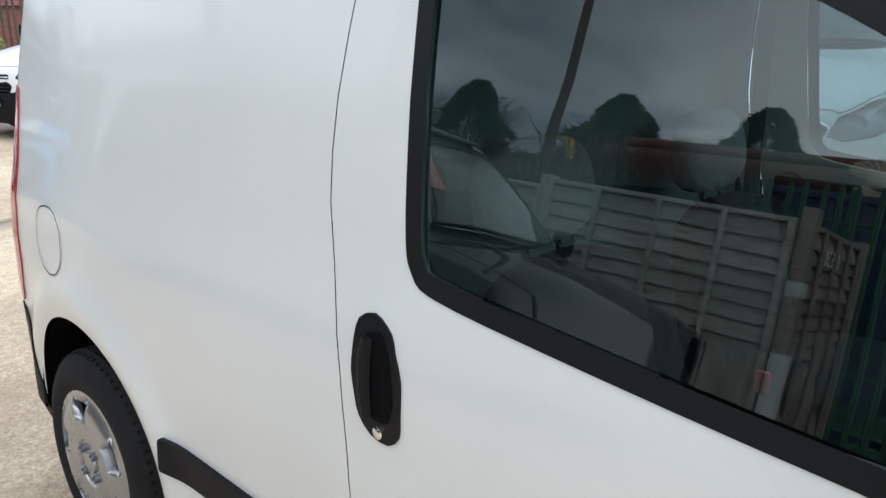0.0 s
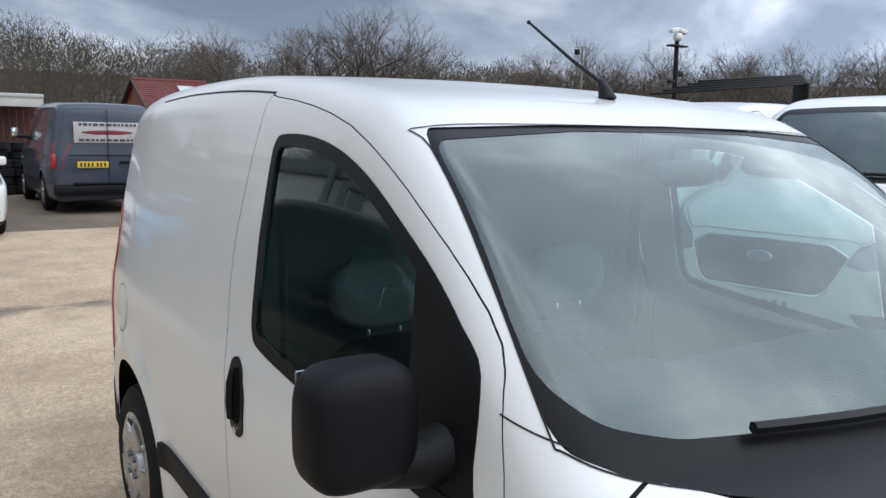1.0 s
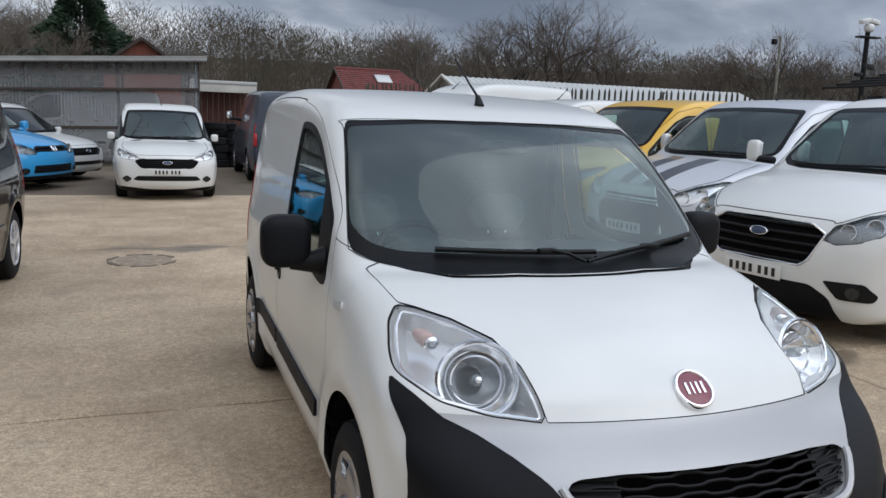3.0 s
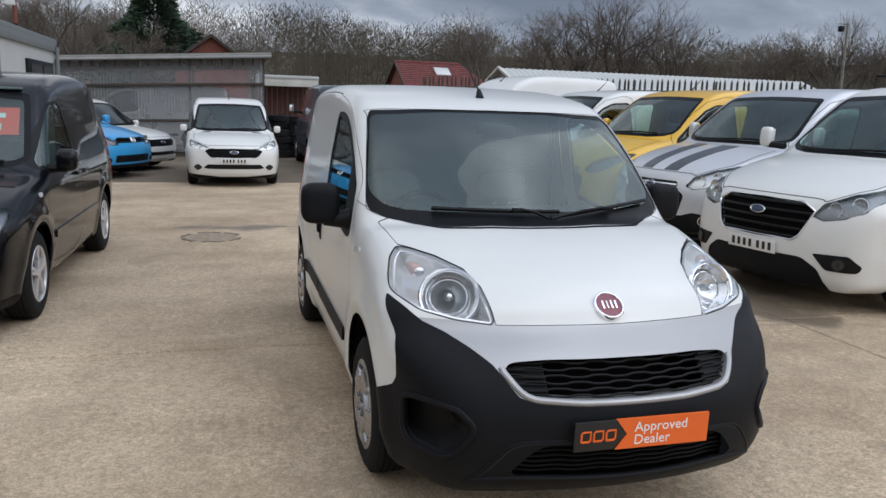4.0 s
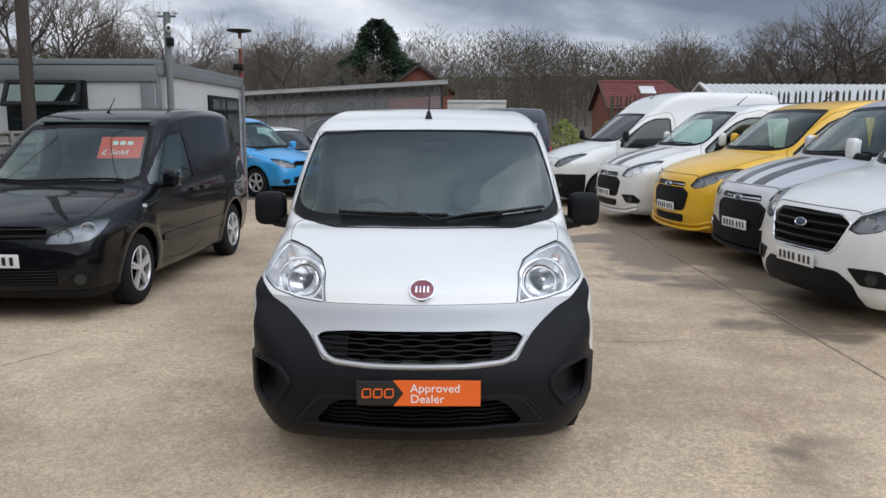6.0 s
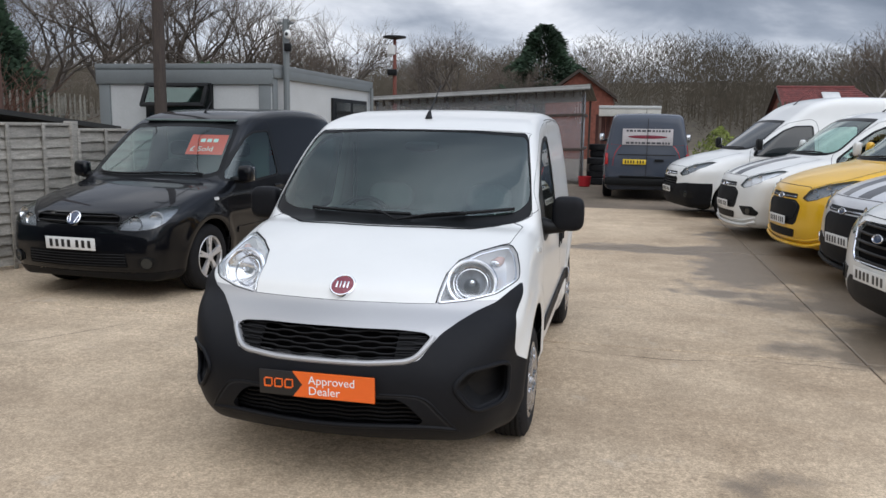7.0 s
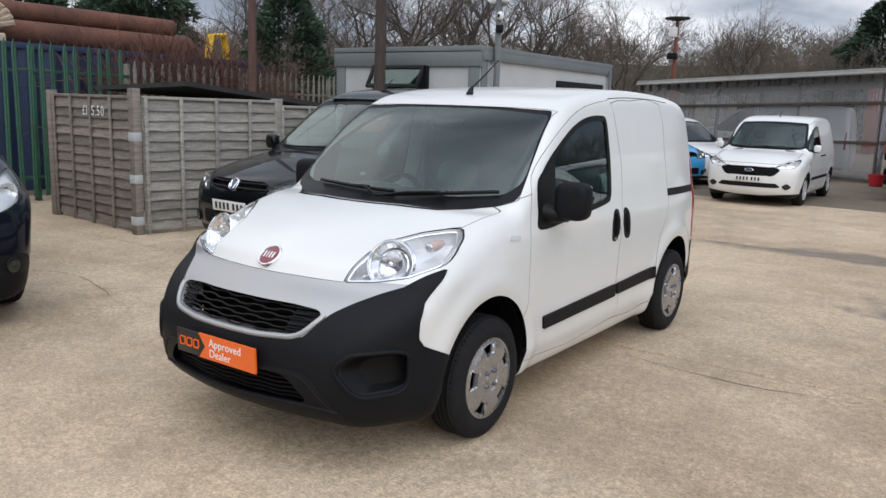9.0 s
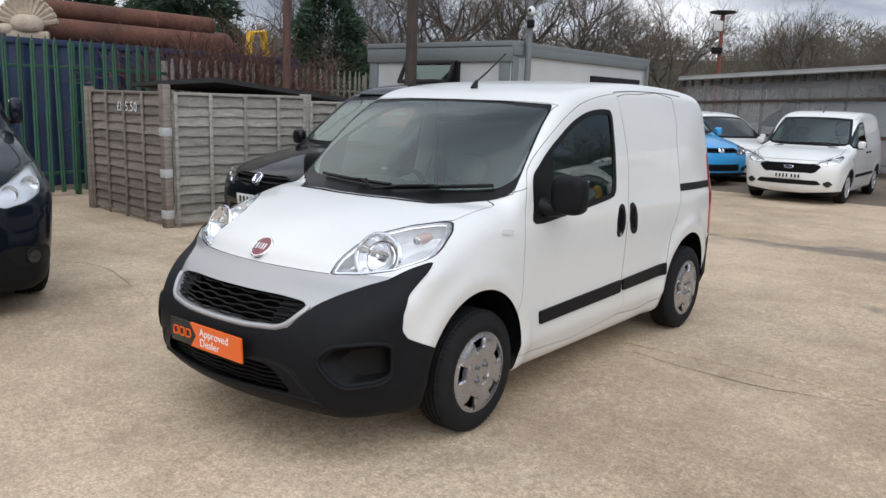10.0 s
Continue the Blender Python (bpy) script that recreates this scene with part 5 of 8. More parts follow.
CADDY_LAMP = [(0.42, 0.650), (0.45, 0.725), (0.57, 0.795), (0.70, 0.840), (0.79, 0.848), (0.82, 0.80), (0.81, 0.72), (0.75, 0.670), (0.60, 0.645)]
CADDY_GLASS = [(0.36, 1.03), (0.42, 1.12), (0.70, 1.33), (0.92, 1.47), (1.10, 1.525), (1.42, 1.54), (1.46, 1.50), (1.46, 1.06), (1.42, 1.03), (0.9, 0.995)]
CADDY_DOOR = [(0.34, 0.33), (0.30, 0.70), (0.30, 0.98), (0.38, 1.12), (0.66, 1.36), (0.90, 1.53), (1.08, 1.60), (1.46, 1.62), (1.52, 1.1), (1.50, 0.33)]
CADDY_GRILLE = [(-0.05, 0.79), (0.36, 0.785), (0.44, 0.76), (0.44, 0.69), (-0.05, 0.685)]
CONNECT_SCREEN = [(-0.05, 1.115), (0.5, 1.11), (0.68, 1.13), (0.76, 1.17), (0.755, 1.23), (0.675, 1.58), (0.64, 1.67), (0.3, 1.69), (-0.05, 1.695)]
CONNECT_LAMP = [(0.44, 0.78), (0.52, 0.84), (0.66, 0.90), (0.80, 0.955), (0.83, 0.93), (0.82, 0.85), (0.76, 0.79), (0.60, 0.765)]
CONNECT_GRILLE = [(-0.05, 0.80), (0.44, 0.79), (0.54, 0.745), (0.46, 0.645), (0.40, 0.62), (-0.05, 0.61)]
CONNECT_GLASS = [(0.36, 1.09), (0.42, 1.19), (0.70, 1.41), (0.92, 1.55), (1.10, 1.60), (1.42, 1.615), (1.46, 1.57), (1.46, 1.12), (1.42, 1.08), (0.9, 1.05)]
CONNECT_DOOR = [(0.34, 0.33), (0.30, 0.70), (0.30, 1.03), (0.38, 1.19), (0.66, 1.44), (0.90, 1.61), (1.08, 1.67), (1.46, 1.69), (1.52, 1.1), (1.50, 0.33)]

KINDS = {
    "custom": dict(form=CUSTOM, screen=CUSTOM_SCREEN, lamp=CUSTOM_LAMP, glass=CUSTOM_GLASS, door=CUSTOM_DOOR, wheel=(0.335, 0.215, 0.205), base=2.933, track=0.975, hood=(0.975, 1.245), plate=0.50, black=0.45,
                   mirror=(1.12, 0.33, 1.38, 0.07, 0.05, 0.105), badge=0.80, fog=[(0.55, 0.50), (0.82, 0.51), (0.885, 0.43), (0.86, 0.375), (0.66, 0.375)]),
    "caddy": dict(form=CADDY, screen=CADDY_SCREEN, lamp=CADDY_LAMP, glass=CADDY_GLASS, door=CADDY_DOOR, wheel=(0.32, 0.20, 0.20), base=2.681, track=0.862, hood=(0.80, 1.03), plate=0.525, black=0.27,
                  mirror=(0.98, 0.50, 1.10, 0.08, 0.055, 0.085), badge=0.74, fog=[(0.60, 0.40), (0.74, 0.41), (0.76, 0.36), (0.70, 0.31), (0.60, 0.33)]),
    "connect": dict(form=CONNECT, screen=CONNECT_SCREEN, lamp=CONNECT_LAMP, glass=CONNECT_GLASS, door=CONNECT_DOOR, wheel=(0.32, 0.20, 0.20), base=2.662, track=0.88, hood=(0.89, 1.10), plate=0.55, black=0.24,
                    mirror=(0.95, 0.50, 1.16, 0.07, 0.05, 0.075), badge=0.72, fog=[(0.60, 0.44), (0.74, 0.45), (0.76, 0.40), (0.62, 0.38)]),
}
KINDS["high"] = dict(KINDS["custom"], form=CUSTOM_HIGH)
SKINS = {}


def vehicle(kind, m, paint_name, label, name="panel_van", grille="new", black=None, lip=False, stripes=False, real_glass=False, spokes=5, mirrors="paint", h=0.036, group="", plate=True, rim=None, fog=True, smoked=False, corners=False):
    """A parked van or car built from its kind's outlines."""
    k = KINDS[kind]
    F = k["form"]
    pt = M[paint_name]
    van = thing(name, label, "van", m, group)
    if (kind, h) not in SKINS:
        SKINS[(kind, h)] = F.skin(h)
    v, t = SKINS[(kind, h)]
    wr, ww, rr = k["wheel"]
    for ay in (0.0, k["base"]):
        _, (v, t) = split(v, t, lambda p: np.maximum(np.hypot(p[:, 1] - ay, (p[:, 2] - wr) * np.where(p[:, 2] < wr, 0.2, 1.0)) - (wr + 0.055), 0.5 - np.abs(p[:, 0])))
    # windscreen
    scr = front_region(round_corners(k["screen"], 0.02, 3), 1.3)
    low = min(q[1] for q in k["screen"]) - 0.03
    (wv, wt), (v, t) = split(v, t, lambda p: np.maximum(scr(p), low - p[:, 2]))
    (gv, gt), (bv, bt) = split(wv, wt, grown(scr, -0.045))
    ws = panel("windscreen", F, gv, gt, M["glass" if real_glass else "dark_glass"], van, "tinted windscreen", -0.004)
    panel("black_band", F, bv, bt, M["frit"], ws, push=-0.003)
    # lamps
    lamp = front_region(round_corners(k["lamp"], 0.015, 3), 0.3)
    (lv, lt), (v, t) = split(v, t, lamp)
    for s in (1, -1):
        hl = new("headlamp")
        hl.parent = van
        (ov, ot), _ = split(lv, lt, lambda p: -p[:, 0] * s)
        panel("lens", F, ov, ot, M["lens"], hl, "clear headlamp lens")
        panel("housing", F, ov, ot, M["lamp_grey" if kind == "caddy" or smoked else "lamp_silver"], hl, push=-0.03)
        edge = np.array(k["lamp"]) * [s, 1]
        edge = round_corners(edge, 0.015, 3)
        part("lamp_seal", ring_strip(F, np.concatenate([edge, edge[:1]]), "y", 0.006, 0.002), M["gap"], hl, fix=False)
        outl = np.array(k["lamp"])
        c = outl.mean(0)
        for dx, r, mt in ((-0.085, 0.055, "reflector"), (0.06, 0.06, "reflector")):
            p = F.place(np.array([(c[0] + dx, c[1] + dx * 0.35)]) * [s, 1], "y")
            no = F.normals(p)[0]
            mm = Matrix.Translation(Vector(p[0]) - Vector(no) * 0.022) @ Vector((no[0] * 0.5, no[1] - 0.3, no[2] * 0.2)).normalized().to_track_quat("X", "Z").to_matrix().to_4x4()
            part("reflector", Geo().lathe([(0.004, r + 0.006), (0.004, r)] + [(-0.04 * (1 - (q / 5) ** 2), r * q / 5) for q in range(5, -1, -1)], 20, mm), M[mt], hl)
    # bumper base in black
    bz = k["black"] if black is None else black
    if kind == "custom":
        low_shape = CORNER_BLACK if corners else LOW_BLACK if grille == "new" else SLOT_BLACK
        (bv, bt), (v, t) = split(v, t, front_region(round_corners(low_shape, 0.03, 3), -0.3))
    else:
        (bv, bt), (v, t) = split(v, t, lambda p: np.maximum(p[:, 2] - bz - 0.10 * np.clip(np.abs(p[:, 0]) - 0.45, -0.2, 0.3) * (1 if kind != "caddy" else 0), p[:, 1] + 0.40))
    bumper = panel("lower_bumper", F, bv, bt, M["bumper_plastic"], van, push=0.004)
    if grille == "old" and kind == "custom":
        (dv, dt), (v, t) = split(v, t, front_region(round_corners(GRILLE_MASK, 0.03, 3), -0.3))
        panel("grille_mask", F, dv, dt, M["bumper_plastic"], van, "black plastic panel round the grille", 0.002)
    # grille
    shape = {"new": NEW_GRILLE, "old": OLD_GRILLE}.get(grille, CONNECT_GRILLE if kind == "connect" else CADDY_GRILLE)
    shape = round_corners(shape, 0.02, 3)
    (gv, gt), (v, t) = split(v, t, front_region(shape, 0.0))
    gr = new("grille")
    gr.parent = van
    panel("backing", F, gv, gt, M["inner_black"], gr, push=-0.035)
    lo, hi = shape[:, 1].min(), shape[:, 1].max()
    rows = 5 if hi - lo > 0.15 else 2
    for r in range(rows):
        z0 = lo + (hi - lo) * (r + 0.5) / rows
        line = np.array([(x, z0) for x in np.linspace(-0.55, 0.55, 45) if poly_sd(np.array([[abs(x), z0]]), shape)[0] < 0])
        if len(line) > 3:
            p = F.place(line, "y")
            p[:, 1] += 0.012
            part("bar", Geo().tube([tuple(q) for q in p], 0.012 if rows > 2 else 0.010, 6), M["trim_plastic"], gr)
    half = shape[shape[:, 0] > 0.0]
    loop = np.concatenate([half, (half * [-1, 1])[::-1]])
    p = F.place(np.concatenate([loop, loop[:1]]), "y")
    part("surround", Geo().tube([tuple(q) for q in p], 0.009, 6, False), M["chrome" if grille == "new" else "trim_plastic"], gr)
    if grille == "old":
        slot = round_corners([(-0.40, 0.785), (-0.38, 0.845), (0.38, 0.845), (0.40, 0.785)], 0.02, 3)
        part("upper_grille", pad(F, slot, "y", 0.003, 0.04), M["trim_plastic"], van, fix=False)
        part("chrome_bar", pad(F, round_corners([(-0.39, 0.80), (-0.39, 0.815), (0.39, 0.815), (0.39, 0.80)], 0.004, 2), "y", 0.012, 0.04), M["chrome"], van, fix=False)
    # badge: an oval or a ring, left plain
    b = F.place(np.array([(0.0, k["badge"])]), "y")[0]
    bm_ = Matrix.Translation(b) @ Vector(F.normals(b[None])[0]).to_track_quat("X", "Z").to_matrix().to_4x4()
    bd = new("badge")
    bd.parent = van
    sq = 1.0 if kind == "caddy" else 0.42
    if grille == "new":
        bm_ = Matrix.Translation((0, 0.0, 0)) @ bm_
    part("ring", Geo().lathe([(-0.02, 0.072), (0.014, 0.070), (0.018, 0.062), (0.010, 0.058)], 32, bm_ @ Matrix.Diagonal((1, 1.2 if sq < 1 else 1, sq * 1.2 if sq < 1 else 1, 1))), M["chrome"], bd)
    part("field", Geo().lathe([(0.010, 0.06), (0.013, 0.0)], 32, bm_ @ Matrix.Diagonal((1, 1.2 if sq < 1 else 1, sq * 1.2 if sq < 1 else 1, 1))), M["badge_blue"], bd)
    if kind == "caddy":
        zig = Geo().tube([(0.014, -0.045, 0.035), (0.014, -0.02, -0.045), (0.014, 0, 0.0), (0.014, 0.02, -0.045), (0.014, 0.045, 0.035)], 0.006, 5, True, bm_)
        part("mark", zig, M["chrome"], bd)
    # plate
    if plate:
        c = F.place(np.array([(0.0, k["plate"])]), "y")[0]
        number_plate(van, pose(0, c[1] - 0.02, k["plate"], 4))
    # fog lamps
    for s in (1, -1) if fog else ():
        fg = part("fog_surround", pad(F, round_corners(k["fog"], 0.02, 3) * [s, 1], "y", 0.006, 0.03), M["trim_plastic"], van, fix=False)
        c = np.array(k["fog"]).mean(0) * [s, 1]
        p = F.place(c[None], "y")
        mm = Matrix.Translation(p[0]) @ Vector(F.normals(p)[0]).to_track_quat("X", "Z").to_matrix().to_4x4()
        part("fog_lamp", Geo().lathe([(0.006, 0.05), (0.014, 0.048), (0.016, 0.03), (0.012, 0.0)], 20, mm), M["dark_glass"], fg)
        part("fog_ring", Geo().lathe([(0.008, 0.058), (0.016, 0.055), (0.016, 0.049), (0.010, 0.047)], 24, mm), M["chrome" if corners and paint_name != "navy_paint" else "trim_plastic"], fg)
    if kind == "caddy":
        low_in = round_corners([(-0.52, 0.32), (-0.50, 0.455), (0.50, 0.455), (0.52, 0.32)], 0.02, 3)
        ig = part("lower_intake", pad(F, low_in, "y", 0.003, 0.05), M["inner_black"], van, fix=False)
        for r in range(5):
            q = F.place(np.array([(x, 0.335 + 0.025 * r) for x in np.linspace(-0.5, 0.5, 15)]), "y")
            part("bar", Geo().tube([tuple(a) for a in q], 0.006, 5), M["trim_plastic"], ig)
    if kind == "connect":
        low_in = round_corners([(-0.58, 0.405), (-0.50, 0.475), (0.50, 0.475), (0.58, 0.405), (0.50, 0.385), (-0.50, 0.385)], 0.02, 3)
        part("lower_intake", pad(F, low_in, "y", 0.003, 0.05), M["trim_plastic"], van, fix=False)
    if lip:
        outl = soft_line([(-0.85, 0.30), (-0.6, 0.24), (0.0, 0.225), (0.6, 0.24), (0.85, 0.30)], 6, False)
        q = F.place(outl, "y")
        for dz, r in ((0.0, 0.022), (0.065, 0.016)):
            part("splitter", Geo().tube([tuple(a + [0, -0.025, dz - 0.02]) for a in q], r, 8), pt if paint_name != "silver_paint" else M["trim_plastic"], bumper)
    # bonnet joint and screen seal
    z0, z1 = k["hood"]
    lam = np.array(k["lamp"])
    hood = soft_line([(0.0, z0 - 0.03), (lam[0][0] - 0.02, z0 - 0.035), (lam[1][0], lam[1][1] + 0.02), (lam[2][0], lam[2][1] + 0.02), (lam[3][0] - 0.05, lam[3][1] + 0.02), (lam[3][0] - 0.07, z1 - 0.03)], 5, False)
    for s in (1, -1):
        part("bonnet_joint", ring_strip(F, hood * [s, 1], "y", 0.008, 0.002), M["gap"], van, fix=False)
    if stripes:
        zs = np.linspace(z0 - 0.02, z1 - 0.01, 12)
        for s in (1, -1):
            band = round_corners([(s * 0.10, zs[0]), (s * 0.30, zs[0]), (s * 0.34, zs[-1]), (s * 0.12, zs[-1])], 0.004, 2)
            part("bonnet_stripe", pad(F, band, "y", 0.003, 0.05), M["stripe_grey"], van, "dark grey bonnet stripe", fix=False)
    # doors and side windows
    for s in (1, -1):
        gl = side_region(round_corners(k["glass"], 0.03, 4), s)
        (gv, gt), (v, t) = split(v, t, gl)
        (pv, pt2), (kv, kt) = split(gv, gt, grown(gl, -0.025))
        w = panel("door_window", F, pv, pt2, M["glass" if real_glass else "dark_glass"], van, "dark tinted door window", -0.004)
        panel("window_seal", F, kv, kt, M["trim_plastic"], w, push=0.001)
        d = np.array(k["door"])
        dl = soft_line(np.concatenate([d, d[:1]]), 4, False)
        part("door_joint", ring_strip(F, dl, "x", 0.007, 0.002, s), M["gap"], van, fix=False)
        y_back = d[-1][0]
        for y_h in (y_back - 0.13, y_back + 0.17):
            c = F.place(np.array([(y_h, k["glass"][0][1] - 0.10)]), "x", s)[0]
            part("door_handle", Geo().box(tuple(c + [s * 0.018, 0, 0]), (0.022, 0.17, 0.03), 0.008), pt if paint_name in ("black_paint", "blue_paint", "navy_paint") else M["trim_plastic"], van)
        strip = round_corners([(0.50, 0.50), (0.50, 0.56), (k["base"] - 0.46, 0.56), (k["base"] - 0.44, 0.50)], 0.01, 2)
        part("rubbing_strip", pad(F, strip, "x", 0.012, 0.10, s), pt if paint_name in ("black_paint", "blue_paint", "navy_paint") else M["bumper_plastic"], van, fix=False)
        mx, my, mz, a, b_, c_ = k["mirror"]
        if mirrors == "folded":
            mx, my, a = mx - 0.14, my + 0.24, 0.05
        mir = new("door_mirror")
        mir.parent = van
        part("mirror_arm", Geo().tube([(s * (mx - 0.22), my + 0.02, mz - c_ * 0.8), (s * mx, my, mz - c_ * 0.7)], 0.035, 8), M["trim_plastic"], mir)
        part("mirror_housing", Geo().blob((s * mx, my, mz), (a, b_, c_), 3.6, 10), M["trim_plastic"] if mirrors == "black" else pt, mir)
        part("mirror_glass", Geo().box((s * mx, my + b_ * 0.98, mz), (a * 1.6, 0.006, c_ * 1.6), 0.001), M["chrome"], mir)
        rep = round_corners([(0.08, 0.86), (0.08, 0.89), (0.15, 0.89), (0.15, 0.86)], 0.008, 2)
        part("side_repeater", pad(F, rep, "x", 0.005, 0.02, s), M["clear_plastic"], van, fix=False)
        y_end = F.y1
        tail = round_corners([(y_end - 0.16, 0.75), (y_end - 0.16, 1.25), (y_end - 0.05, 1.25), (y_end - 0.03, 0.75)], 0.02, 2)
        part("tail_lamp", pad(F, tail, "x", 0.004, 0.08, s), M["red_lens"], van, fix=False)
        for wy in (0.0, k["base"]):
            wheel(van, s * k["track"], wy, wr, ww, rr, "alloy" if spokes > 4 else "cover", rim, s, spokes)
    for wy in (0.0, k["base"]):
        arch_liner(van, wy, wr, wr + 0.06, 0.55, k["track"] - 0.03)
    panel("body", F, v, t, pt, van)
    # wipers lie on the foot of the screen
    sz = min(q[1] for q in k["screen"]) + 0.02
    for x0, x1 in ((-0.62, 0.05), (-0.02, 0.58)):
        q = F.place(np.array([(x, sz + 0.02 + 0.01 * math.sin(x * 5)) for x in np.linspace(x0, x1, 9)]), "y")
        part("wiper", Geo().tube([tuple(a) for a in q + F.normals(q) * 0.016], 0.011, 6), M["trim_plastic"], van)
    ap = F.place(np.array([(0.0, F.poly[np.argmax(F.poly[:, 1])][0] * 0.0 + 1.35)]), "z")[0]
    part("aerial", Geo().tube([tuple(ap), tuple(ap + [0, 0.05, 0.04]), tuple(ap + [0, 0.18, 0.16])], [0.014, 0.008, 0.004], 6), M["trim_plastic"], van)
    if real_glass:
        part("bulkhead", Geo().box((0, 1.60, (F.z1 + 0.3) / 2), (F.ww.max() * 1.5, 0.03, F.z1 - 0.55), 0.01), M["cab_lining"], van)
        part("dashboard", Geo().blob((0, 0.42, low - 0.10), (0.72, 0.30, 0.14), 4, 10), M["dash"], van)
        part("roof_lining", Geo().box((0, 1.3, F.z1 - 0.16), (1.1, 0.55, 0.02), 0.006), M["cab_lining"], van)
        for x in (-0.38, 0.38):
            seat = new("seat")
            seat.parent = van
            part("cushion", Geo().blob((x, 1.02, low - 0.42), (0.24, 0.26, 0.09), 4, 8), M["seat_fabric"], seat)
            part("backrest", Geo().blob((0, 0, 0.28), (0.235, 0.075, 0.31), 4, 8, pose(x, 1.28, low - 0.40, -12)), M["seat_fabric"], seat)
            part("headrest", Geo().blob((x, 1.43, low + 0.30), (0.13, 0.05, 0.09), 3, 8), M["seat_fabric"], seat)
    return van


# the black van beside the fence, with its price card
sold = vehicle("caddy", pose(-3.50, 2.92, 0, 0, 0, -2.5), "black_paint", "glossy black panel van with orange card in its windscreen", grille="caddy", real_glass=True, smoked=True, spokes=5, h=0.028)
c = CADDY.place(np.array([(0.40, 1.40)]), "y")[0]
n_ = CADDY.normals(c[None])[0]
card_m = Matrix.Translation(Vector(c) - Vector(n_) * 0.03) @ pose(0, 0, 0, -48, 0, 9)
card = part("price_card", Geo().box((0, 0, 0), (0.40, 0.004, 0.30), 0.0, card_m), M["card_red"], sold, "orange red card behind the windscreen")
words("£ Sold", 0.10, card_m @ pose(-0.17, -0.003, -0.10, 90), M["letter_white"], card)
for k_ in range(3):
    part("bar", Geo().box((-0.06 + 0.07 * k_, -0.003, 0.06), (0.05, 0.003, 0.05), 0, card_m), M["letter_white"], card)

GROUP = "row of vans parked nose out"
vehicle("custom", pose(4.07, 2.73, 0, 0, 0, -80), "white_paint", "white panel van with large black grille in chrome surround", grille="new", real_glass=True, smoked=True, group=GROUP, h=0.026)
vehicle("custom", pose(4.38, 5.05, 0, 0, 0, -80), "silver_paint", "silver panel van with two dark bonnet stripes", grille="old", real_glass=True, corners=True, stripes=True, lip=True, mirrors="folded", group=GROUP, h=0.03)
vehicle("custom", pose(4.16, 7.12, 0, 0, 0, -80), "yellow_paint", "bright yellow panel van with black grille", grille="old", real_glass=True, fog=False, smoked=True, lip=True, mirrors="folded", group=GROUP, h=0.03)
vehicle("custom", pose(3.72, 9.30, 0, 0, 0, -80), "white_paint", "white panel van with dark stripes and front splitter", grille="old", real_glass=True, stripes=True, lip=True, mirrors="folded", group=GROUP)
vehicle("high", pose(3.0, 12.25, 0, 0, 0, -78), "white_paint", "white high-roof panel van with black plastic bumper", grille="old", black=0.62, smoked=True, mirrors="black", group=GROUP, spokes=4)
vehicle("connect", pose(-1.07, 12.45, 0, 0, 0, 1) @ Matrix.Diagonal((0.93, 0.93, 0.885, 1)), "white_paint", "white compact panel van parked before the canopy", grille="connect", real_glass=True)
vehicle("caddy", pose(-3.65, 14.0, 0, 0, 0, 60), "blue_paint", "sky blue panel van parked beside the canopy", grille="caddy", real_glass=True, plate=False)
vehicle("connect", pose(-3.2, 15.9, 0, 0, 0, 60) @ Matrix.Diagonal((0.95, 0.95, 0.84, 1)), "white_paint", "white compact van behind the blue one", grille="connect", plate=False)
vehicle("custom", pose(-3.57, -1.10, 0, 0, 0, 78), "navy_paint", "very dark blue panel van with clear headlamps", grille="old", real_glass=True, corners=True, mirrors="folded", plate=False, h=0.03)


def grey_van():
    """The older grey van that shows its back doors."""
    van = vehicle("custom", pose(1.70, 18.45, 0, 0, 0, 180) @ Matrix.Diagonal((1.0, 0.9, 1.02, 1)), "grey_paint", "slate grey panel van with faded banner on back doors", grille="old", spokes=4, plate=False)
    F = CUSTOM
    back = new("back_doors")
    back.parent = van
    yb = 4.005
    part("door_seam", Geo().box((0, yb + 0.004, 1.10), (0.012, 0.01, 1.45), 0), M["gap"], back)
    ban = part("banner", Geo().box((0, yb - 0.02, 1.42), (1.12, 0.012, 0.36), 0.002), M["banner"], back, "faded white banner with unreadable print")
    rnd = random.Random(4)
    for z_, h_ in ((1.555, 0.045), (1.285, 0.045)):
        x_ = -0.5
        while x_ < 0.48:
            w_ = rnd.uniform(0.03, 0.10)
            part("bar", Geo().box((x_ + w_ / 2, yb - 0.012, z_), (w_, 0.006, h_), 0), M["stripe_grey"], ban)
            x_ += w_ + 0.025
    part("bar", Geo().blob((0, yb - 0.012, 1.42), (0.44, 0.004, 0.04), 2, 10), M["badge_red"], ban)
    number_plate(back, pose(0.27, yb + 0.03, 0.86, 0, 0, 180), yellow=True)
    part("handle", Geo().box((-0.28, yb + 0.02, 0.90), (0.20, 0.03, 0.05), 0.008), M["trim_plastic"], back)
    part("hinge_bar", Geo().box((-0.0, yb + 0.012, 1.02), (1.3, 0.008, 0.02), 0.002), M["gap"], back)
    for s in (1, -1):
        part("rear_lamp", Geo().box((s * 0.90, yb - 0.07, 0.92), (0.07, 0.10, 0.26), 0.02), M["red_lens"], back, "red and white rear lamp")
    part("rear_bumper", Geo().box((0, yb + 0.02, 0.42), (1.86, 0.16, 0.18), 0.04), M["trim_plastic"], back)
    part("rear_step", Geo().box((0, yb + 0.06, 0.53), (1.2, 0.12, 0.03), 0.01), M["trim_plastic"], back)


grey_van()


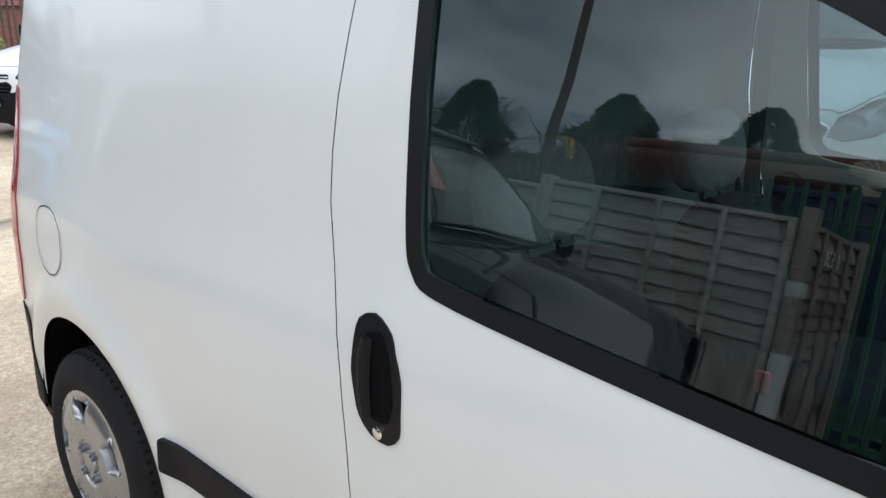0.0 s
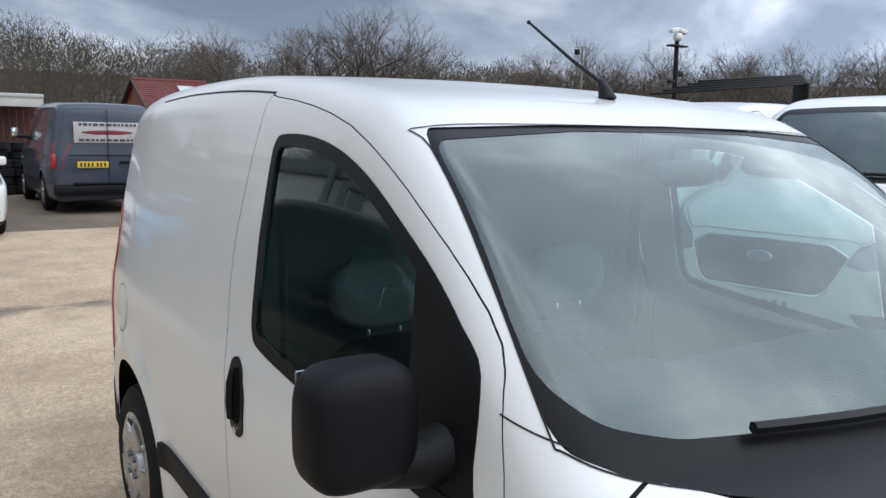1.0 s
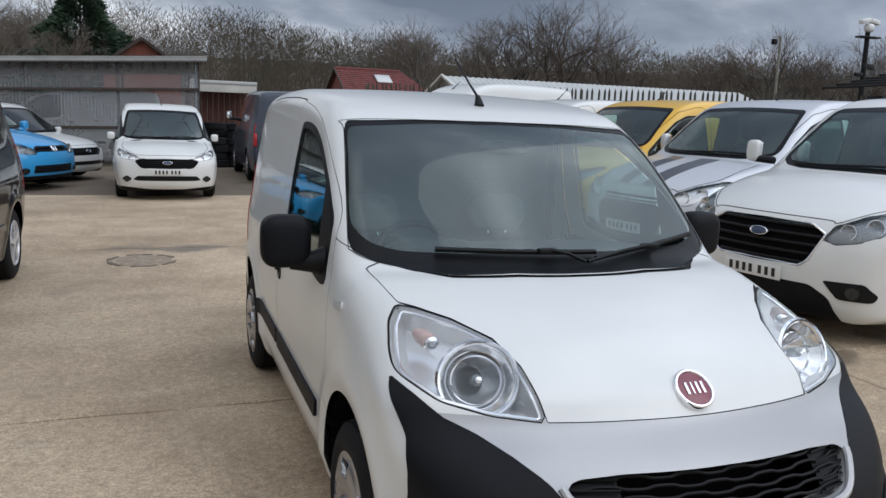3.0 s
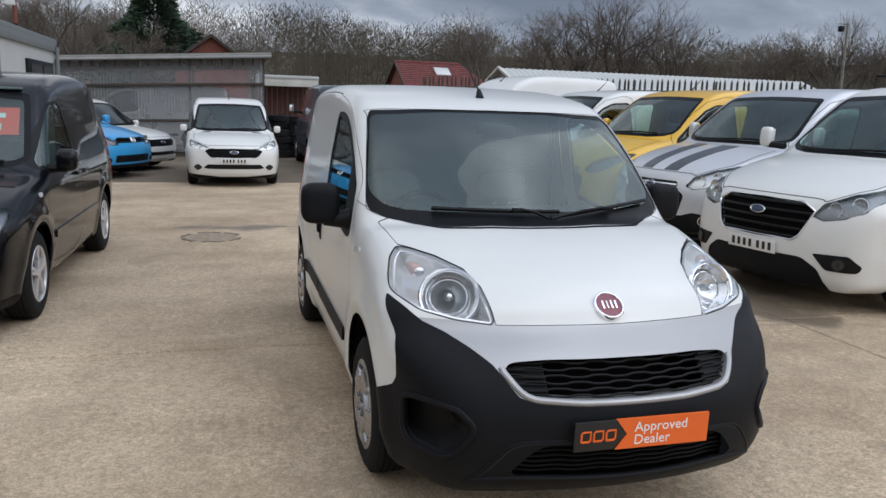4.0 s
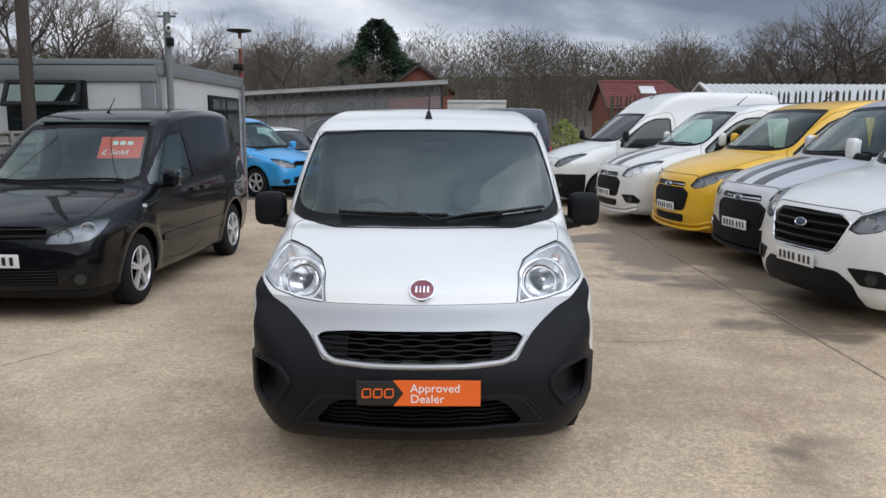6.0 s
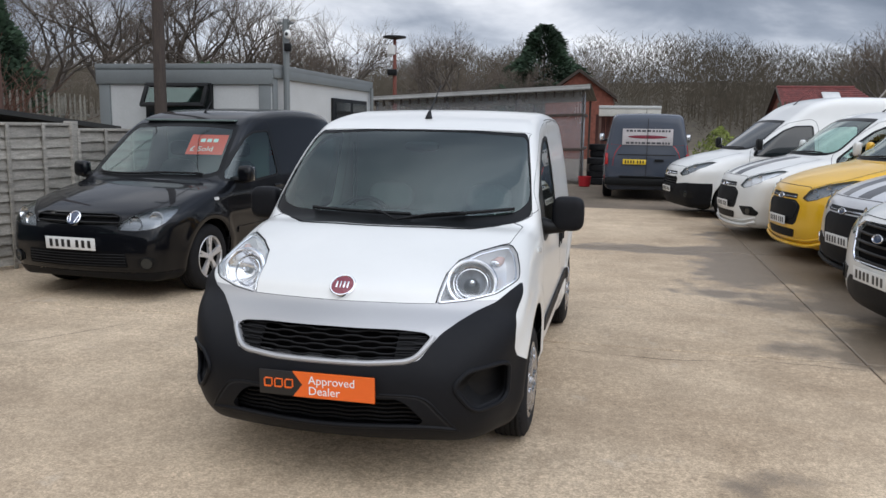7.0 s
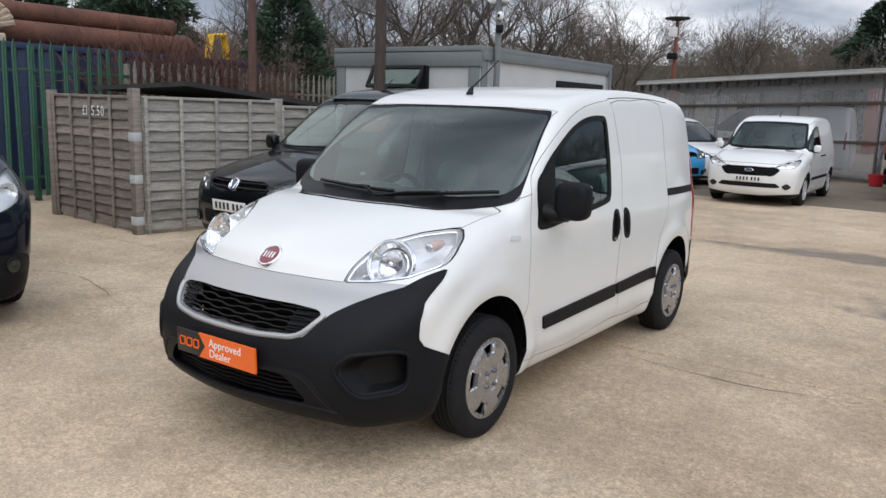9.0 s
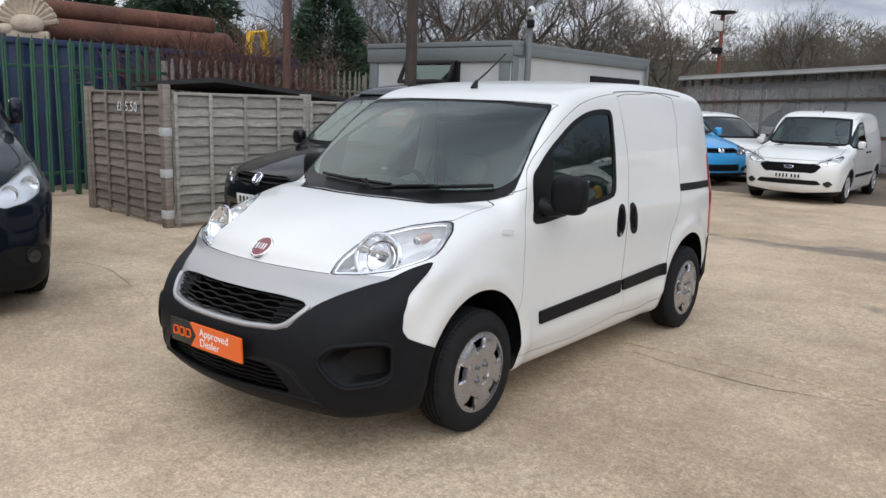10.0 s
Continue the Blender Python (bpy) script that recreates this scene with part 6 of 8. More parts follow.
# ---------------------------------------------------------------- the yard's own materials
M.update({
    "earth": surface("bare_earth", (0.16, 0.125, 0.09), 0.95, vary=0.35, scale=0.4, fine=25, bump=0.6, dirt=0.5, dirt_colour=(0.07, 0.075, 0.035)),
    "iron_worn": surface("worn_iron", (0.31, 0.25, 0.18), 0.85, vary=0.3, scale=9, fine=120, bump=0.3, dirt=0.6, dirt_colour=(0.12, 0.09, 0.065)),
    "iron": surface("cast_iron", (0.19, 0.15, 0.115), 0.7, metal=0.4, vary=0.3, scale=20, fine=150, bump=0.3),
    "fence_wood": surface("weathered_fence", (0.255, 0.24, 0.21), 0.9, vary=0.28, scale=5, fine=40, bump=0.4, stretch=(1, 1, 6), per_piece=0.22, dirt=0.3, dirt_colour=(0.09, 0.10, 0.07)),
    "fence_brown": surface("brown_fence", (0.20, 0.172, 0.145), 0.9, vary=0.28, scale=5, fine=40, bump=0.4, stretch=(1, 1, 6), per_piece=0.25, dirt=0.3, dirt_colour=(0.06, 0.06, 0.045)),
    "dark_wood": surface("dark_pole_wood", (0.055, 0.042, 0.034), 0.9, vary=0.3, scale=6, fine=60, bump=0.5, stretch=(4, 4, 0.4)),
    "brown_wood": surface("brown_pole_wood", (0.10, 0.055, 0.042), 0.9, vary=0.3, scale=6, fine=60, bump=0.5, stretch=(4, 4, 0.4)),
    "palisade": surface("green_palisade", (0.022, 0.080, 0.046), 0.55, metal=0.1, vary=0.25, scale=7, fine=80, bump=0.1, per_piece=0.2, dirt=0.35, dirt_colour=(0.10, 0.09, 0.07)),
    "galvanised": surface("dull_galvanised", (0.19, 0.18, 0.15), 0.7, metal=0.25, vary=0.3, scale=7, fine=80, bump=0.1, per_piece=0.25, dirt=0.4, dirt_colour=(0.06, 0.08, 0.05)),
    "fence_olive": surface("olive_palisade", (0.075, 0.073, 0.055), 0.7, metal=0.2, vary=0.3, scale=7, fine=80, bump=0.1, per_piece=0.25),
    "container_blue": surface("container_blue", (0.009, 0.022, 0.058), 0.6, vary=0.25, scale=1.5, fine=40, bump=0.1, dirt=0.5, dirt_colour=(0.05, 0.04, 0.05)),
    "rust": surface("rusted_steel", (0.11, 0.046, 0.029), 0.9, vary=0.35, scale=2.5, fine=40, bump=0.3, dirt=0.5, dirt_colour=(0.10, 0.05, 0.03)),
    "cabin_grey": surface("cabin_panel", (0.46, 0.47, 0.46), 0.6, vary=0.06, scale=1.2, fine=60, bump=0.05, dirt=0.12, dirt_colour=(0.28, 0.28, 0.26)),
    "cabin_dark": surface("cabin_trim", (0.15, 0.165, 0.165), 0.55, vary=0.08, scale=2, fine=60, bump=0.05),
    "felt": surface("roof_felt", (0.03, 0.03, 0.028), 0.95, vary=0.35, scale=3, fine=60, bump=0.5),
    "white_board": surface("white_board", (0.58, 0.57, 0.52), 0.7, vary=0.12, scale=2, fine=50, bump=0.1, dirt=0.3, dirt_colour=(0.3, 0.3, 0.24)),
    "grey_board": surface("grey_board", (0.25, 0.245, 0.23), 0.8, vary=0.15, scale=2, fine=50, bump=0.1, dirt=0.3, dirt_colour=(0.12, 0.12, 0.10)),
    "brick": surface("red_brick", (0.18, 0.062, 0.042), 0.9, vary=0.3, scale=6, fine=60, bump=0.4),
    "roof_tile": surface("red_roof_tile", (0.135, 0.036, 0.032), 0.85, vary=0.25, scale=3, fine=40, bump=0.4, per_piece=0.18),
    "barn": surface("red_brown_boards", (0.075, 0.03, 0.024), 0.9, vary=0.3, scale=3, fine=40, bump=0.3, stretch=(6, 1, 1)),
    "bark": surface("grey_bark", (0.085, 0.072, 0.060), 0.95, vary=0.35, scale=3, fine=30, bump=0.4),
    "twigs": surface("bare_twigs", (0.125, 0.10, 0.078), 0.95, vary=0.3, scale=0.4, fine=6, bump=0.0),
    "twigs_olive": surface("far_twigs", (0.088, 0.074, 0.053), 0.95, vary=0.35, scale=0.08, fine=2, bump=0.0),
    "twigs_red": surface("red_brown_twigs", (0.125, 0.060, 0.042), 0.95, vary=0.35, scale=1.0, fine=12, bump=0.0),
    "needles": surface("conifer_needles", (0.028, 0.055, 0.029), 0.85, vary=0.4, scale=0.8, fine=8, bump=0.0, per_piece=0.3),
    "leaves": surface("yellow_green_leaves", (0.14, 0.17, 0.03), 0.8, vary=0.4, scale=2, fine=12, bump=0.0, per_piece=0.35),
    "ivy": surface("ivy_leaves", (0.035, 0.065, 0.022), 0.7, vary=0.4, scale=2, fine=12, bump=0.0, per_piece=0.35),
    "stone": surface("ornament_stone", (0.42, 0.34, 0.26), 0.85, vary=0.2, scale=8, fine=60, bump=0.4),
    "yellow_steel": surface("yellow_steel", (0.62, 0.36, 0.01), 0.5, vary=0.1, scale=4, fine=60, bump=0.05),
    "lamp_red": surface("red_brown_steel", (0.16, 0.045, 0.03), 0.6, vary=0.2, scale=5, fine=60, bump=0.1),
    "tarp": surface("green_tarp", (0.02, 0.10, 0.06), 0.6, vary=0.2, scale=4, fine=60, bump=0.1),
})


def concrete():
    """Worn tan yard concrete: broad pale and brown patches, mottling, exposed stones."""
    m = bpy.data.materials.new("yard_concrete")
    m.use_nodes = True
    nt = m.node_tree
    b = nt.nodes["Principled BSDF"]
    co = nt.nodes.new("ShaderNodeTexCoord")

    def noise_tex(s, d=6.0, r=0.6, stretch=(1, 1, 1)):
        mp, n = nt.nodes.new("ShaderNodeMapping"), nt.nodes.new("ShaderNodeTexNoise")
        mp.inputs["Scale"].default_value = stretch
        link(nt, co.outputs["Object"], mp.inputs["Vector"])
        n.inputs["Scale"].default_value, n.inputs["Detail"].default_value, n.inputs["Roughness"].default_value = s, d, r
        link(nt, mp.outputs[0], n.inputs["Vector"])
        return n.outputs["Fac"]

    def ramp(fac, *stops):
        r = nt.nodes.new("ShaderNodeValToRGB")
        for k, (pos, col) in enumerate(stops):
            e = r.color_ramp.elements[k] if k < 2 else r.color_ramp.elements.new(pos)
            e.position, e.color = pos, (*col, 1)
        link(nt, fac, r.inputs[0])
        return r.outputs[0]

    def mix(a, b_, fac, mode="MIX"):
        x = nt.nodes.new("ShaderNodeMix")
        x.data_type, x.blend_type = "RGBA", mode
        for sock, val in (("Factor", fac), ("A", a), ("B", b_)):
            if isinstance(val, (int, float)):
                x.inputs[sock].default_value = val
            else:
                link(nt, val, x.inputs[sock])
        return x.outputs["Result"]

    base = ramp(noise_tex(0.30, 5), (0.32, (0.37, 0.285, 0.195)), (0.68, (0.63, 0.515, 0.375)))
    mott = ramp(noise_tex(1.8, 12, 0.78), (0.34, (0.72, 0.70, 0.68)), (0.66, (1.16, 1.155, 1.15)))
    sweep = ramp(noise_tex(0.7, 9, 0.6, (0.45, 1.6, 1)), (0.36, (0.80, 0.775, 0.75)), (0.52, (1.0, 1.0, 1.0)))
    sand = ramp(noise_tex(75, 4, 0.8), (0.38, (0.52, 0.50, 0.47)), (0.62, (1.38, 1.37, 1.35)))
    grit = ramp(noise_tex(24, 7, 0.82), (0.38, (0.58, 0.56, 0.53)), (0.60, (1.26, 1.25, 1.24)))
    stones = nt.nodes.new("ShaderNodeTexVoronoi")
    stones.inputs["Scale"].default_value = 42
    link(nt, co.outputs["Object"], stones.inputs["Vector"])
    pits = ramp(stones.outputs["Distance"], (0.10, (0.42, 0.40, 0.37)), (0.24, (1.0, 1.0, 1.0)))
    col = mix(mix(base, mott, 0.8, "MULTIPLY"), sweep, 0.55, "MULTIPLY")
    worn = ramp(noise_tex(0.9, 6, 0.65), (0.38, (0.3, 0.3, 0.3)), (0.62, (1, 1, 1)))
    col = mix(col, sand, 0.6, "MULTIPLY")
    col = mix(col, mix(mix(col, grit, 0.7, "MULTIPLY"), pits, 0.4, "MULTIPLY"), worn)
    # stones of the worn top differ one from the next
    cell = nt.nodes.new("ShaderNodeSeparateColor")
    link(nt, stones.outputs["Color"], cell.inputs[0])
    col = mix(col, ramp(cell.outputs[0], (0.1, (0.70, 0.69, 0.67)), (0.9, (1.28, 1.27, 1.25))), 0.3, "MULTIPLY")
    stain = ramp(noise_tex(0.55, 9, 0.68, (1.4, 0.8, 1)), (0.56, (1, 1, 1)), (0.70, (0.66, 0.63, 0.59)))
    col = mix(col, stain, 0.75, "MULTIPLY")
    pale = ramp(noise_tex(2.2, 8, 0.7), (0.60, (0, 0, 0)), (0.72, (0.45, 0.45, 0.45)))
    dust = nt.nodes.new("ShaderNodeRGB")
    dust.outputs[0].default_value = (0.56, 0.49, 0.40, 1)
    col = mix(col, dust.outputs[0], pale)

    # water lies along the open joint and where the row of vans drips
    sep = nt.nodes.new("ShaderNodeSeparateXYZ")
    link(nt, co.outputs["Object"], sep.inputs[0])

    def math_node(op, a_, b_):
        n = nt.nodes.new("ShaderNodeMath")
        n.operation = op
        for i, val in enumerate((a_, b_)):
            if isinstance(val, (int, float)):
                n.inputs[i].default_value = val
            else:
                link(nt, val, n.inputs[i])
        return n.outputs[0]

    def close_to(axis, at, reach, amount):
        d = math_node("ABSOLUTE", math_node("SUBTRACT", sep.outputs[axis], at), 0.0)
        n = nt.nodes.new("ShaderNodeMapRange")
        n.inputs["From Max"].default_value = reach
        n.inputs["To Min"].default_value, n.inputs["To Max"].default_value = amount, 0.0
        link(nt, d, n.inputs["Value"])
        return n.outputs[0]

    wet = math_node("ADD", noise_tex(0.75, 8, 0.62), math_node("MULTIPLY", close_to("X", 3.6, 2.0, 1.0), close_to("Y", 6.3, 6.4, 0.62)))
    wet = math_node("ADD", wet, math_node("MULTIPLY", close_to("Y", 6.95, 0.55, 1.0), close_to("X", 1.5, 7.0, 0.36)))
    damp = ramp(wet, (0.64, (0, 0, 0)), (0.73, (0.85, 0.85, 0.85)))
    dark = nt.nodes.new("ShaderNodeRGB")
    dark.outputs[0].default_value = (0.10, 0.078, 0.057, 1)
    col = mix(col, mix(col, dark.outputs[0], 0.85), damp)
    link(nt, col, b.inputs["Base Color"])
    rr = nt.nodes.new("ShaderNodeMapRange")
    rr.inputs["From Max"].default_value = 0.55
    rr.inputs["To Min"].default_value, rr.inputs["To Max"].default_value = 0.92, 0.48
    link(nt, damp, rr.inputs["Value"])
    link(nt, rr.outputs[0], b.inputs["Roughness"])
    bp = nt.nodes.new("ShaderNodeBump")
    bp.inputs["Strength"].default_value, bp.inputs["Distance"].default_value = 0.45, 0.006
    link(nt, noise_tex(90, 4, 0.7), bp.inputs["Height"])
    link(nt, bp.outputs[0], b.inputs["Normal"])
    return m


def sheet_plastic():
    """Milky corrugated plastic sheet: part clear, part scattering."""
    m = bpy.data.materials.new("milky_sheet")
    m.use_nodes = True
    nt = m.node_tree
    nt.nodes.clear()
    out, mx = nt.nodes.new("ShaderNodeOutputMaterial"), nt.nodes.new("ShaderNodeMixShader")
    tr, df = nt.nodes.new("ShaderNodeBsdfTransparent"), nt.nodes.new("ShaderNodeBsdfPrincipled")
    tr.inputs["Color"].default_value = (0.80, 0.82, 0.84, 1)
    df.inputs["Base Color"].default_value = (0.40, 0.41, 0.42, 1)
    df.inputs["Roughness"].default_value = 0.3
    co, no, mr = nt.nodes.new("ShaderNodeTexCoord"), nt.nodes.new("ShaderNodeTexNoise"), nt.nodes.new("ShaderNodeMapRange")
    no.inputs["Scale"].default_value, no.inputs["Detail"].default_value = 1.3, 6
    link(nt, co.outputs["Object"], no.inputs["Vector"])
    mr.inputs["To Min"].default_value, mr.inputs["To Max"].default_value = 0.22, 0.52
    link(nt, no.outputs["Fac"], mr.inputs["Value"])
    link(nt, mr.outputs[0], mx.inputs[0])
    link(nt, tr.outputs[0], mx.inputs[1])
    link(nt, df.outputs[0], mx.inputs[2])
    link(nt, mx.outputs[0], out.inputs[0])
    return m


M["sheet"] = sheet_plastic()
M["concrete"] = concrete()


def structure(name, geo, material, label, category, smooth=False):
    ob = new(name, mesh_of(name, geo.v, geo.f, material, smooth))
    return tagged(ob, label, category, kind="structure")


# ---------------------------------------------------------------- ground
def build_ground():
    g = Geo()
    n = 60
    ax = np.sign(np.linspace(-1, 1, n + 1)) * np.abs(np.linspace(-1, 1, n + 1)) ** 2.2 * 900
    v = [(x, y, -0.014) for y in ax for x in ax]
    g.add(v, [(j * (n + 1) + i, j * (n + 1) + i + 1, (j + 1) * (n + 1) + i + 1, (j + 1) * (n + 1) + i) for j in range(n) for i in range(n)])
    ground = structure("ground", g, M["earth"], "brown bare earth with patches of grass round the yard", "ground")
    rnd = random.Random(8)
    ys = [-16.0, -10.5, -3.25, 1.88, 7.0, 12.6]
    xs = [-9.6, -3.95, 2.95, 8.4, 16.0]
    for i in range(len(xs) - 1):
        for j in range(len(ys) - 1):
            x0, x1, y0, y1 = xs[i] + 0.004, xs[i + 1] - 0.004, ys[j] + (0.014 if j == 4 else 0.004), ys[j + 1] - (0.010 if j == 3 else 0.004)
            # slightly ragged, rounded edges
            nx, ny = 60, 36
            line = [(x0 + (x1 - x0) * k / nx, y0) for k in range(nx)] + [(x1, y0 + (y1 - y0) * k / ny) for k in range(ny)] + \
                   [(x1 - (x1 - x0) * k / nx, y1) for k in range(nx)] + [(x0, y1 - (y1 - y0) * k / ny) for k in range(ny)]
            cx, cy = (x0 + x1) / 2, (y0 + y1) / 2
            line = [(cx + (x - cx) * (1 - rnd.uniform(0, 0.010) / abs(x1 - x0)), cy + (y - cy) * (1 - rnd.uniform(0, 0.024) / abs(y1 - y0))) for x, y in line]
            k = len(line)
            inner = [(cx + (x - cx) * (1 - 0.02 / (x1 - x0)), cy + (y - cy) * (1 - 0.02 / (y1 - y0))) for x, y in line]
            vv = [(x, y, -0.02) for x, y in line] + [(x, y, -0.006) for x, y in line] + [(x, y, 0.0) for x, y in inner]
            ff = [(a, (a + 1) % k, k + (a + 1) % k, k + a) for a in range(k)] + [(k + a, k + (a + 1) % k, 2 * k + (a + 1) % k, 2 * k + a) for a in range(k)] + [tuple(range(2 * k, 3 * k))]
            part("slab", (vv, ff), M["concrete"], ground, smooth=False)
    # cracks across the slabs
    for pts in ([(-4.0, 0.0), (-3.5, 0.05), (-3.2, 0.5), (-2.9, 0.9), (-2.6, 1.4)], [(-5.6, 0.5), (-4.6, 0.35), (-3.9, 0.6), (-3.0, 0.4)], [(0.8, 1.7), (1.6, 1.62), (2.3, 1.75), (2.9, 1.70)]):
        p = soft_line(pts, 6, False) + np.array([[rnd.uniform(-0.012, 0.012), rnd.uniform(-0.012, 0.012)] for _ in range(6 * (len(pts) - 1) + 1)])
        d = np.gradient(p, axis=0)
        d = np.stack([-d[:, 1], d[:, 0]], 1) / np.linalg.norm(d, axis=1)[:, None]
        w = np.array([rnd.uniform(0.0010, 0.0032) for _ in p])[:, None]
        vv = [(*q, 0.0035) for q in p + d * w] + [(*q, 0.0035) for q in p - d * w]
        kk = len(p)
        part("crack", (vv, [(a, a + 1, kk + a + 1, kk + a) for a in range(kk - 1)]), M["gap"], ground, smooth=False, fix=False)
    # manhole cover
    mh = thing("manhole_cover", "worn round iron manhole cover set in the concrete", "manhole cover", pose(-1.46, 6.25, 0.0))
    ring = Geo()
    for k in range(40):
        if k % 13 in (0, 1, 7):
            continue
        a0, a1 = 2 * math.pi * k / 40, 2 * math.pi * (k + 1) / 40
        r0, r1 = 0.312 + 0.01 * math.sin(k * 1.7), 0.348 + 0.012 * math.sin(k * 2.3)
        q = [(r * math.cos(a_), r * math.sin(a_), z_) for z_ in (0.0, 0.006) for a_, r in ((a0, r0), (a1, r0), (a1, r1), (a0, r1))]
        ring.add(q, [(4, 5, 6, 7), (0, 1, 5, 4), (1, 2, 6, 5), (2, 3, 7, 6), (3, 0, 4, 7)])
    part("frame", ring, M["iron"], mh, "broken rusty iron ring", smooth=False)
    part("lid", Geo().lathe([(0.0, 0.30), (0.005, 0.297), (0.005, 0.0)], 40, Matrix.Rotation(radians(-90), 4, "Y")), M["iron_worn"], mh)
    for k in range(10):
        a = radians(36 * k)
        part("rib", Geo().box((0, 0, 0.006), (0.16, 0.02, 0.004), 0.001, pose(0.17 * math.cos(a), 0.17 * math.sin(a), 0, 0, 0, 36 * k)), M["iron_worn"], mh)


# ---------------------------------------------------------------- fences
def lap_panel(a, b, height, name, material, label, battens=4, chalk=None):
    """A panel of overlapping boards between two posts, from a to b on the ground."""
    a, b = Vector((*a, 0)), Vector((*b, 0))
    length = (b - a).length
    m = Matrix.Translation(a) @ Matrix.Rotation(math.atan2(b.y - a.y, b.x - a.x), 4, "Z")
    p = thing(name, label, "fence", m, "lap fence panels")
    rnd = random.Random(hash((round(a.x, 2), round(a.y, 2))) % 1000)
    rows = 13
    bh = (height - 0.10) / rows
    for r in range(rows):
        z = 0.05 + bh * r
        segs = 14
        vv = []
        wob = [rnd.uniform(-0.008, 0.008) for _ in range(segs + 1)]
        for k in range(segs + 1):
            x = length * k / segs
            vv += [(x, -0.040 + rnd.uniform(-0.003, 0.003), z + wob[k]), (x, -0.010, z + bh + 0.02), (x, -0.003, z + bh + 0.02), (x, -0.024, z + wob[k])]
        ff = []
        for k in range(segs):
            o = 4 * k
            ff += [(o, o + 4, o + 5, o + 1), (o + 1, o + 5, o + 6, o + 2), (o + 2, o + 6, o + 7, o + 3), (o + 3, o + 7, o + 4, o)]
        part("board", (vv, ff), material, p, smooth=False)
    for k in range(battens):
        x = length * k / (battens - 1)
        x = min(max(x, 0.03), length - 0.03)
        part("batten", Geo().box((x, -0.052, height / 2), (0.045, 0.022, height - 0.02), 0.004), material, p)
    part("cap", Geo().box((length / 2, -0.02, height - 0.02), (length, 0.055, 0.035), 0.005), material, p)
    if chalk:
        for k, (char, off) in enumerate(zip(chalk, (-0.20, -0.125, 0.03, 0.128, 0.17, 0.268))):
            words(char, 0.17, pose(length * 0.5 + off, -0.046, height - 0.25 - 0.004 * (k % 2), 90), M["letter_white"], p, "chalk_mark")
    return p


def post(x, y, h, size, material, name="fence_post", label="square weathered timber fence post"):
    p = thing(name, label, "post", pose(x, y, 0), "fence posts")
    part("shaft", Geo().box((0, 0, h / 2), (size, size, h), 0.006), material, p)
    return p


def palisade(a, b, height, material, label, pitch=0.19, name="palisade_fence", base=0.0):
    a, b = Vector((*a, base)), Vector((*b, base))
    length = (b - a).length
    m = Matrix.Translation(a) @ Matrix.Rotation(math.atan2(b.y - a.y, b.x - a.x), 4, "Z")
    f = thing(name, label, "fence", m)
    w = 0.038
    sec = [(-w, 0.0), (-w * 0.45, 0.012), (0, 0.002), (w * 0.45, 0.012), (w, 0.0)]
    vv, ff = [], []
    for z, s in ((0.06, 1), (height - 0.12, 1), (height, 0.12)):
        vv += [(x * s, -y, z) for x, y in sec] + [(x * s, -y + 0.004, z) for x, y in sec]
    for k in range(2):
        o = 10 * k
        for i in range(4):
            ff += [(o + i, o + i + 1, o + 11 + i, o + 10 + i), (o + 5 + i, o + 15 + i, o + 16 + i, o + 6 + i)]
    mesh = mesh_of("pale", vv, ff, material, False)
    n = int(length / pitch)
    rnd = random.Random(3)
    for k in range(n):
        ob = new("pale", mesh)
        ob.parent = f
        ob.matrix_local = pose(pitch * (k + 0.5), -0.03, rnd.uniform(-0.015, 0.015), 0, rnd.uniform(-0.8, 0.8), 0)
    for z in (0.35, height - 0.42):
        part("rail", Geo().box((length / 2, 0, z), (length, 0.04, 0.045), 0.004), material, f)
    for k in range(int(length / 2.75) + 1):
        part("post", Geo().box((min(2.75 * k, length), 0.05, height / 2 - 0.03), (0.06, 0.09, height - 0.06), 0.004), material, f)
    return f


# ---------------------------------------------------------------- trees
def limbs(rnd, start, direction, length, radius, depth, out, spread=0.55, lift=0.12, twig_out=None, shrink=0.74):
    """Grows a limb and its branches into out, the finest ones into twig_out."""
    n = 4 if depth > 1 else 2
    p, d = Vector(start), Vector(direction).normalized()
    path, rad = [tuple(p)], [radius]
    for k in range(n):
        d = (d + Vector((rnd.gauss(0, 0.14), rnd.gauss(0, 0.14), rnd.gauss(0, 0.10) + lift * 0.5))).normalized()
        p = p + d * (length / n)
        path.append(tuple(p))
        rad.append(radius * (1 - 0.5 * (k + 1) / n))
    (out if depth > 1 or twig_out is None else twig_out).tube(path, rad, 5 if depth > 3 else 4 if depth > 2 else 3, False)
    if depth <= 0:
        return
    kids = 3 if depth > 2 else 4
    for k in range(kids):
        t = rnd.uniform(0.35, 1.0) if k else 1.0
        q = Vector(path[min(n, max(1, round(t * n)))])
        ax = Vector((rnd.gauss(0, 1), rnd.gauss(0, 1), rnd.gauss(0, 0.5))).normalized()
        nd = (d + ax * rnd.uniform(spread * 0.6, spread * 1.5) + Vector((0, 0, lift))).normalized()
        limbs(rnd, q, nd, length * rnd.uniform(shrink - 0.12, shrink + 0.08), max(radius * 0.52, 0.0065), depth - 1, out, spread, lift, twig_out, shrink)


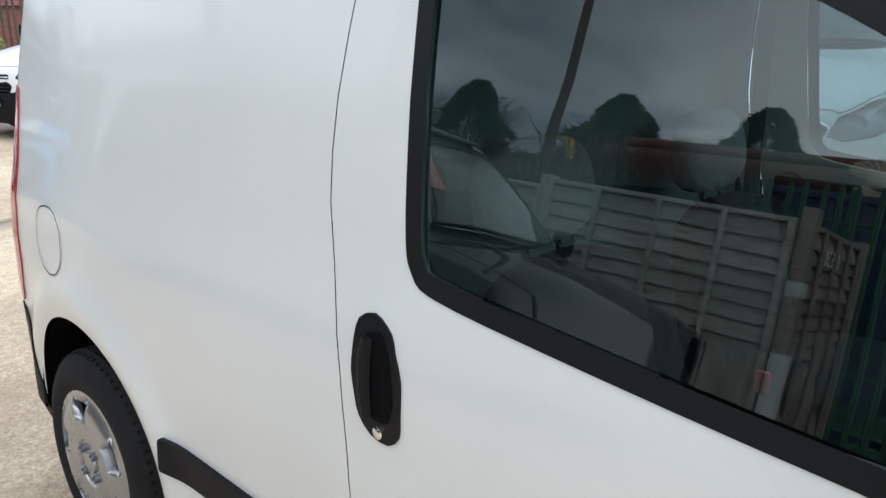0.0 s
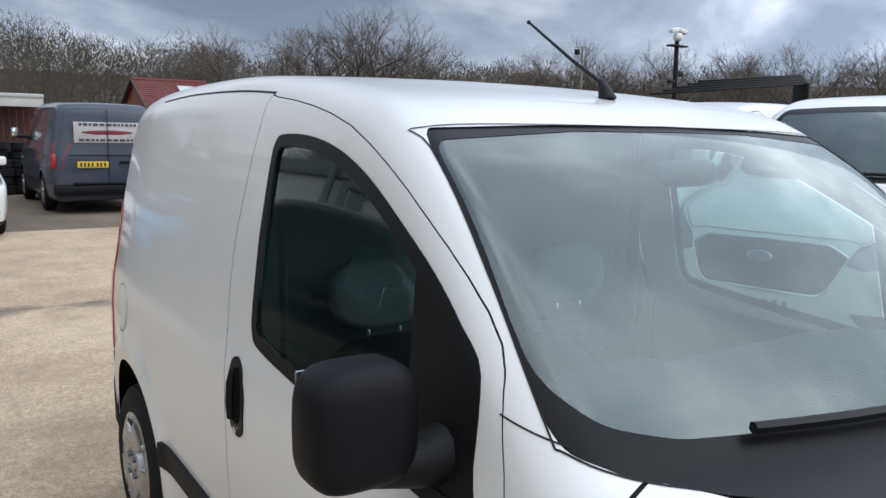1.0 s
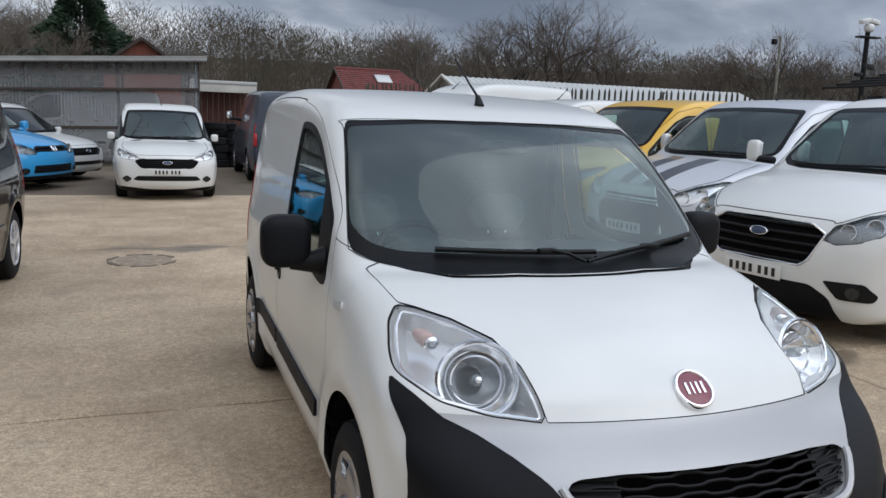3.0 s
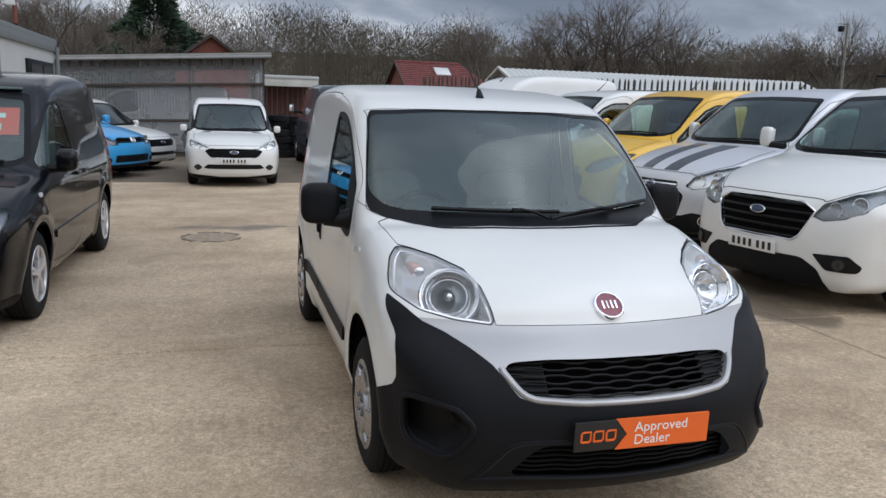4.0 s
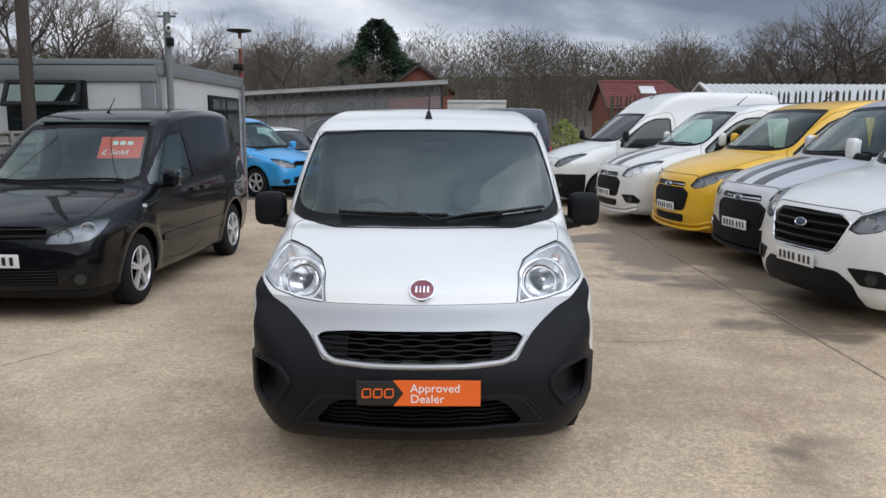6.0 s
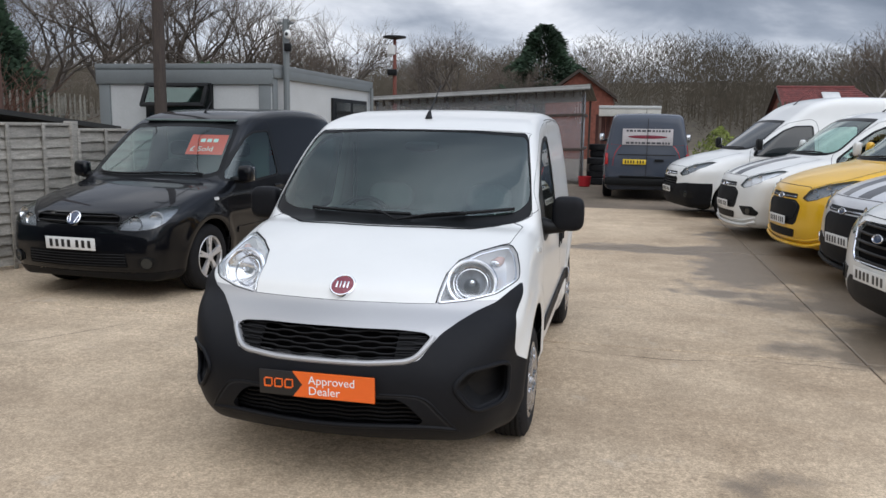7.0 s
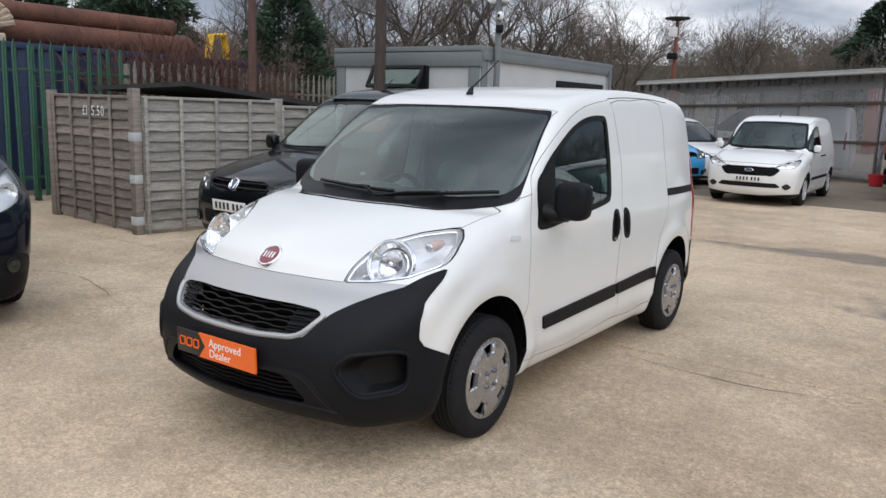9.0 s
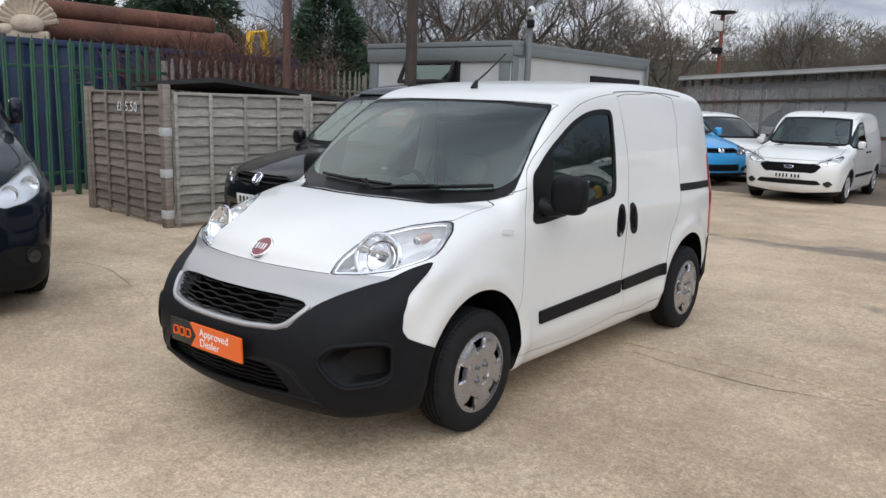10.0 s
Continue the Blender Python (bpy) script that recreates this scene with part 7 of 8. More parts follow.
def bare_tree(seed, height, name="bare_tree", depth=5, twig="twigs", spread=0.55, trunk_share=0.28, label="leafless broadleaf tree with fine branching crown"):
    rnd = random.Random(seed)
    t = thing(name, label, "tree")
    wood, twigs = Geo(), Geo()
    h0 = height * trunk_share
    top = (rnd.gauss(0, 0.15), rnd.gauss(0, 0.15), h0)
    r = height * 0.022
    wood.tube([(0, 0, -0.2), (0.03, 0.02, h0 * 0.5), top], [r * 1.5, r * 1.1, r], 8, False)
    for k in range(5):
        a = 2 * math.pi * (k + rnd.random() * 0.5) / 5
        d = Vector((math.cos(a) * 0.85, math.sin(a) * 0.85, 0.9)) if k else Vector((0.05, 0, 1))
        limbs(rnd, top, d, height * 0.25, r * 0.7, depth - 1, wood, spread, 0.06, twigs, 0.76)
    part("trunk", wood, M["bark"], t, angle=0, fix=False)
    part("crown", twigs, M[twig], t, angle=0, fix=False)
    return t


def conifer(seed, height, radius, name="conifer"):
    rnd = random.Random(seed)
    t = thing(name, "dense dark green conifer with uneven outline", "tree")
    part("trunk", Geo().tube([(0, 0, -0.2), (0, 0, height * 0.95)], [height * 0.02, 0.03], 8), M["bark"], t)
    v, f = [], []
    for k in range(15000):
        u = rnd.random() ** 0.75
        z = height * (0.06 + 0.94 * u)
        rr = radius * (1 - u) ** 0.68 * (0.86 + 0.16 * math.sin(u * 44 + 3 * math.sin(seed + u * 9))) + 0.08
        a = rnd.uniform(0, 2 * math.pi)
        d = rr * (0.35 + 0.65 * rnd.random() ** 0.4) * (1 + 0.06 * math.sin(3 * a + seed) + 0.22 * math.sin(7 * a + u * 30) * (1 - u * 0.6))
        c = Vector((d * math.cos(a), d * math.sin(a), z - 0.25 * d))
        s = rnd.uniform(0.10, 0.32) * height / 8
        out = Vector((math.cos(a), math.sin(a), rnd.uniform(-0.3, 0.5))).normalized()
        side = out.cross(Vector((rnd.gauss(0, 1), rnd.gauss(0, 1), rnd.gauss(0, 1)))).normalized()
        n = len(v)
        v += [c - side * s * 0.35, c + out * s * 0.5 - side * s * 0.2, c + out * s * 1.5, c + side * s * 0.35]
        f.append((n, n + 1, n + 2, n + 3))
    part("crown", (v, f), M["needles"], t, smooth=False, fix=False)
    return t


def leafy(seed, m, w, h, material, name="shrub", label="yellow green evergreen shrub", count=1500, size=0.07):
    rnd = random.Random(seed)
    t = thing(name, label, "shrub", m)
    wood = Geo()
    for k in range(5):
        a = 2 * math.pi * k / 5
        wood.tube([(0, 0, -0.05), (0.2 * w * math.cos(a), 0.2 * w * math.sin(a), h * 0.6)], [0.03, 0.01], 5)
    part("stem", wood, M["bark"], t)
    v, f = [], []
    for k in range(count):
        a, b = rnd.uniform(0, 2 * math.pi), rnd.random()
        r = w * (0.5 + 0.5 * rnd.random() ** 0.5) * math.sin(math.pi * (0.18 + 0.80 * b)) * (1 + 0.25 * math.sin(4 * a + seed))
        c = Vector((r * math.cos(a), r * math.sin(a), h * (0.08 + 0.92 * b)))
        d = Vector((rnd.gauss(0, 1), rnd.gauss(0, 1), rnd.gauss(0, 1))).normalized()
        e = d.orthogonal().normalized()
        n = len(v)
        v += [c - d * size, c + e * size * 0.4, c + d * size, c - e * size * 0.4]
        f.append((n, n + 1, n + 2, n + 3))
    part("foliage", (v, f), M[material], t, smooth=False, fix=False)
    return t


def twig_bush(seed, m, w, h, material="twigs_red", label="dry red brown bramble thicket"):
    rnd = random.Random(seed)
    t = thing("bramble", label, "shrub", m)
    g, fine = Geo(), Geo()
    for k in range(130):
        a = rnd.uniform(0, 2 * math.pi)
        r = w * rnd.random() ** 0.5
        limbs(rnd, (r * math.cos(a), r * math.sin(a), 0), (rnd.gauss(0, 0.35), rnd.gauss(0, 0.35), 1), h * rnd.uniform(0.28, 0.52), 0.008, 2, g, 0.8, 0.05, fine)
    part("cane_thicket", g, M[material], t, angle=0, fix=False)
    part("fine_growth", fine, M[material], t, angle=0, fix=False)
    return t


# ---------------------------------------------------------------- buildings
def site_cabin():
    c = thing("site_cabin", "grey flat-roofed site cabin with dark grey trim", "cabin")
    x0, x1, y0, y1, h = -6.95, -4.02, 7.26, 12.0, 2.42
    part("wall", Geo().box(((x0 + x1) / 2, y0 + 0.03, h / 2 + 0.05), (x1 - x0, 0.06, h - 0.1)), M["cabin_grey"], c, smooth=False)
    part("wall", Geo().box((x1 - 0.03, (y0 + y1) / 2, h / 2 + 0.05), (0.06, y1 - y0 - 0.13, h - 0.1)), M["cabin_grey"], c, smooth=False)
    part("wall", Geo().box((x0 + 0.03, (y0 + y1) / 2, h / 2 + 0.05), (0.06, y1 - y0 - 0.13, h - 0.1)), M["cabin_grey"], c, smooth=False)
    part("wall", Geo().box(((x0 + x1) / 2, y1 - 0.03, h / 2 + 0.05), (x1 - x0, 0.06, h - 0.1)), M["cabin_grey"], c, smooth=False)
    part("roof", Geo().box(((x0 + x1) / 2, (y0 + y1) / 2, h + 0.03), (x1 - x0 + 0.10, y1 - y0 + 0.10, 0.10), 0.01), M["cabin_dark"], c)
    part("fascia", Geo().box(((x0 + x1) / 2, y0 - 0.025, h - 0.11), (x1 - x0 + 0.08, 0.05, 0.24), 0.006), M["cabin_dark"], c)
    part("fascia", Geo().box((x1 + 0.025, (y0 + y1) / 2, h - 0.06), (0.05, y1 - y0, 0.14), 0.006), M["cabin_dark"], c)
    for x in (x0 + 0.09, x1 - 0.10):
        part("corner_trim", Geo().box((x, y0 - 0.012, h / 2), (0.19, 0.03, h - 0.2), 0.004), M["cabin_dark"], c)
    part("corner_trim", Geo().box((x1 + 0.012, y0 + 0.10, h / 2), (0.03, 0.16, h - 0.2), 0.004), M["cabin_dark"], c)
    part("skirt", Geo().box(((x0 + x1) / 2, y0 - 0.01, 0.10), (x1 - x0, 0.03, 0.20), 0.004), M["cabin_dark"], c)
    w = new("window")
    w.parent = c
    part("frame", Geo().box((-5.55, y0 - 0.02, 1.62), (1.14, 0.07, 1.18), 0.006), M["trim_plastic"], w)
    part("pane", Geo().box((-5.55, y0 - 0.058, 1.42), (1.0, 0.012, 0.66)), M["dark_glass"], w)
    sash = new("sash")
    sash.parent = c
    sm = pose(-5.55, y0 - 0.05, 2.19, -28)
    for cx, cz, sx, sz in ((0, -0.03, 1.08, 0.06), (0, -0.37, 1.08, 0.06), (-0.51, -0.2, 0.06, 0.34), (0.51, -0.2, 0.06, 0.34)):
        part("sash_frame", Geo().box((cx, -0.02, cz), (sx, 0.05, sz), 0.004, sm), M["trim_plastic"], sash)
    part("pane", Geo().box((0, -0.02, -0.2), (0.98, 0.012, 0.30), 0, sm), M["glass"], sash)
    d = new("door")
    d.parent = c
    part("door_frame", Geo().box((x1 + 0.02, 10.7, 1.06), (0.06, 1.9, 2.06), 0.006), M["trim_plastic"], d)
    for y in (10.25, 11.15):
        part("door_pane", Geo().box((x1 + 0.055, y, 1.12), (0.012, 0.78, 1.80)), M["dark_glass"], d)
    part("handle", Geo().box((x1 + 0.075, 10.66, 1.02), (0.03, 0.03, 0.22), 0.008), M["chrome"], d)
    part("downpipe", Geo().tube([(x1 + 0.07, y1 - 0.1, 0.05), (x1 + 0.07, y1 - 0.1, h - 0.05)], 0.035, 8), M["cabin_dark"], c)
    # camera mast on the corner
    mast = thing("camera_mast", "grey steel mast with security cameras and floodlight", "mast", pose(-3.90, 7.55, 0))
    part("mast_tube", Geo().tube([(0, 0, 0), (0, 0, 3.18)], 0.05, 10), M["cabin_dark"], mast)
    part("bracket", Geo().box((0, 0, 3.12), (0.26, 0.03, 0.03), 0.004), M["cabin_dark"], mast)
    for x, tlt in ((-0.12, 20), (0.13, -20)):
        part("camera", Geo().box((0, 0, 0), (0.07, 0.14, 0.06), 0.015, pose(x, -0.04, 3.18, 0, tlt, 0)), M["plate_white"], mast)
    part("dome", Geo().blob((0.05, -0.05, 2.95), (0.055, 0.055, 0.07), 2, 10), M["plate_white"], mast)
    part("dome_glass", Geo().blob((0.05, -0.085, 2.95), (0.03, 0.03, 0.035), 2, 8), M["dark_glass"], mast)
    part("floodlight", Geo().box((0.05, -0.05, 2.76), (0.10, 0.07, 0.12), 0.01), M["trim_plastic"], mast)


def canopy():
    c = thing("canopy", "lean-to canopy with milky corrugated plastic walls", "canopy")
    x0, x1, y0, y1 = -6.3, -0.05, 19.6, 24.3
    zl = 2.78

    def corrugated(a, b, z0, z1, name, material):
        a, b = Vector(a), Vector(b)
        n = int((b - a).length / 0.038)
        d = (b - a) / n
        nrm = Vector((-d.y, d.x, 0)).normalized()
        vv, ff = [], []
        for k in range(n + 1):
            q = a + d * k + nrm * (0.010 * (1 if k % 2 else -1))
            vv += [(q.x, q.y, z0), (q.x, q.y, z1)]
        ff = [(2 * k, 2 * k + 2, 2 * k + 3, 2 * k + 1) for k in range(n)]
        return part(name, (vv, ff), material, c, smooth=False, fix=False)

    corrugated((x0, y0, 0), (x1, y0, 0), 0.12, zl - 0.10, "front_sheet", M["sheet"])
    corrugated((x1, y0, 0), (x1, y1 - 3.2, 0), 0.12, zl - 0.10, "side_sheet", M["sheet"])
    for x in (x0, -4.1, -2.0, x1):
        part("post", Geo().box((x, y0 + 0.06, zl / 2), (0.07, 0.07, zl), 0.004), M["dark_wood"], c)
        part("post", Geo().box((x, y1, zl / 2 - 0.1), (0.07, 0.07, zl - 0.2), 0.004), M["dark_wood"], c)
    for z in (1.02, 2.02):
        part("rail", Geo().box(((x0 + x1) / 2, y0 - 0.045, z), (x1 - x0, 0.05, 0.08), 0.004), M["dark_wood"], c)
        part("rail", Geo().box((x1 + 0.01, (y0 + y1) / 2 - 1.0, z), (0.05, 2.4, 0.08), 0.004), M["dark_wood"], c)
    part("fascia", Geo().box(((x0 + x1) / 2 + 0.05, y0 - 0.22, zl + 0.02), (x1 - x0 + 0.3, 0.04, 0.13), 0.004), M["grey_board"], c)
    rf = Geo()
    n = 150
    xs = np.linspace(x0 - 0.1, x1 + 0.22, n)
    vv = [(x, y0 - 0.20, zl + 0.09 + 0.016 * (k % 2)) for k, x in enumerate(xs)] + [(x, y1, zl - 0.22 + 0.016 * (k % 2)) for k, x in enumerate(xs)]
    rf.add(vv, [(k, k + 1, n + k + 1, n + k) for k in range(n - 1)])
    part("roof_sheet", rf, M["galvanised"], c, smooth=False, fix=False)
    part("gutter", Geo().tube([(x0 - 0.1, y0 - 0.27, zl - 0.03), (x1 + 0.2, y0 - 0.27, zl - 0.03)], 0.04, 8), M["grey_board"], c)
    for k in range(24):
        part("rafter", Geo().box((x0 + (x1 - x0) * k / 23, y0 - 0.12, zl - 0.12), (0.04, 0.14, 0.24), 0.004), M["dark_wood"], c)
    # the whole lean-to falls away to one end
    for ch in c.children:
        for q in ch.data.vertices:
            q.co.z *= 1 - 0.13 * (x1 - q.co.x) / (x1 - x0)
    vehicle("custom", pose(-4.9, 21.9, 0, 0, 0, -88), "white_paint", "white panel van under the canopy behind plastic sheets", grille="old", spokes=4, plate=False)


def tyre_shed():
    s = thing("open_shed", "open timber lean-to with white fascia and brown boarded wall", "shed")
    part("roof", Geo().box((1.3, 29.0, 2.44), (2.3, 3.2, 0.06), 0.01), M["white_board"], s)
    part("fascia", Geo().box((1.3, 27.4, 2.32), (2.3, 0.05, 0.40), 0.006), M["white_board"], s)
    part("fascia_strip", Geo().box((1.3, 27.36, 2.46), (2.32, 0.05, 0.10), 0.006), M["cabin_grey"], s)
    for k in range(12):
        part("board", Geo().box((0.1 + 0.2 * k, 28.4, 1.1), (0.19, 0.03, 2.2), 0.004), M["barn"], s)
    for x in (0.2, 2.35):
        part("post", Geo().box((x, 27.5, 1.1), (0.09, 0.09, 2.2), 0.005), M["brown_wood"], s)
    rnd = random.Random(6)
    tm = None
    for cx, cy, n in ((0.45, 20.0, 4), (0.98, 20.05, 6), (0.45, 20.7, 6), (0.98, 20.75, 5)):
        for k in range(n):
            m = Matrix.Translation((cx + rnd.gauss(0, 0.02), cy + rnd.gauss(0, 0.02), 0.10 + 0.195 * k)) @ Matrix.Rotation(radians(90), 4, "Y")
            if tm is None:
                tm = thing("stacked_tyre", "worn black tyre in a stack beside the canopy", "tyre", m, "stacked tyres")
                part("tread", Geo().lathe([(-0.07, 0.19), (-0.095, 0.22), (-0.095, 0.27), (-0.075, 0.305), (0.075, 0.305), (0.095, 0.27), (0.095, 0.22), (0.07, 0.19)], 28), M["tyre"], tm)
            else:
                copy_thing(tm, m)
    b = thing("red_bucket", "red plastic tub standing on the ground by the tyres", "tub", pose(0.12, 18.9, 0))
    part("tub", Geo().lathe([(0.0, 0.0), (0.0, 0.15), (0.28, 0.19), (0.28, 0.175), (0.02, 0.14)], 20, Matrix.Rotation(radians(-90), 4, "Y")), M["red_plastic"], b)
    t = thing("green_barrel", "dark green plastic barrel beside the shed", "barrel", pose(1.32, 19.2, 0))
    part("drum", Geo().lathe([(0, 0), (0, 0.24), (0.05, 0.27), (0.45, 0.29), (0.85, 0.27), (0.9, 0.24), (0.9, 0)], 24, Matrix.Rotation(radians(-90), 4, "Y")), M["tarp"], t)


def tiled_house(name, x0, x1, y0, y1, eave, ridge, label, along="x", skylight=None):
    """A low house with brick walls and rows of tiles on a pitched roof."""
    h = thing(name, label, "house")
    part("wall", Geo().box(((x0 + x1) / 2, (y0 + y1) / 2, eave / 2), (x1 - x0 - 0.4, y1 - y0 - 0.4, eave)), M["brick"], h, smooth=False)
    if along == "x":
        ym = (y0 + y1) / 2
        g = Geo()
        g.add([(x0 + 0.2, y0 + 0.2, eave), (x0 + 0.2, y1 - 0.2, eave), (x0 + 0.2, ym, ridge - 0.08), (x1 - 0.2, y0 + 0.2, eave), (x1 - 0.2, y1 - 0.2, eave), (x1 - 0.2, ym, ridge - 0.08)], [(0, 1, 2)])
        part("gable", Geo().add(g.v[:3], [(0, 1, 2)]), M["brick"], h, smooth=False)
        if skylight:
            part("hip", Geo().add([(x1, y0, eave), (x1, y1, eave), (x1 - 1.5, ym, ridge + 0.02)], [(0, 1, 2)]), M["roof_tile"], h, smooth=False)
        else:
            part("gable", Geo().add(g.v[3:], [(0, 2, 1)]), M["brick"], h, smooth=False)
        for s, (ya, yb) in (("front", (y0, ym)), ("back", (y1, ym))):
            rows, tiles = 14, 34
            v, f = [], []
            for r in range(rows):
                t0, t1 = r / rows, (r + 1.25) / rows
                for k in range(tiles):
                    far = x1 - (1.5 * t0 if skylight else 0.0)   # one end is hipped
                    xa, xb = x0 + (far - x0) * k / tiles, x0 + (far - x0) * (k + 0.94) / tiles
                    n = len(v)
                    lift0, lift1 = 0.06, 0.0
                    za, zb = eave + (ridge - eave) * t0, eave + (ridge - eave) * min(t1, 1.0)
                    qa, qb = ya + (yb - ya) * t0, ya + (yb - ya) * min(t1, 1.0)
                    v += [(xa, qa, za + lift0), (xb, qa, za + lift0), (xb, qb, zb + lift1 + 0.02), (xa, qb, zb + lift1 + 0.02), (xa, qa, za + 0.01), (xb, qa, za + 0.01)]
                    f += [(n, n + 1, n + 2, n + 3), (n + 4, n + 5, n + 1, n)]
            ob = part("roof", (v, f), M["roof_tile"], h, "red clay tiled roof slope", smooth=False, fix=False)
        part("ridge", Geo().tube([(x0, ym, ridge + 0.02), (x1 - (1.5 if skylight else 0.0), ym, ridge + 0.02)], 0.11, 8), M["roof_tile"], h)
        part("bargeboard", Geo().tube([(x0 - 0.03, y0, eave), (x0 - 0.03, ym, ridge), (x0 - 0.03, y1, eave)], 0.07, 4), M["dark_wood"], h)
        if skylight:
            t = 0.62
            q = Vector((skylight, y0 + (ym - y0) * t, eave + (ridge - eave) * t + 0.12))
            ang = math.degrees(math.atan2(ridge - eave, ym - y0))
            part("skylight", Geo().box((0, 0, 0), (0.95, 1.0, 0.10), 0.02, Matrix.Translation(q) @ pose(0, 0, 0, ang)), M["clear_plastic"], h)
    else:
        xm = (x0 + x1) / 2
        part("gable", Geo().add([(x0 + 0.2, y0 + 0.2, eave), (x1 - 0.2, y0 + 0.2, eave), (xm, y0 + 0.2, ridge - 0.1)], [(0, 1, 2)]), M["brick"], h, smooth=False)
        for xa in (x0, x1):
            part("roof", Geo().add([(xa, y0, eave - 0.05), (xm, y0, ridge), (xm, y1, ridge), (xa, y1, eave - 0.05)], [(0, 1, 2, 3)]), M["roof_tile"], h, smooth=False)
            part("bargeboard", Geo().tube([(xa, y0 - 0.04, eave), (xm, y0 - 0.04, ridge)], 0.10, 4), M["dark_wood"], h)
    return h


def long_shed():
    s = thing("long_shed", "long low shed with pale grey corrugated roof and drab gable", "shed")
    x0, x1, y0, y1 = 12.6, 30.0, 32.0, 37.5
    part("wall", Geo().box(((x0 + x1) / 2, (y0 + y1) / 2, 1.25), (x1 - x0, y1 - y0, 2.5)), M["white_board"], s, smooth=False)
    ym = (y0 + y1) / 2
    n = 120
    xs = np.linspace(x0 - 0.3, x1 + 0.3, n)
    for ya in (y0 - 0.3, y1 + 0.3):
        v = [(x, ya, 2.45 + 0.05 * (k % 2)) for k, x in enumerate(xs)] + [(x, ym, 3.5 + 0.05 * (k % 2)) for k, x in enumerate(xs)]
        part("roof", (v, [(k, k + 1, n + k + 1, n + k) for k in range(n - 1)]), M["cabin_grey"], s, smooth=False, fix=False)
    part("gable", Geo().add([(x0 - 0.05, y0, 2.5), (x0 - 0.05, y1, 2.5), (x0 - 0.05, ym, 3.45)], [(0, 1, 2)]), M["grey_board"], s, smooth=False)
    part("bargeboard", Geo().tube([(x0 - 0.3, y0 - 0.3, 2.5), (x0 - 0.3, ym, 3.55), (x0 - 0.3, y1 + 0.3, 2.5)], 0.08, 4), M["white_board"], s)


def pole(name, x, y, h, r, material, label, category="pole"):
    p = thing(name, label, category, pose(x, y, 0))
    part("shaft", Geo().tube([(0, 0, -0.1), (0.02, 0.01, h * 0.5), (0, 0.03, h)], [r * 1.15, r, r * 0.8], 12), M[material], p)
    return p


build_ground()

# lap fence: a return panel with a chalked price, and a run beside the black van
lap_panel((-7.42, 2.47), (-5.42, 2.29), 1.58, "lap_fence", M["fence_brown"], "brown weathered lap fence panel with chalked price", 5, "£15.50")
corner_post = post(-5.37, 2.24, 1.66, 0.10, M["fence_brown"])
for z_ in (0.16, 0.64, 1.12):
    part("bracket", Geo().box((0, -0.002, z_), (0.106, 0.106, 0.10), 0.004), M["cabin_grey"], corner_post, "pale galvanised bracket")
# unseen board fence added behind and at the sides to darken low reflections
for k, (a_, b_) in enumerate((((-9.0, -15.5), (15.5, -15.5)), ((15.5, -15.5), (24.0, 13.0)), ((-9.0, -15.5), (-8.45, -2.5)))):
    L_ = math.dist(a_, b_)
    g_ = Geo()
    n_ = int(L_ / 0.15)
    for j in range(n_):
        g_.box((L_ * (j + 0.5) / n_, 0.01 * (j % 2), 0.95), (L_ / n_ * 0.97, 0.02, 1.9))
    wall_ = new("boundary_fence", mesh_of("boundary_fence", g_.v, g_.f, M["fence_brown"], False))
    wall_.matrix_world = pose(*a_, 0, 0, 0, math.degrees(math.atan2(b_[1] - a_[1], b_[0] - a_[0])))
    tagged(wall_, "plain brown close-boarded fence added out of view, darkens low reflections", "fence", kind="structure")
post(-7.47, 2.44, 1.62, 0.10, M["fence_brown"])
run = [(-5.33, 2.30), (-5.06, 4.12), (-4.80, 5.92), (-4.62, 7.2)]
for k in range(3):
    lap_panel(run[k], run[k + 1], 1.58 if k == 0 else 1.52, "lap_fence", M["fence_wood"], "silver grey weathered lap fence panel", 5 if k < 2 else 4)
    if k:
        post(run[k][0], run[k][1] - 0.03, 1.60, 0.11, M["fence_wood"])
palisade((-8.45, -2.5), (-9.05, 4.6), 2.30, M["palisade"], "green painted steel palisade fence with pointed pales")
palisade((-9.05, 4.6), (-9.9, 10.9), 2.14, M["galvanised"], "weathered grey steel palisade fence with pointed pales")
palisade((-9.6, 11.0), (-7.0, 11.2), 2.10, M["palisade"], "green painted steel palisade fence beside the cabin")
palisade((6.6, 27.6), (24.0, 13.0), 2.74, M["fence_olive"], "weathered olive grey steel palisade fence behind the parked vans")
site_cabin()
canopy()
tyre_shed()
tiled_house("bungalow", 9.7, 15.4, 43.5, 50.0, 2.5, 4.2, "brick bungalow with red tiled roof and one skylight", skylight=12.45)
tiled_house("brick_house", -3.4, 0.6, 40.0, 46.0, 3.3, 4.75, "red brick house gable with dark bargeboards", along="y")
long_shed()

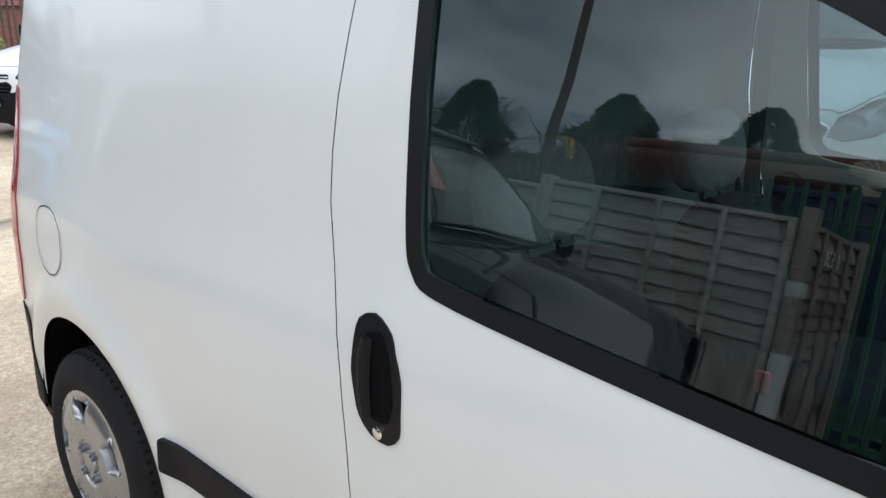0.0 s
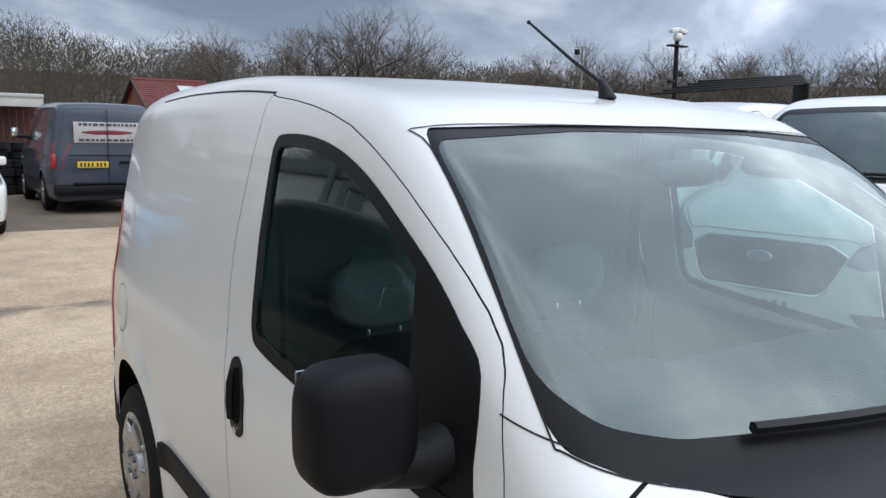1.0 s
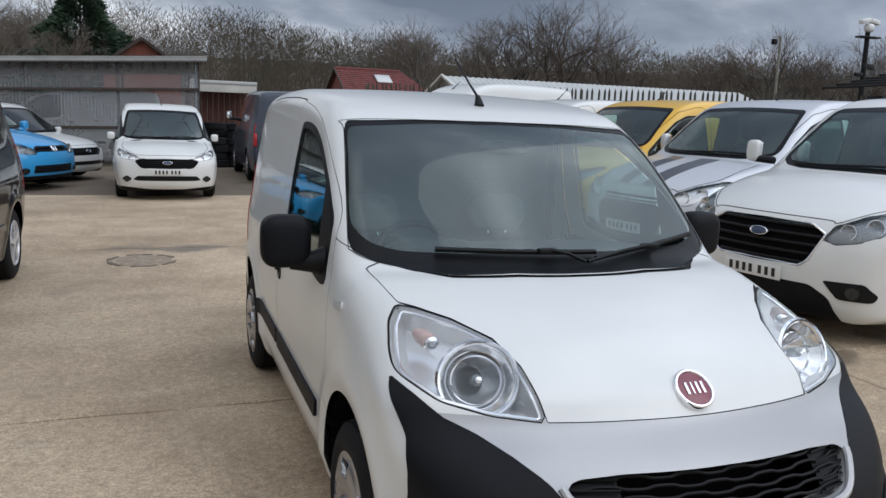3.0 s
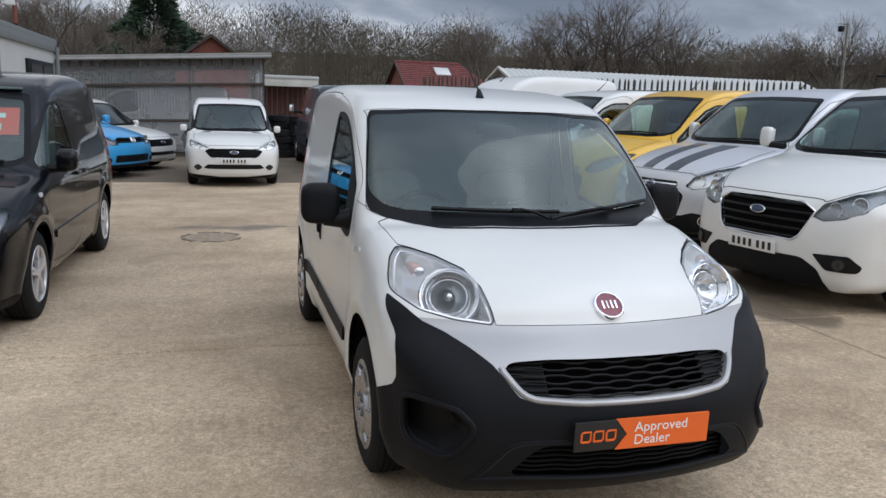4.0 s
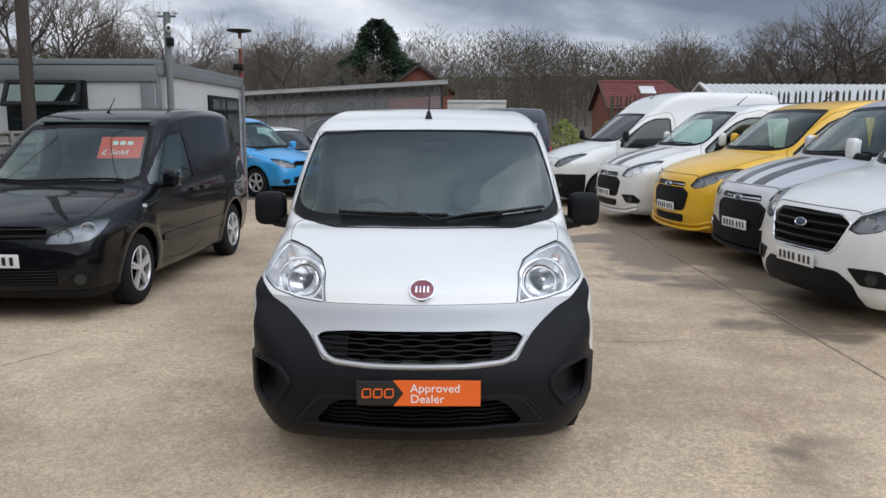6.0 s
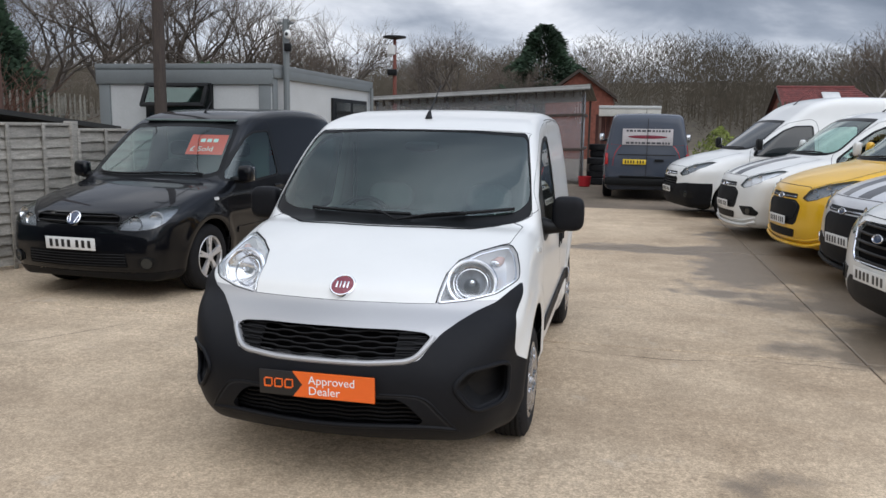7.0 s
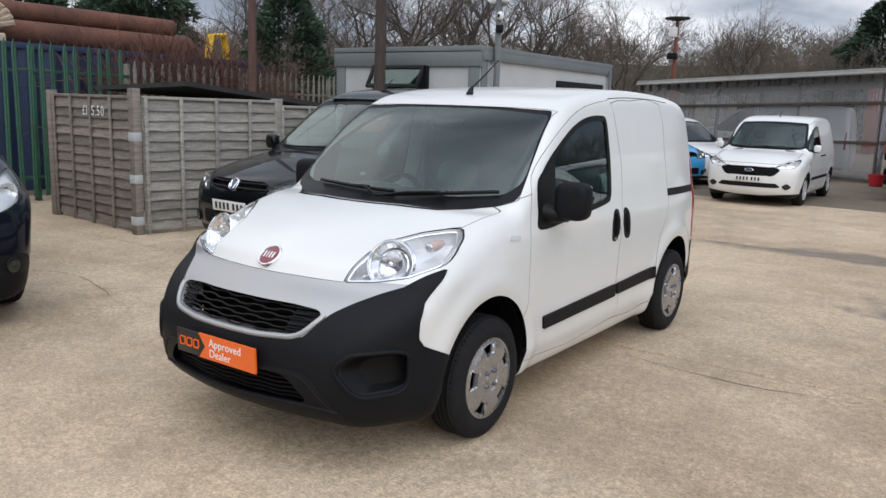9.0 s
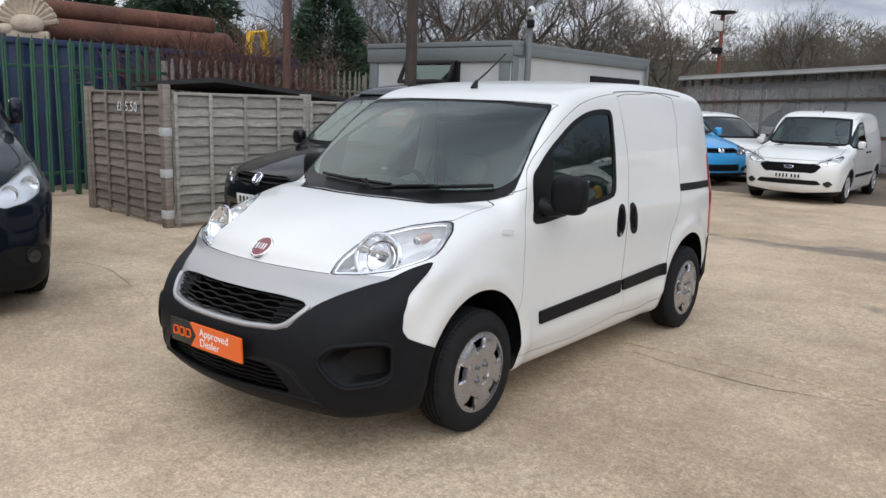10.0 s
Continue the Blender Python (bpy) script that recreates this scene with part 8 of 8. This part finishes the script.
# behind the green fence: containers, rusty pipes, brambles
for k, (y0, y1, z1, mt) in enumerate(((2.6, 8.6, 2.36, "container_blue"), (-3.6, 2.4, 2.0, "container_blue"))):
    c = thing("shipping_container", "blue corrugated steel shipping container", "container")
    n = 60
    ys = np.linspace(y0, y1, n)
    v = [(-10.4 + 0.04 * (1 if (j // 2) % 2 else 0), y, 0.0) for j, y in enumerate(ys)] + [(-10.4 + 0.04 * (1 if (j // 2) % 2 else 0), y, z1) for j, y in enumerate(ys)]
    part("corrugated_side", (v, [(j, j + 1, n + j + 1, n + j) for j in range(n - 1)]), M[mt], c, smooth=False, fix=False)
    part("shell", Geo().box((-11.65, (y0 + y1) / 2, z1 / 2), (2.35, y1 - y0, z1), 0.02), M[mt], c)
    part("top_rail", Geo().box((-10.38, (y0 + y1) / 2, z1 - 0.05), (0.07, y1 - y0, 0.10), 0.006), M[mt], c)
for y, x, r, z, ln in ((5.1, -11.1, 0.20, 2.57, 4.4), (5.5, -11.6, 0.24, 2.61, 4.2), (4.6, -11.95, 0.18, 2.55, 3.6), (5.2, -11.35, 0.17, 2.93, 3.8)):
    p = thing("rusty_pipe", "long rusty steel pipe stacked on the container", "pipe", pose(x, y, z, 0, 0, 90), "stacked pipes")
    part("barrel", Geo().lathe([(-ln / 2, r - 0.03), (-ln / 2, r), (ln / 2, r), (ln / 2, r - 0.03), (ln / 2 - 0.3, r - 0.03)], 20), M["rust"], p)
for s_, (x, y, w, h) in enumerate(((-9.9, 5.6, 0.4, 2.9), (-10.0, 7.0, 0.5, 3.0), (-10.1, 7.9, 0.5, 2.6))):
    twig_bush(20 + s_, pose(x, y, 0), w, h)
d = thing("digger_arm", "yellow steel digger arm behind the fence", "digger", pose(-12.6, 9.2, 0, 0, 0, 20))
part("boom", Geo().tube([(0, -0.9, 0), (0, -0.2, 3.0), (0, 0.35, 3.05), (0, 0.5, 2.4)], 0.09, 6), M["yellow_steel"], d)
part("track", Geo().box((0, -0.6, 0.4), (1.4, 2.2, 0.8), 0.1), M["yellow_steel"], d)
st = Geo()
for k in range(13):
    a = radians(10 + 160 * k / 12)
    st.tube([(0, 0, 0.1), (0.20 * math.cos(a), 0.03, 0.1 + 0.20 * math.sin(a)), (0.36 * math.cos(a), -0.02, 0.1 + 0.36 * math.sin(a))], [0.02, 0.045, 0.04], 6)
st.blob((0, -0.08, 0.10), (0.20, 0.12, 0.12), 2.4, 10)
st.blob((-0.25, -0.05, 0.02), (0.12, 0.10, 0.08), 2.2, 8)
st.box((0, 0, -0.04), (0.5, 0.26, 0.12), 0.02)
orn = new("garden_ornament", mesh_of("garden_ornament", st.v, st.f, M["stone"]))
orn.matrix_world = pose(-10.7, 3.15, 2.46, 0, 0, 62) @ Matrix.Diagonal((1.25, 1.25, 1.25, 1))
tagged(orn, "shell-shaped stone garden ornament standing on the container", "ornament")
sh = thing("low_shed", "low dark felt-roofed store behind the fence", "shed")
part("roof", Geo().add([(-7.9, 3.3, 1.70), (-5.85, 3.3, 1.78), (-5.45, 5.6, 1.54), (-7.8, 5.7, 1.72), (-7.9, 3.3, 1.64), (-5.85, 3.3, 1.72), (-5.45, 5.6, 1.48), (-7.8, 5.7, 1.66)],
     [(0, 1, 2, 3), (4, 7, 6, 5), (0, 4, 5, 1), (1, 5, 6, 2), (2, 6, 7, 3), (3, 7, 4, 0)]), M["felt"], sh, smooth=False)
part("wall", Geo().box((-6.85, 4.4, 0.75), (1.8, 2.0, 1.46), 0.01), M["fence_brown"], sh)

# poles and masts
tp = pole("timber_pole", -5.55, 6.70, 7.2, 0.085, "dark_wood", "dark creosoted timber pole with two floodlights")
for s_ in (-1, 1):
    fl = part("floodlight", Geo().box((0.0, 0.0, 0.0), (0.34, 0.10, 0.26), 0.02, pose(s_ * 0.32, -0.05, 5.3, -20, 0, 25 * s_)), M["trim_plastic"], tp)
    part("lamp_glass", Geo().box((0.0, -0.055, 0.0), (0.28, 0.008, 0.20), 0.0, pose(s_ * 0.32, -0.05, 5.3, -20, 0, 25 * s_)), M["clear_plastic"], fl)
part("bracket", Geo().box((0, 0, 5.3), (0.6, 0.05, 0.05), 0.004), M["trim_plastic"], tp)
pole("timber_pole", -7.95, 6.2, 5.2, 0.068, "brown_wood", "bare brown timber pole behind the fence")
lp = pole("lamp_mast", -7.16, 24.4, 4.75, 0.075, "lamp_red", "red brown lamp mast with flat black head", "mast")
part("lamp_head", Geo().lathe([(4.72, 0.10), (4.78, 0.42), (4.83, 0.42), (4.84, 0.0)], 20, Matrix.Rotation(radians(-90), 4, "Y")), M["trim_plastic"], lp)
part("camera_box", Geo().box((-0.08, -0.08, 4.35), (0.26, 0.2, 0.34), 0.03), M["plate_white"], lp)
part("camera_box", Geo().box((-0.05, -0.1, 3.55), (0.34, 0.2, 0.22), 0.03), M["trim_plastic"], lp)
cm = pole("camera_mast", 22.6, 19.4, 5.2, 0.10, "trim_plastic", "dark steel mast with security cameras on top", "mast")
part("platform", Geo().box((0, 0, 4.9), (0.9, 0.3, 0.06), 0.01), M["trim_plastic"], cm)
for s_ in (-1, 1):
    part("camera", Geo().box((0, 0, 0), (0.42, 0.2, 0.16), 0.04, pose(0.22 * s_, 0, 5.45, 0, 12 * s_, 0)), M["plate_white"], cm)
part("lantern", Geo().blob((0, 0, 5.22), (0.16, 0.16, 0.16), 2.6, 8), M["plate_white"], cm)
part("arm", Geo().box((0.15, 0, 3.9), (0.5, 0.1, 0.2), 0.03), M["trim_plastic"], cm)
part("arm", Geo().box((-0.2, 0, 3.6), (0.4, 0.1, 0.14), 0.03), M["trim_plastic"], cm)
fp = pole("camera_mast", 37.8, 40.0, 7.6, 0.09, "galvanised", "thin grey mast with a small camera", "mast")
part("camera", Geo().box((-0.5, 0, 7.2), (0.3, 0.3, 0.36), 0.05), M["trim_plastic"], fp)
part("bracket", Geo().box((-0.3, 0, 7.5), (0.8, 0.06, 0.06), 0.01), M["galvanised"], fp)
rk = thing("steel_rack", "rack of long dark steel beams on stands", "rack", pose(20.5, 14.6, 0, 0, 0, -8))
for k in range(5):
    part("beam", Geo().box((0.3 * k - 0.6, 0.1 * k, 3.12 + 0.07 * k), (6.4 - 0.5 * k, 0.10, 0.07), 0.01, pose(0, 0, 0, 0, -5, 0)), M["trim_plastic"], rk)
for x in (-2.2, 2.2):
    part("stand", Geo().box((x, 0.1, 1.5 + 0.08 * x), (0.10, 0.6, 3.0 + 0.16 * x), 0.01), M["trim_plastic"], rk)

# plants: one of each kind, then copies of them
leafy(3, pose(4.25, 24.0, 0), 0.75, 1.75, "leaves")
leafy(5, pose(5.9, 24.6, 0), 0.7, 1.7, "leaves")
leafy(9, pose(-8.6, 13.5, 0), 1.3, 3.0, "ivy", "ivy_clump", "dark green ivy clump behind the cabin", 2500, 0.10)
first = conifer(2, 9.6, 6.2)
first.matrix_world = pose(-5.4, 60, 0)
for x, y, s_ in ((-20.5, 8.5, 0.70), (-21.5, 13.5, 0.75), (-24.0, 4.0, 0.75), (-16.2, 14.9, 0.62), (-27.0, 16.0, 0.8)):
    copy_thing(first, pose(x, y, 0, 0, 0, x * 31) @ Matrix.Diagonal((s_ * 0.62, s_ * 0.62, s_, 1)))
kinds = [bare_tree(s_, 10.0, depth=6, spread=sp) for s_, sp in ((11, 0.64), (12, 0.70), (13, 0.60), (14, 0.74))]
spots = [(-18.0, 29.0, 0.95), (-20.6, 27.0, 0.90), (-16.4, 31.0, 0.85), (-22.5, 25.0, 0.85), (-15.0, 30.5, 0.62), (-12.6, 33.0, 0.66), (-8.0, 36.0, 0.62),
         (-10.5, 66.0, 0.85), (-15.0, 62.0, 0.9), (-2.5, 70.0, 0.85), (19.2, 58.0, 0.92), (25.0, 57.0, 0.98), (27.4, 56.0, 1.06), (29.4, 54.0, 1.05), (32.0, 52.5, 0.95),
         (38.0, 47.6, 0.80), (40.0, 47.0, 0.74), (42.0, 45.2, 0.84), (44.2, 43.6, 0.78), (47.0, 41.0, 0.84), (50.5, 37.0, 0.80), (53.0, 33.0, 0.84), (56.0, 28.0, 0.80),
         (-34.0, 30.0, 1.0), (-30.0, 44.0, 1.0), (-38.0, 22.0, 1.0), (-22.0, 48.0, 0.9), (36.0, 56.0, 0.80), (-5.0, 44.0, 0.55)]
rnd = random.Random(5)
for k, ob in enumerate(kinds):
    x, y, s_ = spots[k]
    ob.matrix_world = pose(x, y, 0, 0, 0, 40 * k) @ Matrix.Diagonal((s_, s_, s_, 1))
for k, (x, y, s_) in enumerate(spots[4:]):
    ob = kinds[k % 4]
    ob.scale = (1, 1, 1)
    copy_thing(ob, pose(x, y, 0, 0, 0, rnd.uniform(0, 360)) @ Matrix.Diagonal((s_, s_, s_ * rnd.uniform(0.95, 1.1), 1)))
for k, ob in enumerate(kinds):
    x, y, s_ = spots[k]
    ob.matrix_world = pose(x, y, 0, 0, 0, 40 * k) @ Matrix.Diagonal((s_, s_, s_, 1))


def far_wood():
    """The distant belt of bare woodland: a low rise clothed in countless upright twigs."""
    rnd = random.Random(77)
    v, f = [], []
    for k in range(1350):
        # trees from 1100 on are unseen behind, added to darken low reflections
        a = radians(rnd.uniform(-62, 74) if k < 1100 else rnd.uniform(74, 298))
        d = 76 + 36 * rnd.random() ** 1.3
        x, y = d * math.sin(a), d * math.cos(a)
        top = 1.6 + 0.083 * d + 1.0 * noise.noise(Vector((a * 7.0, d * 0.03, 0.3))) + rnd.gauss(0, 0.8)
        top *= 1 - 0.10 * smooth01(np.array(a), 0.45, 0.8) + 0.20 * math.exp(-(a / 0.2) ** 2)
        px, py = math.cos(a), -math.sin(a)
        n = len(v)
        v += [(x - px * 0.12, y - py * 0.12, -0.5), (x + px * 0.12, y + py * 0.12, -0.5), (x, y, top * 0.8)]
        f.append((n, n + 1, n + 2))
        if k % 3 == 2:
            top *= rnd.uniform(0.5, 0.7)
        wide, tall = top * rnd.uniform(0.24, 0.40), top * rnd.uniform(0.55, 0.75)
        for b in range(420):
            # short twigs sweep up and outwards to a domed, uneven outline
            g_ = rnd.uniform(-1, 1)
            q = rnd.gauss(0, 0.6)
            crown = top - tall + tall * math.sqrt(1 - 0.92 * g_ * g_)
            ax_, az = wide * g_, top - tall + (crown - top + tall) * rnd.random() ** 0.6 * 0.98
            ln = top * rnd.uniform(0.03, 0.10)
            bx, bz = ax_ + ln * (0.6 * g_ + rnd.gauss(0, 0.6)), az + ln * rnd.uniform(0.2, 1.0)
            ww = rnd.uniform(0.014, 0.04)
            n = len(v)
            v += [(x + px * (ax_ - ww), y + py * (ax_ - ww) + q, az), (x + px * (ax_ + ww), y + py * (ax_ + ww) + q, az), (x + px * bx, y + py * bx + q, bz)]
            f.append((n, n + 1, n + 2))
    wood = new("far_wood", mesh_of("far_wood", v, f, M["twigs_olive"], False))
    tagged(wood, "distant belt of leafless olive brown woodland, with added trees out of view", "woodland", kind="stuff")
    # the rise it stands on, carried on unseen behind to shut out low sky
    g = Geo()
    n = 90
    vv = []
    for j, d in enumerate((60, 74, 90, 112, 150, 300)):
        for i in range(n + 1):
            a = radians(-180 + 360 * i / n)
            z = (-0.3, 0.2, 5.2, 8.2, 10.2, 5.0)[j] + (0.8 * noise.noise(Vector((a * 6, d * 0.05, 2.0))) if j > 1 else 0)
            vv.append((d * math.sin(a), d * math.cos(a), z))
    g.add(vv, [(j * (n + 1) + i, j * (n + 1) + i + 1, (j + 1) * (n + 1) + i + 1, (j + 1) * (n + 1) + i) for j in range(5) for i in range(n)])
    structure("backdrop", g, M["twigs_olive"], "low wooded rise on the horizon", "hill", True)


far_wood()
